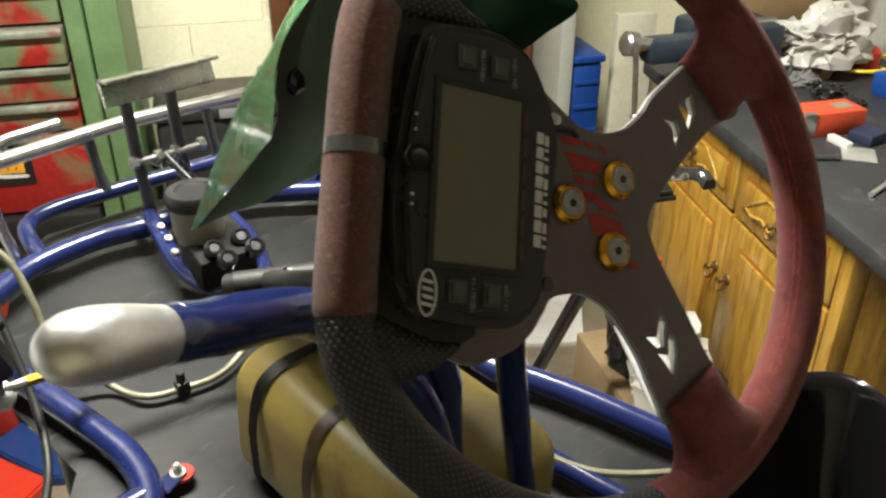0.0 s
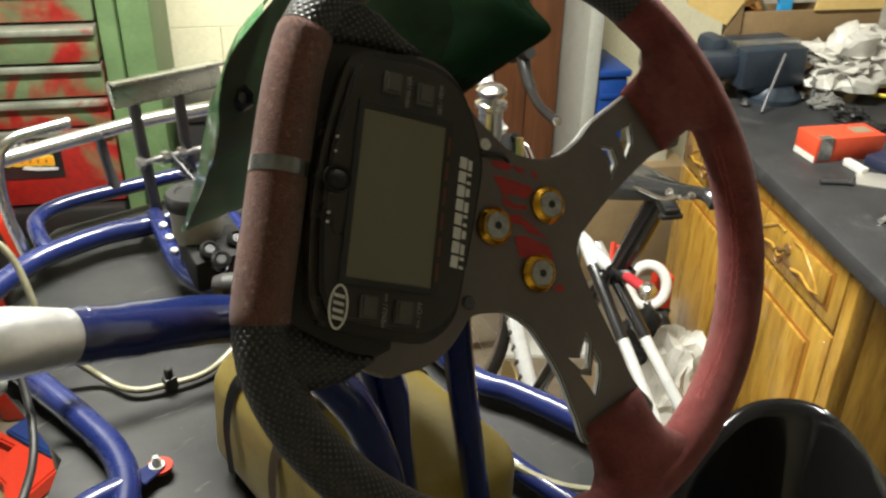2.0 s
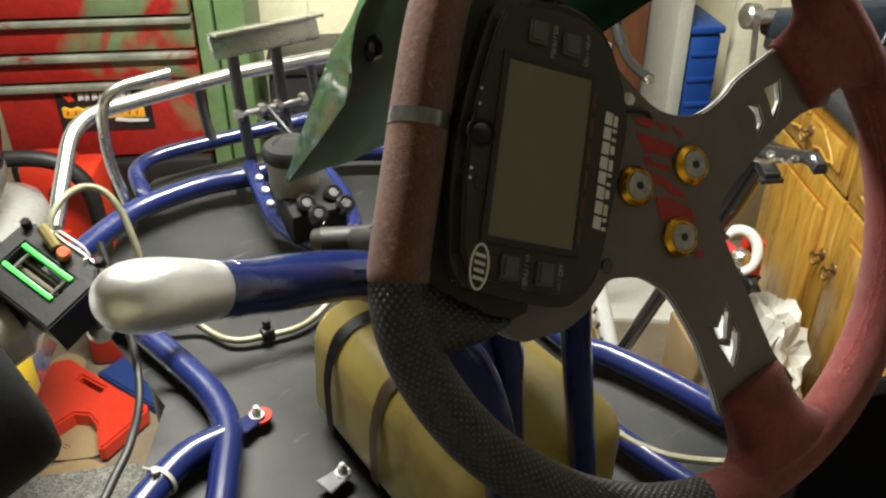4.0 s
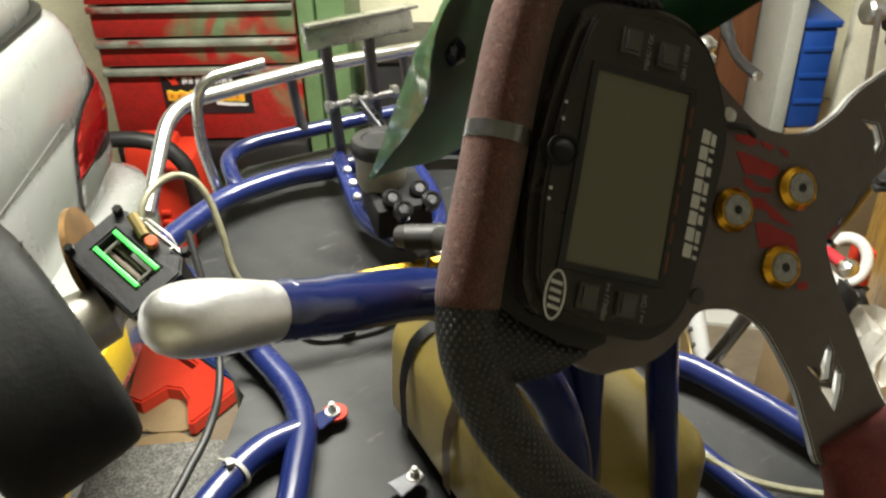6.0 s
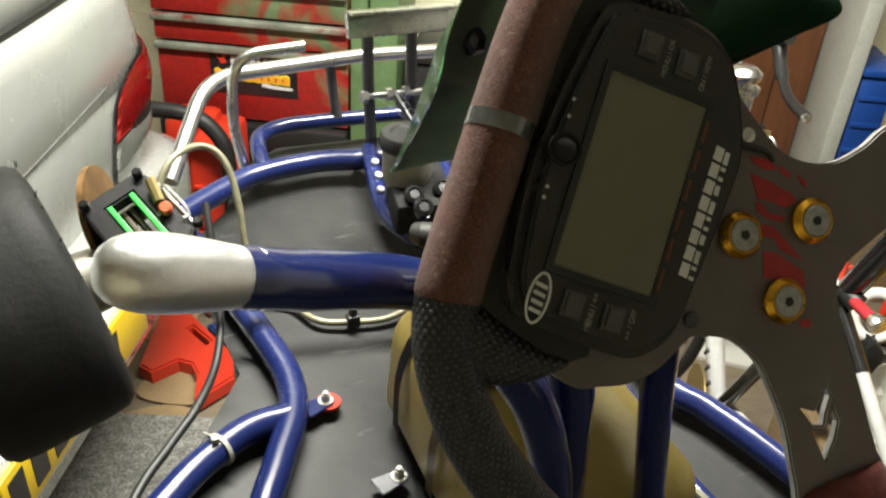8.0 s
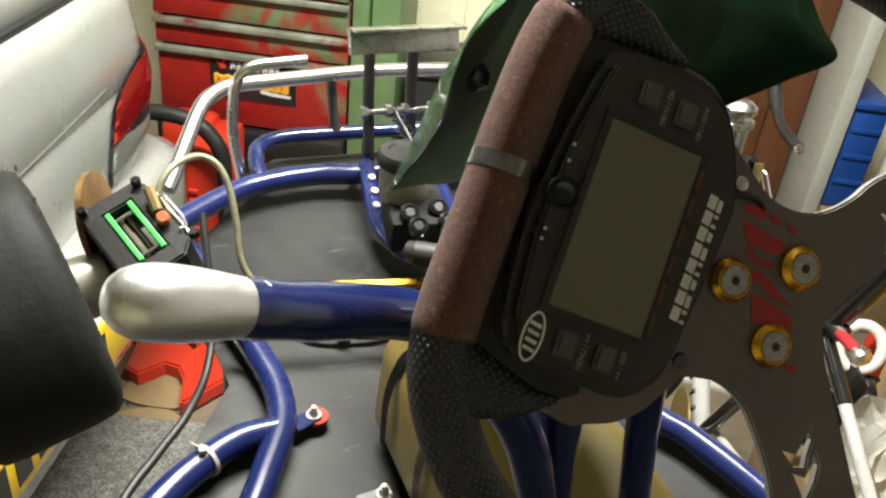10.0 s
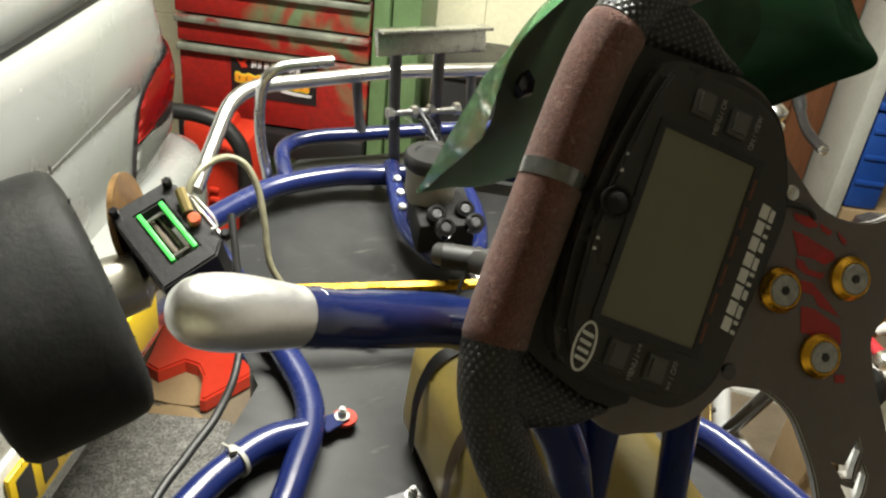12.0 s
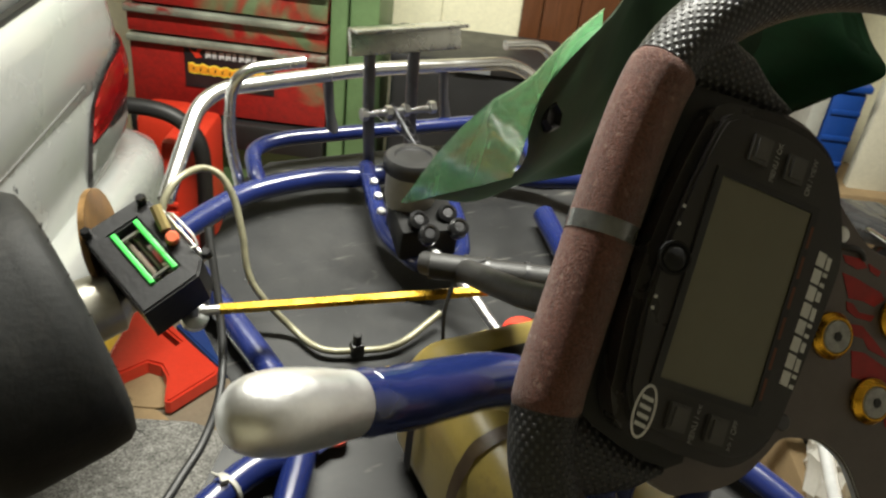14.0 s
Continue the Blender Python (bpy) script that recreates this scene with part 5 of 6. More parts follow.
shot("body", REDPL, -0.9, -0.8, 1.6, 1.82, 0.0, 0.55, can, 0.02)
shot("shoulder", REDPL, -1.0, -0.86, 1.7, 1.82, 0.42, 0.575, can, 0.03)
for k in range(9):
    shot("rib", REDPL, -0.885, -0.86, 1.592, 1.604, 0.2 + 0.028 * k, 0.213 + 0.028 * k, can, 0.003)

# ---- door and jamb ----
shot_ob = bmesh.new()
rbox(shot_ob, -0.02, 0.04, WALL_B - 0.05, WALL_B - 0.003, 0, 2.1, 0.006)
solid("door_frame", shot_ob, WOODDK, "dark brown wooden door frame", "door frame", kind="structure")
door = thing("door_1", room(0.45, WALL_B - 0.03, 0), "closed brown varnished boarded door", "door", kind="structure")
for k in range(7):
    shot("plank", WOODDK, 0.043 + 0.111 * k, 0.152 + 0.111 * k, WALL_B - 0.04, WALL_B - 0.005, 0.02, 2.08, door, 0.005)
bm = bmesh.new()
rbox(bm, 0.822, 0.867, WALL_B - 0.27, WALL_B - 0.003, 0, HIGH - 0.01, 0.006)
solid("door_jamb", bm, JAMBP, "white gloss painted door jamb", "door jamb", kind="structure")

# ---- bench ----
BA = 0.8
BENCH = ROOM @ Matrix.Translation((0.815, 0.9, 0)) @ Matrix.Rotation(radians(-6), 4, "Z") @ Matrix.Translation((-0.815, -0.9, 0))
bm = bmesh.new()
rbox(bm, BA - 0.005, 1.42, 0.1, 1.62, 0.835, 0.87, 0.008, BENCH)
solid("worktop", bm, BENCHTOP, "dark grey worktop strewn with tools", "worktop")
cab = thing("pine_cabinet", BENCH @ Vector((1.1, 0.95, 0)), "varnished pine base cabinet with carved drawer fronts", "cabinet")
shot("body", PINE, BA + 0.04, 1.4, 0.685, 1.5, 0.0, 0.832, cab, 0.003, m=BENCH)
shot("side_stile", PINE, BA + 0.022, BA + 0.06, 0.68, 0.712, 0.0, 0.83, cab, 0.003, m=BENCH)


def pull(f, c, d):
    """A drop handle on a rosette."""
    bm = bmesh.new()
    lathe(bm, [(0.013, 0), (0.012, 0.003), (0.004, 0.006), (0.004, 0.012), (0.007, 0.015), (0.006, 0.02), (0, 0.022)], axis_frame(c, c + d), 14)
    side = Vector((-d.y, d.x, 0))
    sweep(bm, spline([c + d * 0.016 + side * 0.013, c + d * 0.018 + side * 0.016 - Vector((0, 0, 0.012)), c + d * 0.018 - Vector((0, 0, 0.026)), c + d * 0.018 - side * 0.016 - Vector((0, 0, 0.012)), c + d * 0.016 - side * 0.013], 5), 0.0024, 6)
    part("handle", bm, RUST, f, "tarnished brass drop handle")


out_dir = (BENCH.to_3x3() @ Vector((-1, 0, 0))).normalized()
for b0, b1 in ((0.714, 1.085), (1.095, 1.485)):
    for z0, z1, nm in ((0.695, 0.822, "drawer_front"), (0.06, 0.685, "door")):
        f = shot(nm, PINE, BA + 0.02, BA + 0.04, b0, b1, z0, z1, cab, 0.004, m=BENCH)
        pa = 0.03 if nm == "drawer_front" else 0.055
        # Darker pine behind the raised panel: the groove's shade, put into its colour.
        shot("groove_panel", surf("pine_groove_painted_shade", (0.3, 0.12, 0.015), 0.45, var=0.2), BA + 0.0185, BA + 0.022, b0 + pa, b1 - pa, z0 + pa * 0.8, z1 - pa * 0.8, f, 0.001, m=BENCH)
        shot("raised_panel", PINE, BA + 0.012, BA + 0.022, b0 + pa + 0.008, b1 - pa - 0.008, z0 + pa * 0.8 + 0.008, z1 - pa * 0.8 - 0.008, f, 0.006, m=BENCH)
        if nm == "drawer_front":
            bm = bmesh.new()
            for s in (-1, 1):
                mid = (b0 + b1) / 2
                sweep(bm, [BENCH @ Vector((BA + 0.012, mid + s * x, (z0 + z1) / 2 + dz)) for x, dz in ((0.02, 0.028), (0.05, 0.03), (0.08, 0.012), (0.11, -0.006), (0.125, -0.02), (0.1, -0.028), (0.06, -0.018), (0.025, -0.028))], 0.0035, 8)
            tagged(part("carving", bm, PINE, f), "carved scroll moulding")
            pull(f, BENCH @ Vector((BA + 0.012, (b0 + b1) / 2, (z0 + z1) / 2)), out_dir)
        else:
            pull(f, BENCH @ Vector((BA + 0.02, b1 - 0.025 if b0 < 1 else b0 + 0.025, z1 - 0.14)), out_dir)

TOP = 0.87


def on_bench(a, b, z=TOP):
    return room(a, b, z)


# Orange-red carton.
cart = thing("carton", on_bench(0.99, 1.06), "orange-red cardboard carton on the worktop", "box")
CM = ROOM @ Matrix.Translation((1.0, 1.075, 0)) @ Matrix.Rotation(radians(1), 4, "Z")
shot("body", surf("orange_red_card", (0.62, 0.07, 0.025), 0.55, var=0.08, bump=0.1, bscale=30), -0.076, 0.076, -0.036, 0.036, TOP, TOP + 0.05, cart, 0.002, m=CM)
shot("label", surf("grey_tape", (0.1, 0.1, 0.1), 0.35), -0.0705, -0.042, -0.0375, -0.02, TOP + 0.004, TOP + 0.051, cart, 0.0, m=CM)
shot("torn_edge", WHITEP, -0.0775, -0.074, -0.0345, 0.033, TOP, TOP + 0.012, cart, 0.0, m=CM)

shot("stamp", surf("grey_print", (0.25, 0.2, 0.13), 0.7), 0.02, 0.06, -0.016, 0.014, TOP + 0.0495, TOP + 0.0508, cart, 0.0, m=CM)

# Bench vice.
vice = thing("bench_vice", on_bench(1.03, 1.45), "navy blue cast bench vice bolted to the worktop", "vice")
NAVY = surf("navy_hammer_paint", (0.028, 0.04, 0.058), 0.4, 0.3, var=0.3, vscale=14, bump=0.25, bscale=70, dirt=(0.12, 0.11, 0.1), dscale=14, dlow=0.58, dhigh=0.75)
bm = bmesh.new()
lathe(bm, [(0.075, 0), (0.075, 0.012), (0.06, 0.02), (0.05, 0.035)], Matrix.Translation(on_bench(1.05, 1.43)), 28)
part("swivel_base", bm, NAVY, vice)
VM = ROOM @ Matrix.Translation((1.02, 1.44, 0)) @ Matrix.Rotation(radians(4), 4, "Z")
shot("throat", NAVY, -0.05, 0.07, -0.05, 0.06, TOP + 0.022, TOP + 0.06, vice, 0.012, m=VM)
shot("fixed_jaw", NAVY, -0.085, 0.092, 0.012, 0.075, TOP + 0.042, TOP + 0.132, vice, 0.007, m=VM)
shot("sliding_jaw", NAVY, -0.08, 0.088, -0.052, -0.006, TOP + 0.035, TOP + 0.128, vice, 0.007, m=VM)
shot("slide_bar", NAVY, -0.255, 0.06, -0.03, 0.03, TOP + 0.055, TOP + 0.115, vice, 0.014, m=VM)
shot("anvil", NAVY, -0.125, -0.075, 0.02, 0.1, TOP + 0.05, TOP + 0.14, vice, 0.018, m=VM)
for b0 in (-0.006, 0.006):
    shot("jaw_plate", STEEL, -0.082, 0.09, b0 - 0.005, b0 + 0.005, TOP + 0.108, TOP + 0.136, vice, 0.001, m=VM)
bm = bmesh.new()
lathe(bm, [(0.0, 0.0), (0.022, 0.0), (0.028, 0.006), (0.028, 0.03), (0.02, 0.037), (0.015, 0.04), (0.015, 0.08)], axis_frame(VM @ Vector((-0.315, -0.01, TOP + 0.11)), VM @ Vector((-0.2, -0.005, TOP + 0.095))), 20)
part("screw_head", bm, STEEL, vice)
bm = bmesh.new()
rod(bm, VM @ Vector((-0.302, -0.04, TOP + 0.12)), VM @ Vector((-0.288, -0.045, TOP - 0.055)), 0.0065)
bmesh.ops.create_icosphere(bm, subdivisions=2, radius=0.011, matrix=VM @ Matrix.Translation((-0.288, -0.045, TOP - 0.055)))
part("tommy_bar", bm, STEEL, vice)
bm = bmesh.new()
rod(bm, VM @ Vector((-0.06, -0.118, TOP + 0.005)), VM @ Vector((0.018, -0.058, TOP + 0.118)), 0.0034)
part("clamp_lever", bm, DARKSTEEL, vice)
for sx, sy in ((-0.065, -0.06), (0.095, -0.05), (-0.05, 0.06), (0.085, 0.06)):
    bm = bmesh.new()
    bolt(bm, VM @ Vector((sx, sy, TOP + 0.006)), (0, 0, 1), 0.008, 0.012, 0.012)
    part("bolt", bm, STEEL, vice)
bm = bmesh.new()
rod(bm, VM @ Vector((0.108, -0.07, TOP)), VM @ Vector((0.108, -0.07, TOP + 0.06)), 0.008)
rod(bm, VM @ Vector((0.08, -0.09, TOP + 0.055)), VM @ Vector((0.135, -0.05, TOP + 0.055)), 0.0045)
part("swivel_clamp", bm, STEEL, vice)


def crumpled(name, c, size, mat, label, cat, seed, amp=0.5):
    """A crushed sheet: broad facets folded out of a ball, resting on its underside."""
    rnd = random.Random(seed)
    bm = bmesh.new()
    bmesh.ops.create_icosphere(bm, subdivisions=4, radius=1)
    for v in bm.verts:
        d = v.co.normalized()
        f = noise.noise(d * 1.6 + Vector((seed, 0, 0))) * 0.8 + (0.5 - abs(noise.noise(d * 3.0 + Vector((0, seed, 0))))) * 0.7 + (0.5 - abs(noise.noise(d * 6.5 + Vector((seed, seed, 0))))) * 0.35 + rnd.uniform(-0.02, 0.02)
        v.co = d * (0.72 + amp * f)
        v.co += Vector((noise.noise(v.co * 3.1), noise.noise(v.co * 3.3 + Vector((5, 0, 0))), noise.noise(v.co * 2.9 + Vector((0, 5, 0))))) * 0.2
        v.co.z = max(v.co.z, -0.55)
    bmesh.ops.transform(bm, matrix=Matrix.Translation(c) @ ROOM.to_3x3().to_4x4() @ Matrix.Diagonal((*size, 1)), verts=bm.verts)
    low = min(v.co.z for v in bm.verts)
    bmesh.ops.translate(bm, verts=bm.verts, vec=(0, 0, c.z - low))
    return solid(name, bm, mat, label, cat, angle=24)


BAGM = surf("crumpled_white_bag", (0.5, 0.49, 0.45), 0.38, var=0.12, vscale=20, bump=0.5, bscale=40, dirt=(0.35, 0.33, 0.28), dscale=12, dlow=0.55, dhigh=0.8)
crumpled("plastic_bag", on_bench(1.23, 1.41, TOP + 0.034), (0.135, 0.085, 0.085), BAGM, "crumpled white plastic bag on the worktop", "bag", 3.0, amp=0.6)
bm = bmesh.new()
slab(bm, [(-0.1, 0.09), (-0.105, 0.03), (-0.06, -0.02), (-0.045, -0.05), (-0.015, -0.045), (0.05, 0.02), (0.12, 0.05), (0.16, 0.1), (0.1, 0.13)], 0.006, 0.034, Matrix.Translation(on_bench(1.25, 1.41, TOP - 0.006)) @ ROOM.to_3x3().to_4x4(), bevel=0.003)
solid("card_wrapper", bm, CARDB, "flattened brown cardboard under the bag", "cardboard", smooth=False)
box1 = thing("cardboard_box", on_bench(1.2, 1.56), "open brown cardboard box with loose flaps", "box")
# The box sides' shade is put into this darker card colour.
SHADEDCARD = surf("shaded_brown_card", (0.2, 0.13, 0.06), 0.85, var=0.2, vscale=7, bump=0.2, bscale=60)
for a0, a1, b0, b1 in ((1.0, 1.38, 1.53, 1.536), (1.0, 1.38, 1.604, 1.61), (1.0, 1.006, 1.536, 1.604), (1.374, 1.38, 1.536, 1.604)):
    shot("side", SHADEDCARD, a0, a1, b0, b1, TOP, TOP + 0.18, box1, 0.001)
shot("base", SHADEDCARD, 1.006, 1.374, 1.536, 1.604, TOP, TOP + 0.006, box1, 0.001)
PALECARD = surf("pale_card", (0.6, 0.43, 0.16), 0.8, var=0.1, vscale=8, bump=0.12, bscale=60)
UPRIGHT = Matrix.Rotation(radians(90), 4, "X")
for poly, b, mat, lab in (([(0.8, 1.17), (0.817, 1.129), (0.856, 1.071), (0.938, 1.032), (0.959, 1.022), (1.006, 1.09), (1.0, 1.105), (0.95, 1.15), (0.93, 1.2)], 1.525, PALECARD, "pale lifted flap"),
                          ([(1.19, 1.05), (1.38, 1.05), (1.37, 1.13), (1.2, 1.14)], 1.528, PALECARD, "pale flap"), ([(1.0, 1.05), (0.998, 1.085), (0.978, 1.05), (0.955, 0.99), (1.0, 0.98)], 1.528, SHADEDCARD, "brown side flap")):
    bm = bmesh.new()
    slab(bm, poly, 0.0, 0.004, ROOM @ Matrix.Translation((0, b, 0)) @ UPRIGHT)
    part("flap", bm, mat, box1, lab, smooth=False)
bm = bmesh.new()
lathe(bm, [(0.0, 0), (0.026, 0), (0.028, 0.002), (0.028, 0.23), (0.0287, 0.232), (0.0287, 0.236), (0.026, 0.237), (0, 0.235)], axis_frame(room(1.17, 1.575, TOP + 0.01), room(0.985, 1.56, TOP + 0.27)), 24)
solid("tin", bm, surf("copper_tin", (0.6, 0.33, 0.13), 0.2, 1.0, var=0.15), "copper coloured tin standing askew in the open box", "tin")
bm = bmesh.new()
slab(bm, [(1.085, 1.094), (1.115, 1.062), (1.115, 0.88), (1.15, 0.88), (1.15, 1.09), (1.18, 1.128), (1.15, 1.19), (1.1, 1.17)], 0.0, 0.012, ROOM @ Matrix.Translation((0, 1.57, 0)) @ UPRIGHT, bevel=0.002)
solid("blue_packet", bm, surf("sky_blue_card", (0.03, 0.3, 0.62), 0.45, var=0.1), "sky blue packet sticking out of the open box", "packet")

# Small things on the worktop.
def loose(name, mat, a, b, la, lb, h, turn, label, cat, z=TOP, bevel=0.0015):
    bm = bmesh.new()
    box(bm, (la, lb, h), ROOM @ Matrix.Translation((a, b, z + h / 2)) @ Matrix.Rotation(radians(turn), 4, "Z"), bevel)
    return solid(name, bm, mat, label, cat)


loose("metal_tile", surf("pale_metal_tile", (0.55, 0.54, 0.5), 0.35, 0.5), 0.989, 0.94, 0.07, 0.062, 0.004, 56, "pale square metal tile lying flat", "tile")
loose("white_carton", WHITEP, 0.987, 0.995, 0.016, 0.055, 0.014, 4, "small white carton on the worktop", "box")
loose("dark_carton", surf("navy_card", (0.015, 0.02, 0.05), 0.5), 1.055, 1.0, 0.06, 0.05, 0.022, 20, "small navy carton beside the white one", "box")
loose("white_strip", WHITEP, 1.1, 1.03, 0.05, 0.02, 0.006, -40, "short white plastic strip", "strip")
loose("white_strip", WHITEP, 1.085, 1.006, 0.045, 0.018, 0.005, -40, "short white plastic strip", "strip")
for k, (a, b, c, d, mat, lab) in enumerate(((0.878, 0.944, 0.93, 0.931, DARKSTEEL, "dark steel pin on the worktop"), (0.885, 0.775, 0.95, 0.81, ALU, "bright metal rod on the worktop"), (1.05, 1.02, 1.1, 1.0, DARKSTEEL, "short dark bolt beside the carton"))):
    bm = bmesh.new()
    rod(bm, on_bench(a, b, TOP + 0.005), on_bench(c, d, TOP + 0.005), 0.005, 12)
    rod(bm, on_bench(c, d, TOP + 0.005), on_bench(c, d, TOP + 0.005) + (on_bench(c, d) - on_bench(a, b)).normalized() * 0.006, 0.0075, 6)
    solid("steel_pin", bm, mat, lab, "pin")
bm = bmesh.new()
rod(bm, on_bench(1.06, 0.915, TOP + 0.014), on_bench(1.085, 0.9, TOP + 0.014), 0.014, 16)
solid("socket", bm, DARKSTEEL, "black steel socket lying on its side", "socket")
crumpled("black_rag", on_bench(1.15, 1.25), (0.04, 0.03, 0.02), BLACKRUB, "crumpled black rag lying on the worktop", "rag", 7.0)
crumpled("black_glove", on_bench(1.165, 1.19), (0.035, 0.028, 0.012), BLACKRUB, "dark work glove beside the carton", "glove", 9.0)
bm = bmesh.new()
pts = [on_bench(1.33 + 0.07 * math.cos(t) + 0.004 * t, 1.37 + 0.05 * math.sin(t), TOP + 0.006 + 0.004 * t) for t in [k * 0.35 for k in range(26)]]
sweep(bm, pts, 0.0045, 8)
solid("yellow_cable", bm, surf("yellow_cable", (0.75, 0.6, 0.03), 0.4), "loop of yellow cable on the worktop", "cable")
bm = bmesh.new()
lathe(bm, [(0.0, 0), (0.03, 0), (0.03, 0.05), (0.02, 0.06), (0, 0.06)], Matrix.Translation(on_bench(1.36, 1.4)), 20)
solid("red_pot", bm, REDPL, "small red pot behind the cable", "pot")
crumpled("grey_rag", on_bench(1.145, 1.345), (0.045, 0.03, 0.022), surf("grey_cloth", (0.14, 0.14, 0.13), 0.85, var=0.3, vscale=30), "crumpled grey rag beside the vice", "rag", 11.0)
loose("blue_box", BLUEPL, 1.3, 1.235, 0.07, 0.05, 0.05, 10, "small blue plastic box on the worktop", "box")

# ---- blue bin beside the jamb ----
binn = thing("storage_bin", room(1.04, 2.17, 0), "blue plastic storage bin on a shelf of cartons", "bin")
shot("body", BLUEPL, 0.872, 0.972, 2.06, 2.28, 0.42, 0.73, binn, 0.015)
shot("lid", BLUEPL, 0.869, 0.976, 2.05, 2.29, 0.73, 0.752, binn, 0.006)
for k in range(3):
    shot("rib", BLUEPL, 0.88, 0.965, 2.053, 2.062, 0.5 + 0.08 * k, 0.515 + 0.08 * k, binn, 0.003)
bm = bmesh.new()
rbox(bm, 0.875, 1.22, 2.05, 2.29, 0.0, 0.418, 0.004)
solid("carton", bm, CARDB, "brown carton under the blue bin", "box")
bm = bmesh.new()
rbox(bm, 1.03, 1.16, 2.1, 2.14, 0.0, 0.86, 0.004)
solid("pale_panel", bm, surf("pale_board", (0.6, 0.57, 0.45), 0.7), "pale board leaning by the bench", "board")

# ---- bicycle against the cabinet ----
bike = thing("bicycle", room(0.55, 1.15, 0), "white and black road bicycle leaning against the cabinet", "bicycle")
FRAMEW = surf("white_frame_paint", (0.62, 0.63, 0.63), 0.2, 0.3, var=0.1, vscale=10, coat=0.6)
LEAN = 0.16


def bk(b, z, off=0.0):
    """A point of the leaning bicycle's plane: along b, up z, off to the near side."""
    return room(0.42 + LEAN * z - 0.3 * (b - 1.0) - off, b, z)


def btube(name, pts, r, mat, label="", seg=14):
    bm = bmesh.new()
    sweep(bm, pts, r, seg)
    return part(name, bm, mat, bike, label)


btube("seat_tube", [bk(1.14, 0.28), bk(1.03, 0.67)], 0.016, SEATM)
btube("seat_post", [bk(1.035, 0.65, -0.02), bk(0.965, 0.87, -0.004)], 0.0235, SEATM, "black seat post")
btube("top_tube", [bk(1.03, 0.67), bk(1.49, 0.76)], 0.015, FRAMEW)
btube("down_tube", [bk(1.14, 0.26), bk(1.5, 0.64)], 0.02, FRAMEW)
btube("head_tube", [bk(1.49, 0.81), bk(1.515, 0.64)], 0.019, FRAMEW)
for off in (0.045, -0.045):
    btube("fork_blade", [bk(1.505, 0.66, off * 0.6), bk(1.54, 0.5, off), bk(1.6, 0.33, off)], [0.015, 0.014, 0.009], FRAMEW, "white fork blade with black flashes")
    btube("chain_stay", [bk(1.14, 0.28, off * 0.5), bk(0.49, 0.33, off)], 0.009, FRAMEW)
    btube("stay_sleeve", [bk(1.06, 0.664, off * 0.35), bk(0.92, 0.573, off * 0.53)], 0.0132, SEATM)
    btube("seat_stay", [bk(1.1, 0.69, off * 0.3), bk(0.49, 0.295, off)], 0.012, FRAMEW)
for k in range(6):
    p0 = bk(1.18 + 0.024 * k, 0.302 + 0.0253 * k, 0.0175)
    btube("decal", [p0 + room(0, -0.006, 0.011), p0 + room(0, 0.006, -0.009)], 0.0052, BLACKPL, seg=6)
for hub_b in (1.6,):
    bm = bmesh.new()
    ring = [bk(hub_b + 0.31 * math.cos(t), 0.33 + 0.31 * math.sin(t)) for t in [k * math.pi / 36 for k in range(72)]]
    sweep(bm, ring, 0.013, 10, closed=True)
    w = part("wheel", bm, BLACKRUB, bike, "thin black road tyre")
    bm = bmesh.new()
    sweep(bm, [bk(hub_b + 0.292 * math.cos(t), 0.33 + 0.292 * math.sin(t)) for t in [k * math.pi / 36 for k in range(72)]], 0.01, 8, closed=True)
    part("rim", bm, STEEL, w)
    bm = bmesh.new()
    for k in range(20):
        t = k * math.pi / 10
        sweep(bm, [bk(hub_b, 0.33, 0.02 * (-1) ** k), bk(hub_b + 0.29 * math.cos(t), 0.33 + 0.29 * math.sin(t))], 0.001, 4)
    tagged(part("spokes", bm, STEEL, w), kind="stuff")
    bm = bmesh.new()
    rod(bm, bk(hub_b, 0.33, 0.05), bk(hub_b, 0.33, -0.05), 0.018, 16)
    part("hub", bm, STEEL, w)
bm = bmesh.new()
c0, c1 = bk(1.14, 0.28, 0.055), bk(1.14, 0.28, 0.06)
m = axis_frame(c1, c0)
lathe(bm, [(0.05, 0), (0.085, 0), (0.085, 0.003), (0.05, 0.003)], m, 40)
part("chainring", bm, surf("dull_gold_ring", (0.45, 0.34, 0.14), 0.4, 0.9), bike, "dull gold chainring")
btube("crank", [bk(1.14, 0.28, 0.07), bk(1.23, 0.15, 0.075)], 0.011, BLACKPL)
bm = bmesh.new()
box(bm, (0.09, 0.06, 0.022), Matrix.Translation(bk(1.24, 0.14, 0.12)) @ ROOM.to_3x3().to_4x4(), 0.006)
part("pedal", bm, BLACKPL, bike)
# Saddle: a broad drooping back that narrows to a nose, slotted along its middle, on two bright rails.
bm = bmesh.new()
rows = []
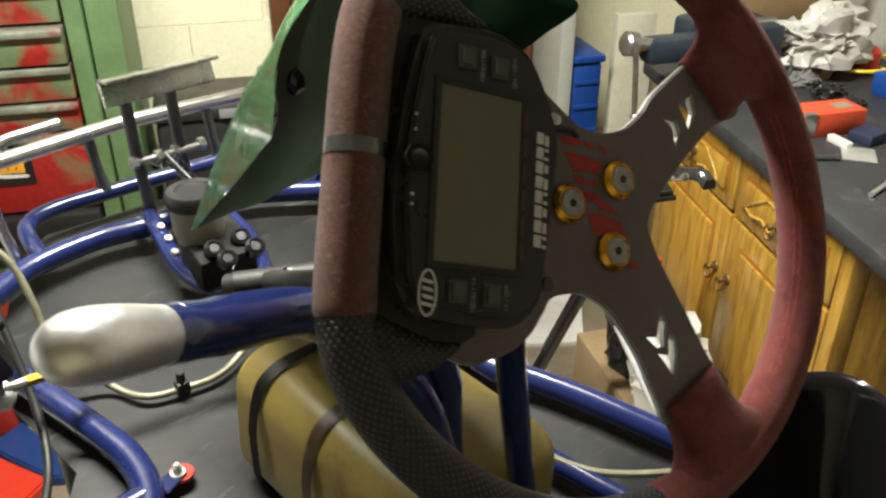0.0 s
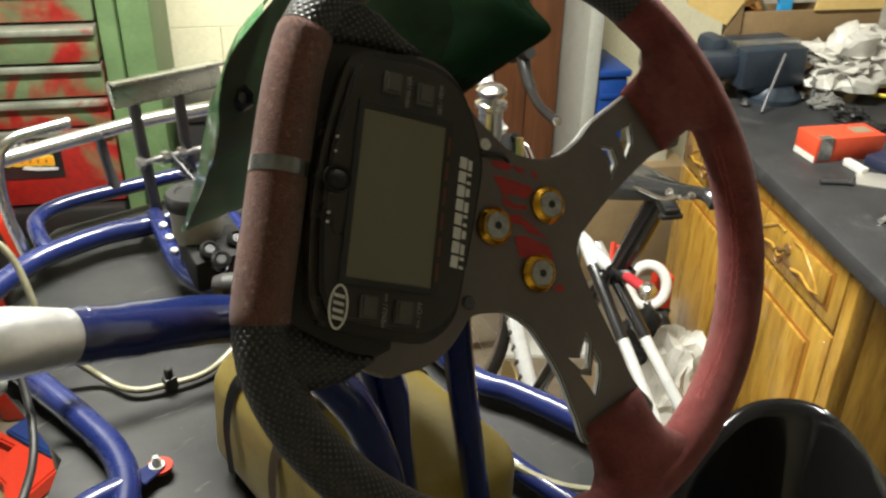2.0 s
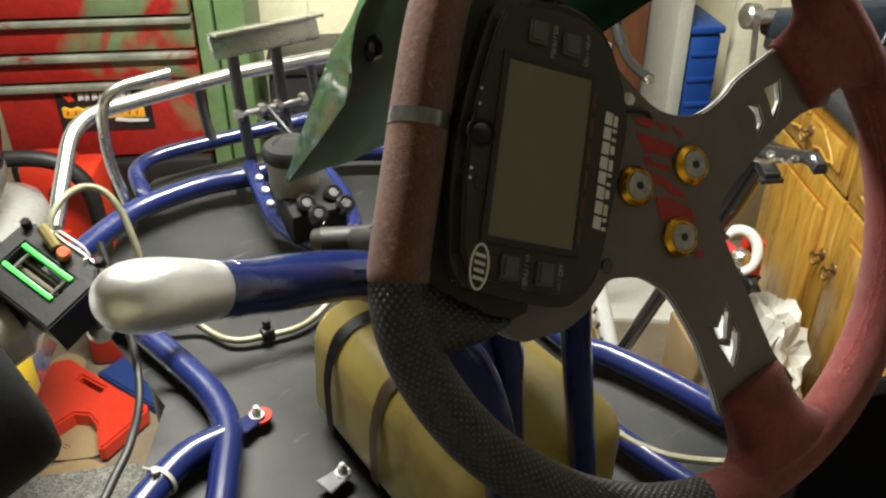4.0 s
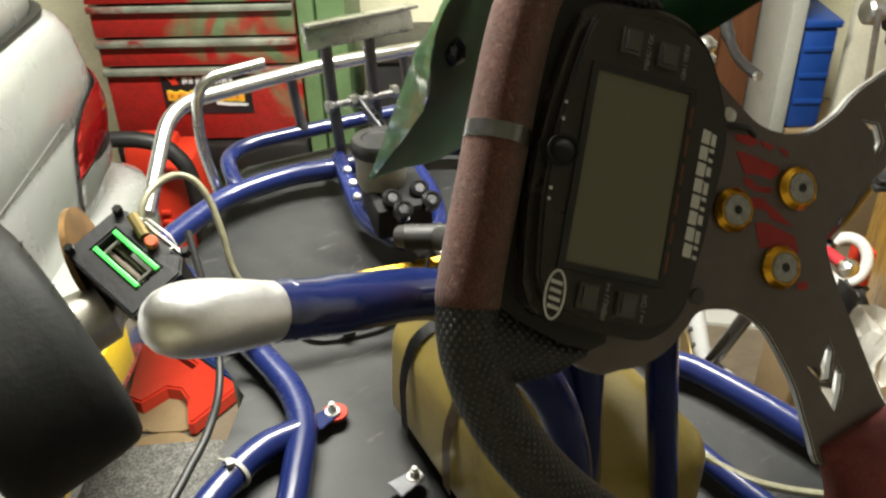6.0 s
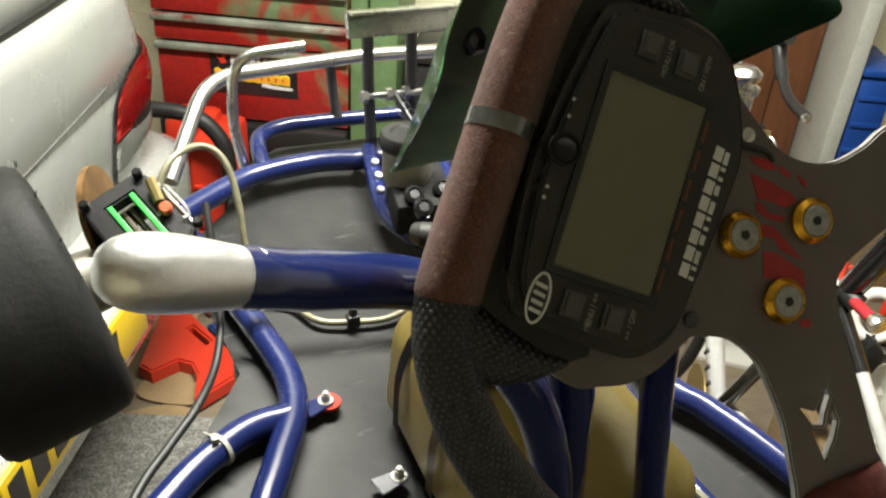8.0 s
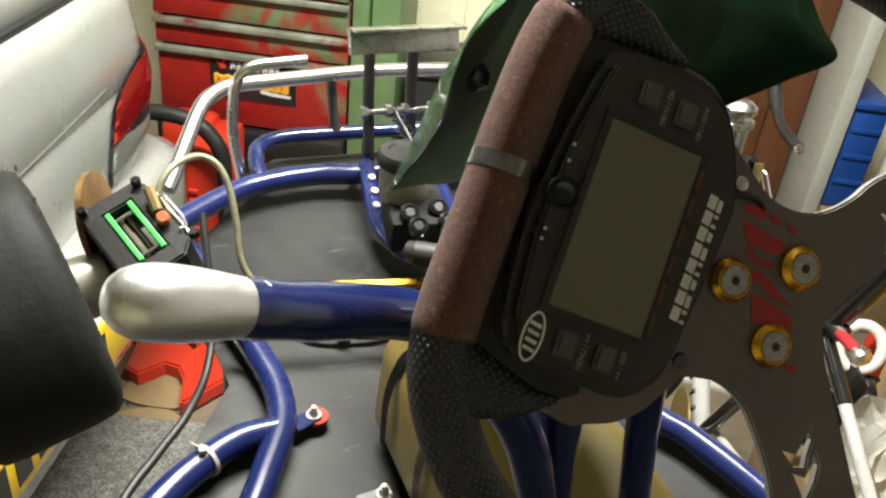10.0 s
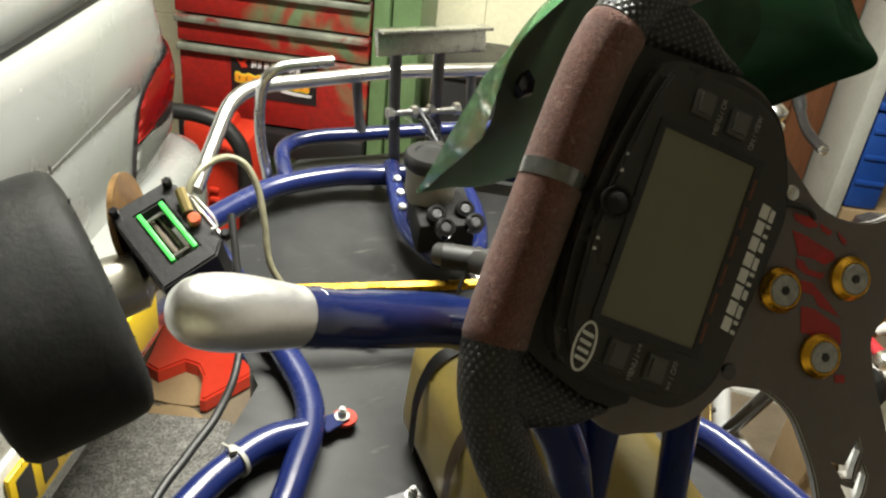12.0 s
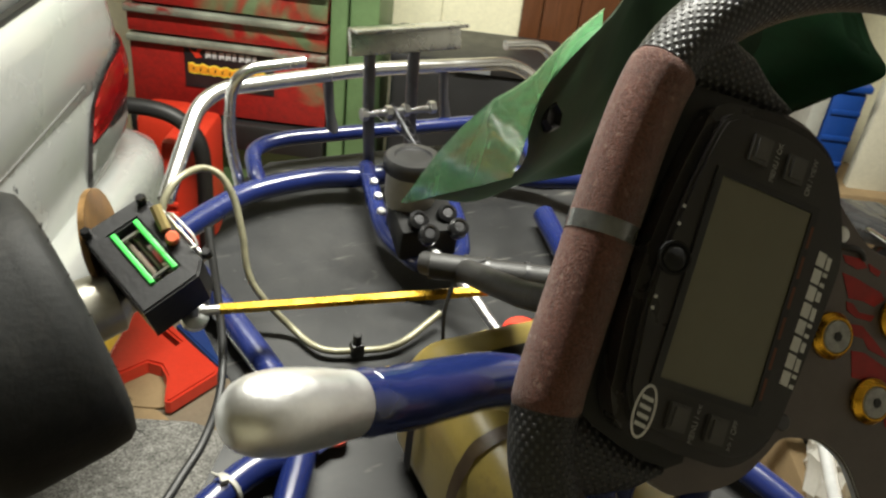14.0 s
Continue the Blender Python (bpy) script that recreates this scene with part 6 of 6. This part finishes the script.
for k in range(19):
    t = k / 18
    b = 1.075 - 0.235 * t
    wdt = 0.013 + 0.052 * (0.5 + 0.5 * math.cos(math.pi * min(1.0, t / 0.75))) ** 0.8
    zc = 0.872 + 0.05 * t - 0.01 * math.sin(t * 3.1) - (0.02 * ((t - 0.88) / 0.12) ** 2 if t > 0.88 else 0.0)
    slot = -0.007 if 0.3 < t < 0.8 else 0.004
    drop = 0.014 + 0.05 * (1 - t) ** 1.4
    rows.append([room(0.42 + LEAN * 0.88 - 0.3 * (b - 1.0) + x * wdt, b, zc + h) for x, h in ((-0.82, -drop), (-1.0, -drop * 0.55), (-0.92, -0.006), (-0.6, 0.004), (-0.22, 0.005), (-0.14, slot), (0.14, slot), (0.22, 0.005), (0.6, 0.004), (0.92, -0.006), (1.0, -drop * 0.55), (0.82, -drop))])
grid = [[bm.verts.new(p) for p in r] for r in rows]
for A, B in zip(grid, grid[1:]):
    for i in range(len(A) - 1):
        bm.faces.new((A[i], A[i + 1], B[i + 1], B[i]))
    bm.faces.new((A[-1], A[0], B[0], B[-1]))
bm.faces.new(grid[0])
bm.faces.new(grid[-1][::-1])
saddle = part("saddle", bm, surf("black_saddle", (0.022, 0.022, 0.023), 0.2, var=0.2, bump=0.05, coat=0.3), bike, "narrow black saddle", angle=50)
for sx in (-0.016, 0.016):
    bm = bmesh.new()
    sweep(bm, spline([room(0.56 + sx * 0.5, 0.865, 0.905), room(0.555 + sx, 0.9, 0.886), room(0.545 + sx, 0.97, 0.872), room(0.54 + sx * 1.4, 1.03, 0.862)], 5), 0.0036, 8)
    part("rail", bm, CHROME, saddle, "bright saddle rail")
for b, z in ((0.9, 0.898), (0.85, 0.912)):
    bm = bmesh.new()
    lathe(bm, [(0.0075, 0), (0.0075, 0.004), (0.004, 0.006), (0, 0.006)], axis_frame(room(0.565 - 0.3 * (b - 0.9) - 0.014, b, z), room(0.5, b - 0.06, z)), 12)
    part("stud", bm, CHROME, saddle, "bright stud")
bm = bmesh.new()
box(bm, (0.03, 0.045, 0.018), Matrix.Translation(room(0.42 + LEAN * 0.87, 0.915, 0.862)) @ ROOM.to_3x3().to_4x4() @ Matrix.Rotation(radians(12), 4, "X"), 0.004)
box(bm, (0.042, 0.016, 0.01), Matrix.Translation(room(0.42 + LEAN * 0.87, 0.898, 0.851)) @ ROOM.to_3x3().to_4x4(), 0.003)
part("saddle_clamp", bm, BLACKPL, bike)
CORD = surf("red_cord", (0.75, 0.06, 0.035), 0.4)
for d in (0.0, 0.014):
    btube("cord", rounded([bk(1.05 - d, 0.72, -0.006), bk(1.04 - d, 0.69, -0.004 - d), bk(1.02 - d, 0.667, -0.012 - d)], 0.01, 3), 0.0052, CORD, "red cord wound on the seat post")
btube("light_mount", [bk(1.03, 0.676, -0.01), bk(1.0, 0.664, -0.022)], 0.019, BLACKPL)
btube("rear_light", [bk(1.0, 0.67, -0.012), bk(0.955, 0.667, -0.016)], 0.011, surf("red_lens", (0.4, 0.03, 0.04), 0.15, coat=0.5), "red rear light on the seat post")
bm = bmesh.new()
lathe(bm, [(0, 0), (0.016, 0.003), (0.02, 0.014), (0.017, 0.024), (0.008, 0.028), (0, 0.028)], axis_frame(bk(0.955, 0.667, -0.016), bk(0.9, 0.66, -0.016)), 16)
part("light_lens", bm, CHROME, bike)
# Bars with a dropped brake lever.
btube("stem", [bk(1.5, 0.8), bk(1.56, 0.86), bk(1.595, 0.9)], 0.02, FRAMEW, "white handlebar stem")
A = 0.5
bm = bmesh.new()
sweep(bm, spline([bk(1.6, 0.9), room(0.4, 1.68, 0.985), room(0.46, 1.74, 0.985), room(A, 1.73, 0.92)], 6), 0.0125, 10)
part("drop_bar", bm, BLACKRUB, bike)
bm = bmesh.new()
sweep(bm, spline([room(A, 1.75, 0.895), room(A, 1.68, 0.925), room(A, 1.6, 0.95)], 6), [0.015] * 4 + [0.018] * 6 + [0.014] * 3, 12)
part("brake_hood", bm, BLACKRUB, bike)
bm = bmesh.new()
sweep(bm, spline([room(A, 1.67, 0.93), room(A, 1.615, 0.885), room(A, 1.55, 0.858), room(A, 1.479, 0.85), room(A, 1.37, 0.86)], 6), [0.017] * 4 + [0.015] * 6 + [0.0115] * 15, 10)
part("brake_lever", bm, BLACKPL, bike, "black brake lever with a bright tip")
bm = bmesh.new()
lathe(bm, [(0, 0), (0.01, 0.0), (0.011, 0.006), (0.006, 0.012), (0, 0.012)], axis_frame(room(A, 1.375, 0.858), room(A, 1.36, 0.863)), 14)
part("lever_tip", bm, CHROME, bike)

# White bag and hoop hung at the bicycle's back, on a carton.
bm = bmesh.new()
rbox(bm, 0.62, 0.79, 0.8, 1.33, 0.0, 0.26, 0.004)
solid("carton", bm, CARDB, "brown carton on the floor beside the cabinet", "box")
crumpled("white_cloth", room(0.69, 1.0, 0.262), (0.075, 0.105, 0.165), surf("white_cloth", (0.75, 0.73, 0.68), 0.85, var=0.1, bump=0.4, bscale=60), "crumpled white cloth heaped on a carton", "cloth", 5.0, amp=0.6)
bm = bmesh.new()
hc = room(0.7, 1.21, 0.505)
side, lift = room(0.88, -0.47, 0.0).normalized(), room(0.2, 0.37, 0.76).normalized()
pts = [hc + side * (0.041 * math.cos(t)) + lift * (0.048 * math.sin(t)) for t in [k * math.pi / 18 for k in range(36)]]
sweep(bm, pts, 0.0125, 12, closed=True)
solid("white_hoop", bm, surf("white_plastic", (0.62, 0.6, 0.58), 0.35, var=0.06), "thick white plastic hoop leaning on the cloth", "hoop")
crumpled("black_bag", room(0.7, 1.180, 0.262), (0.075, 0.1, 0.15), BLACKRUB, "black cloth bag under the white hoop", "bag", 6.0, amp=0.35)
bm = bmesh.new()
rbox(bm, 0.745, 0.77, 1.22, 1.29, 0.26, 0.515, 0.003)
solid("red_packet", bm, REDPL, "red packet behind the white hoop", "packet")
# White sheet on the floor past the bicycle.
bm = bmesh.new()
slab(bm, [(0.5, 1.66), (0.78, 1.61), (0.9, 1.93), (0.62, 1.97)], 0.0, 0.012, ROOM, bevel=0.002)
solid("white_board", bm, WHITEP, "white board lying flat on the dusty floor", "board", smooth=False)

# ---- car ----
car = thing("car", room(-2.8, 0.55, 0), "silver car parked with its tail beside the kart", "car")
CAR_A, CB0, CB1, CRAD = -0.86, -0.35, 1.432, 0.13


def car_outline(rear, side, front=-4.75, n=7):
    """The tail's outline seen from above, with the corners rounded; insets in metres."""
    a, b0, b1, r = CAR_A - rear, CB0 + side, CB1 - side, CRAD
    pts = [(front + side, b1 - 0.12), (front + 0.35, b1), ((front + a) / 2, b1), (a - r, b1)]
    pts += [(a - r + r * math.sin(k * math.pi / 2 / n), b1 - r + r * math.cos(k * math.pi / 2 / n)) for k in range(1, n + 1)]
    pts += [(a + 0.02 * math.sin(math.pi * t), b1 - r + (b0 - b1 + 2 * r) * t) for t in (0.1, 0.2, 0.3, 0.4, 0.5, 0.6, 0.7, 0.8, 0.9)]
    pts += [(a - r + r * math.cos(k * math.pi / 2 / n), b0 + r - r * math.sin(k * math.pi / 2 / n)) for k in range(0, n + 1)]
    pts += [((front + a) / 2, b0), (front + 0.35, b0), (front + side, b0 + 0.12)]
    return pts


def car_shell(name, levels, mat, label="", close=False):
    bm = bmesh.new()
    grid = [[bm.verts.new(room(a, b, z)) for a, b in car_outline(*lv[1:])] for lv in levels for z in lv[:1]]
    for A, B in zip(grid, grid[1:]):
        for i in range(len(A)):
            q = (i + 1) % len(A)
            bm.faces.new((A[i], A[q], B[q], B[i]))
    if close:
        bm.faces.new(grid[-1])
    return part(name, bm, mat, car, label, angle=50)


car_shell("bumper", [(0.2, 0.12, 0.1), (0.28, 0.02, 0.02), (0.36, -0.04, -0.04), (0.5, -0.055, -0.055), (0.6, -0.055, -0.055), (0.64, -0.045, -0.045), (0.656, -0.02, -0.02), (0.66, 0.03, 0.03)], CARSILVER, "silver plastic bumper")
tail = car_shell("tail_panel", [(0.62, 0.02, 0.05), (0.65, 0.012, 0.042), (0.7, 0.007, 0.022), (0.74, 0.004, 0.008), (0.84, 0.0, 0.0), (0.848, 0.003, 0.002), (0.852, 0.003, 0.002), (0.86, -0.001, 0.0), (0.93, 0.0, 0.01), (1.0, 0.004, 0.03), (1.035, 0.012, 0.06), (1.05, 0.03, 0.09), (1.045, 0.05, 0.12), (1.04, 0.07, 0.2)], CARSILVER, "silver painted tail panel", True)
car_shell("rubber_seal", [(1.04, 0.03, 0.085, -3.5), (1.052, 0.024, 0.08, -3.5), (1.06, 0.022, 0.082, -3.5), (1.064, 0.03, 0.09, -3.5), (1.05, 0.05, 0.12, -3.5)], BLACKRUB, "black rubber seal")
car_shell("upper_body", [(1.045, 0.045, 0.11, -3.45), (1.068, 0.034, 0.1, -3.45), (1.1, 0.03, 0.1, -3.4), (1.16, 0.04, 0.105, -3.3), (1.205, 0.065, 0.115, -3.2), (1.207, 0.07, 0.12, -3.2), (1.212, 0.07, 0.12, -3.2), (1.215, 0.065, 0.118, -3.18), (1.3, 0.17, 0.17, -3.05), (1.42, 0.43, 0.26, -2.85), (1.47, 0.7, 0.36, -2.6)], CARSILVER, "silver upper body", True)


def on_tail(s, z, off=0.004):
    """A point on the tail panel: s runs along the rear face and round its corner."""
    levels = ((0.62, 0.02, 0.05), (0.7, 0.007, 0.022), (0.74, 0.004, 0.008), (0.84, 0.0, 0.0), (0.93, 0.0, 0.01), (1.0, 0.004, 0.03))
    rear = np.interp(z, [l[0] for l in levels], [l[1] for l in levels]) - off
    side = np.interp(z, [l[0] for l in levels], [l[2] for l in levels]) - off
    a, b1, r = CAR_A - rear, CB1 - side, CRAD
    s0 = b1 - r
    if s <= s0:
        return room(a + 0.02 * math.sin(math.pi * (s0 - s) / (CB1 - CB0 - 2 * r)), s, z)
    t = min((s - s0) / r, math.pi / 2)
    return room(a - r + r * math.cos(t), b1 - r + r * math.sin(t), z)


def tail_piece(name, rows, mat, parent, label="", off=0.005, n=12):
    """A piece laid on the tail: rows of height, left and right edge."""
    bm = bmesh.new()
    grid = []
    for k in range(25):
        z = rows[0][0] + (rows[-1][0] - rows[0][0]) * k / 24
        l = np.interp(z, [r[0] for r in rows], [r[1] for r in rows])
        r = np.interp(z, [q[0] for q in rows], [q[2] for q in rows])
        grid.append([bm.verts.new(on_tail(l + (r - l) * i / n, z, off + 0.006 * math.sin(math.pi * i / n) * math.sin(math.pi * k / 24))) for i in range(n + 1)])
    for A, B in zip(grid, grid[1:]):
        for i in range(n):
            bm.faces.new((A[i], A[i + 1], B[i + 1], B[i]))
    bmesh.ops.solidify(bm, geom=bm.faces[:], thickness=0.004)
    return part(name, bm, mat, parent, label, angle=60)


LENS = surf("red_lamp_lens", (0.42, 0.008, 0.012), 0.1, var=0.25, vscale=12, coat=0.8, bump=0.1, bscale=90)
lamp_seat = tail_piece("tail_lamp", [(0.668, 1.14, 1.158), (0.7, 1.132, 1.3), (0.73, 1.134, 1.42), (0.76, 1.14, 1.49), (0.785, 1.146, 1.5), (0.83, 1.161, 1.5), (0.852, 1.185, 1.5), (0.878, 1.245, 1.5), (0.897, 1.33, 1.5), (0.905, 1.42, 1.5)], surf("dark_lamp_edge", (0.05, 0.045, 0.045), 0.3), car, "red and clear tail lamp", 0.004)
tail_piece("lens", [(0.764, 1.147, 1.485), (0.785, 1.153, 1.49), (0.83, 1.169, 1.49), (0.85, 1.193, 1.49), (0.874, 1.252, 1.49), (0.892, 1.335, 1.49), (0.899, 1.41, 1.49)], LENS, lamp_seat, "red lens", 0.008)
tail_piece("clear_lens", [(0.678, 1.144, 1.18), (0.705, 1.139, 1.3), (0.73, 1.14, 1.4), (0.758, 1.146, 1.48)], surf("cloudy_lens", (0.42, 0.43, 0.41), 0.12, 0.3, var=0.1, coat=0.6), lamp_seat, "cloudy clear lens", 0.008)
# Thin grey rod along the tail: the body crease's shade, put into colour.
bm = bmesh.new()
sweep(bm, [on_tail(0.5 + 0.05 * k, 0.84 + 0.0028 * k, -0.0004) for k in range(14)], 0.0028, 6)
part("crease_shade_strip", bm, surf("painted_crease_shade", (0.13, 0.13, 0.125), 0.5), car, "thin grey strip painted as the shade of a body crease")
bm = bmesh.new()
pm = ROOM @ Matrix.Translation((CAR_A + 0.09, 0.74, 0.495))
box(bm, (0.008, 0.51, 0.1), pm, 0.003)
np_ob = part("number_plate", bm, surf("yellow_plate", (0.8, 0.55, 0.02), 0.35, var=0.05), car, "yellow number plate with dark bars")
for k in range(6):
    bm = bmesh.new()
    box(bm, (0.002, 0.04, 0.07), pm @ Matrix.Translation((0.0045, -0.22 + 0.062 * k + (0.02 if k > 3 else 0), 0)))
    part("plate_bar", bm, BLACKPL, np_ob, smooth=False)
bm = bmesh.new()
rbox(bm, CAR_A + 0.03, CAR_A + 0.085, 0.46, 1.02, 0.42, 0.56, 0.01)
part("plate_plinth", bm, WHITEP, car)

GLASS = surf("dark_car_glass", (0.01, 0.012, 0.012), 0.06, var=0.05, bump=0.0)
for nm, rows in (("rear_window", [(-0.962, -0.02, 1.266), (-0.962, 1.07, 1.266), (-1.25, 1.0, 1.42), (-1.25, 0.05, 1.42)]), ("windscreen", [(-3.1, -0.05, 1.27), (-3.1, 1.1, 1.27), (-2.88, 1.03, 1.412), (-2.88, 0.02, 1.412)])):
    bm = bmesh.new()
    bm.faces.new([bm.verts.new(room(a, b, z + 0.006)) for a, b, z in rows])
    bmesh.ops.solidify(bm, geom=bm.faces[:], thickness=0.006)
    part(nm, bm, GLASS, car, "dark glass window")
for wa in (-1.55, -4.05):
    for wb_, s in ((CB1 - 0.02, 1), (CB0 + 0.02, -1)):
        m = axis_frame(room(wa, wb_ - 0.1 * s, 0.31), room(wa, wb_ + 0.2 * s, 0.31))
        bm = bmesh.new()
        lathe(bm, [(0.2, 0.0), (0.29, 0.0), (0.31, 0.03), (0.31, 0.12), (0.29, 0.15), (0.2, 0.15)], m, 40)
        tyre = part("wheel", bm, TYRE, car, "black car tyre")
        bm = bmesh.new()
        lathe(bm, [(0.2, 0.02), (0.2, 0.14), (0.17, 0.13), (0.06, 0.145), (0, 0.145)], m, 32)
        part("rim", bm, STEEL, tyre)

# ---- things on the floor ----
bm = bmesh.new()
rag = [(-1.25, 0.4), (-0.4, 0.45), (-0.42, 1.12), (-0.72, 1.205), (-0.95, 1.185), (-1.25, 1.22)]
slab(bm, rag, 0.0, 0.012, ROOM)
solid("carpet_offcut", bm, CARPET, "grey carpet offcut on the floor", "carpet", smooth=False)
for poly, h, lab in (([(-0.97, 1.15), (-0.755, 1.15), (-0.775, 1.205), (-0.83, 1.24), (-0.89, 1.232), (-0.96, 1.19)], 0.005, "curved brown cardboard scrap on the floor"), ([(-0.95, 1.25), (-0.945, 1.36), (-0.905, 1.405), (-0.86, 1.4), (-0.832, 1.365), (-0.79, 1.25)], 0.01, "torn brown cardboard piece on the floor"), ([(-1.05, 1.5), (-0.95, 1.48), (-0.92, 1.62), (-1.0, 1.66)], 0.004, "brown cardboard piece under the tray")):
    bm = bmesh.new()
    slab(bm, smooth2(poly, 4), h - 0.004, h, ROOM)
    solid("cardboard_scrap", bm, CARDB, lab, "cardboard", smooth=False)
bm = bmesh.new()
slab(bm, [(-1.0, 1.54), (-0.985, 1.57), (-0.945, 1.582), (-0.795, 1.445), (-0.703, 1.368), (-0.7, 1.345), (-0.778, 1.225), (-0.792, 1.225), (-0.815, 1.31), (-0.843, 1.348), (-0.88, 1.356), (-0.93, 1.3), (-0.97, 1.32)], 0.012, 0.052, ROOM, holes=[[(-0.9, 1.485), (-0.893, 1.5), (-0.825, 1.445), (-0.832, 1.43)]], bevel=0.006)
solid("plastic_ramp", bm, REDPL, "red plastic ramp with a slot on the floor", "ramp")
bm = bmesh.new()
slab(bm, [(-0.868, 1.54), (-0.797, 1.622), (-0.672, 1.457), (-0.668, 1.38), (-0.695, 1.385)], 0.0, 0.03, ROOM, bevel=0.005)
solid("plastic_tray", bm, surf("navy_plastic", (0.012, 0.04, 0.16), 0.45), "dark blue plastic tray on the floor", "tray")

# ---- wall blocks, behind the chest and the car ----
wb = bpy.data.objects["wall_back"]
bm = bmesh.new()
box(bm, (0.4388, 0.012, 0.2138), None, 0.0013, 1)
block_mesh = finish(bm, "block", WALLP, False)
for r in range(11):
    for k in range(7):
        a = -2.9 + 0.44 * k + (0.22 if r % 2 else 0)
        ob = new("block", block_mesh)
        ob.parent = wb
        ob.matrix_basis = ROOM @ Matrix.Translation((a, WALL_B - 0.004, 0.107 + 0.215 * r))
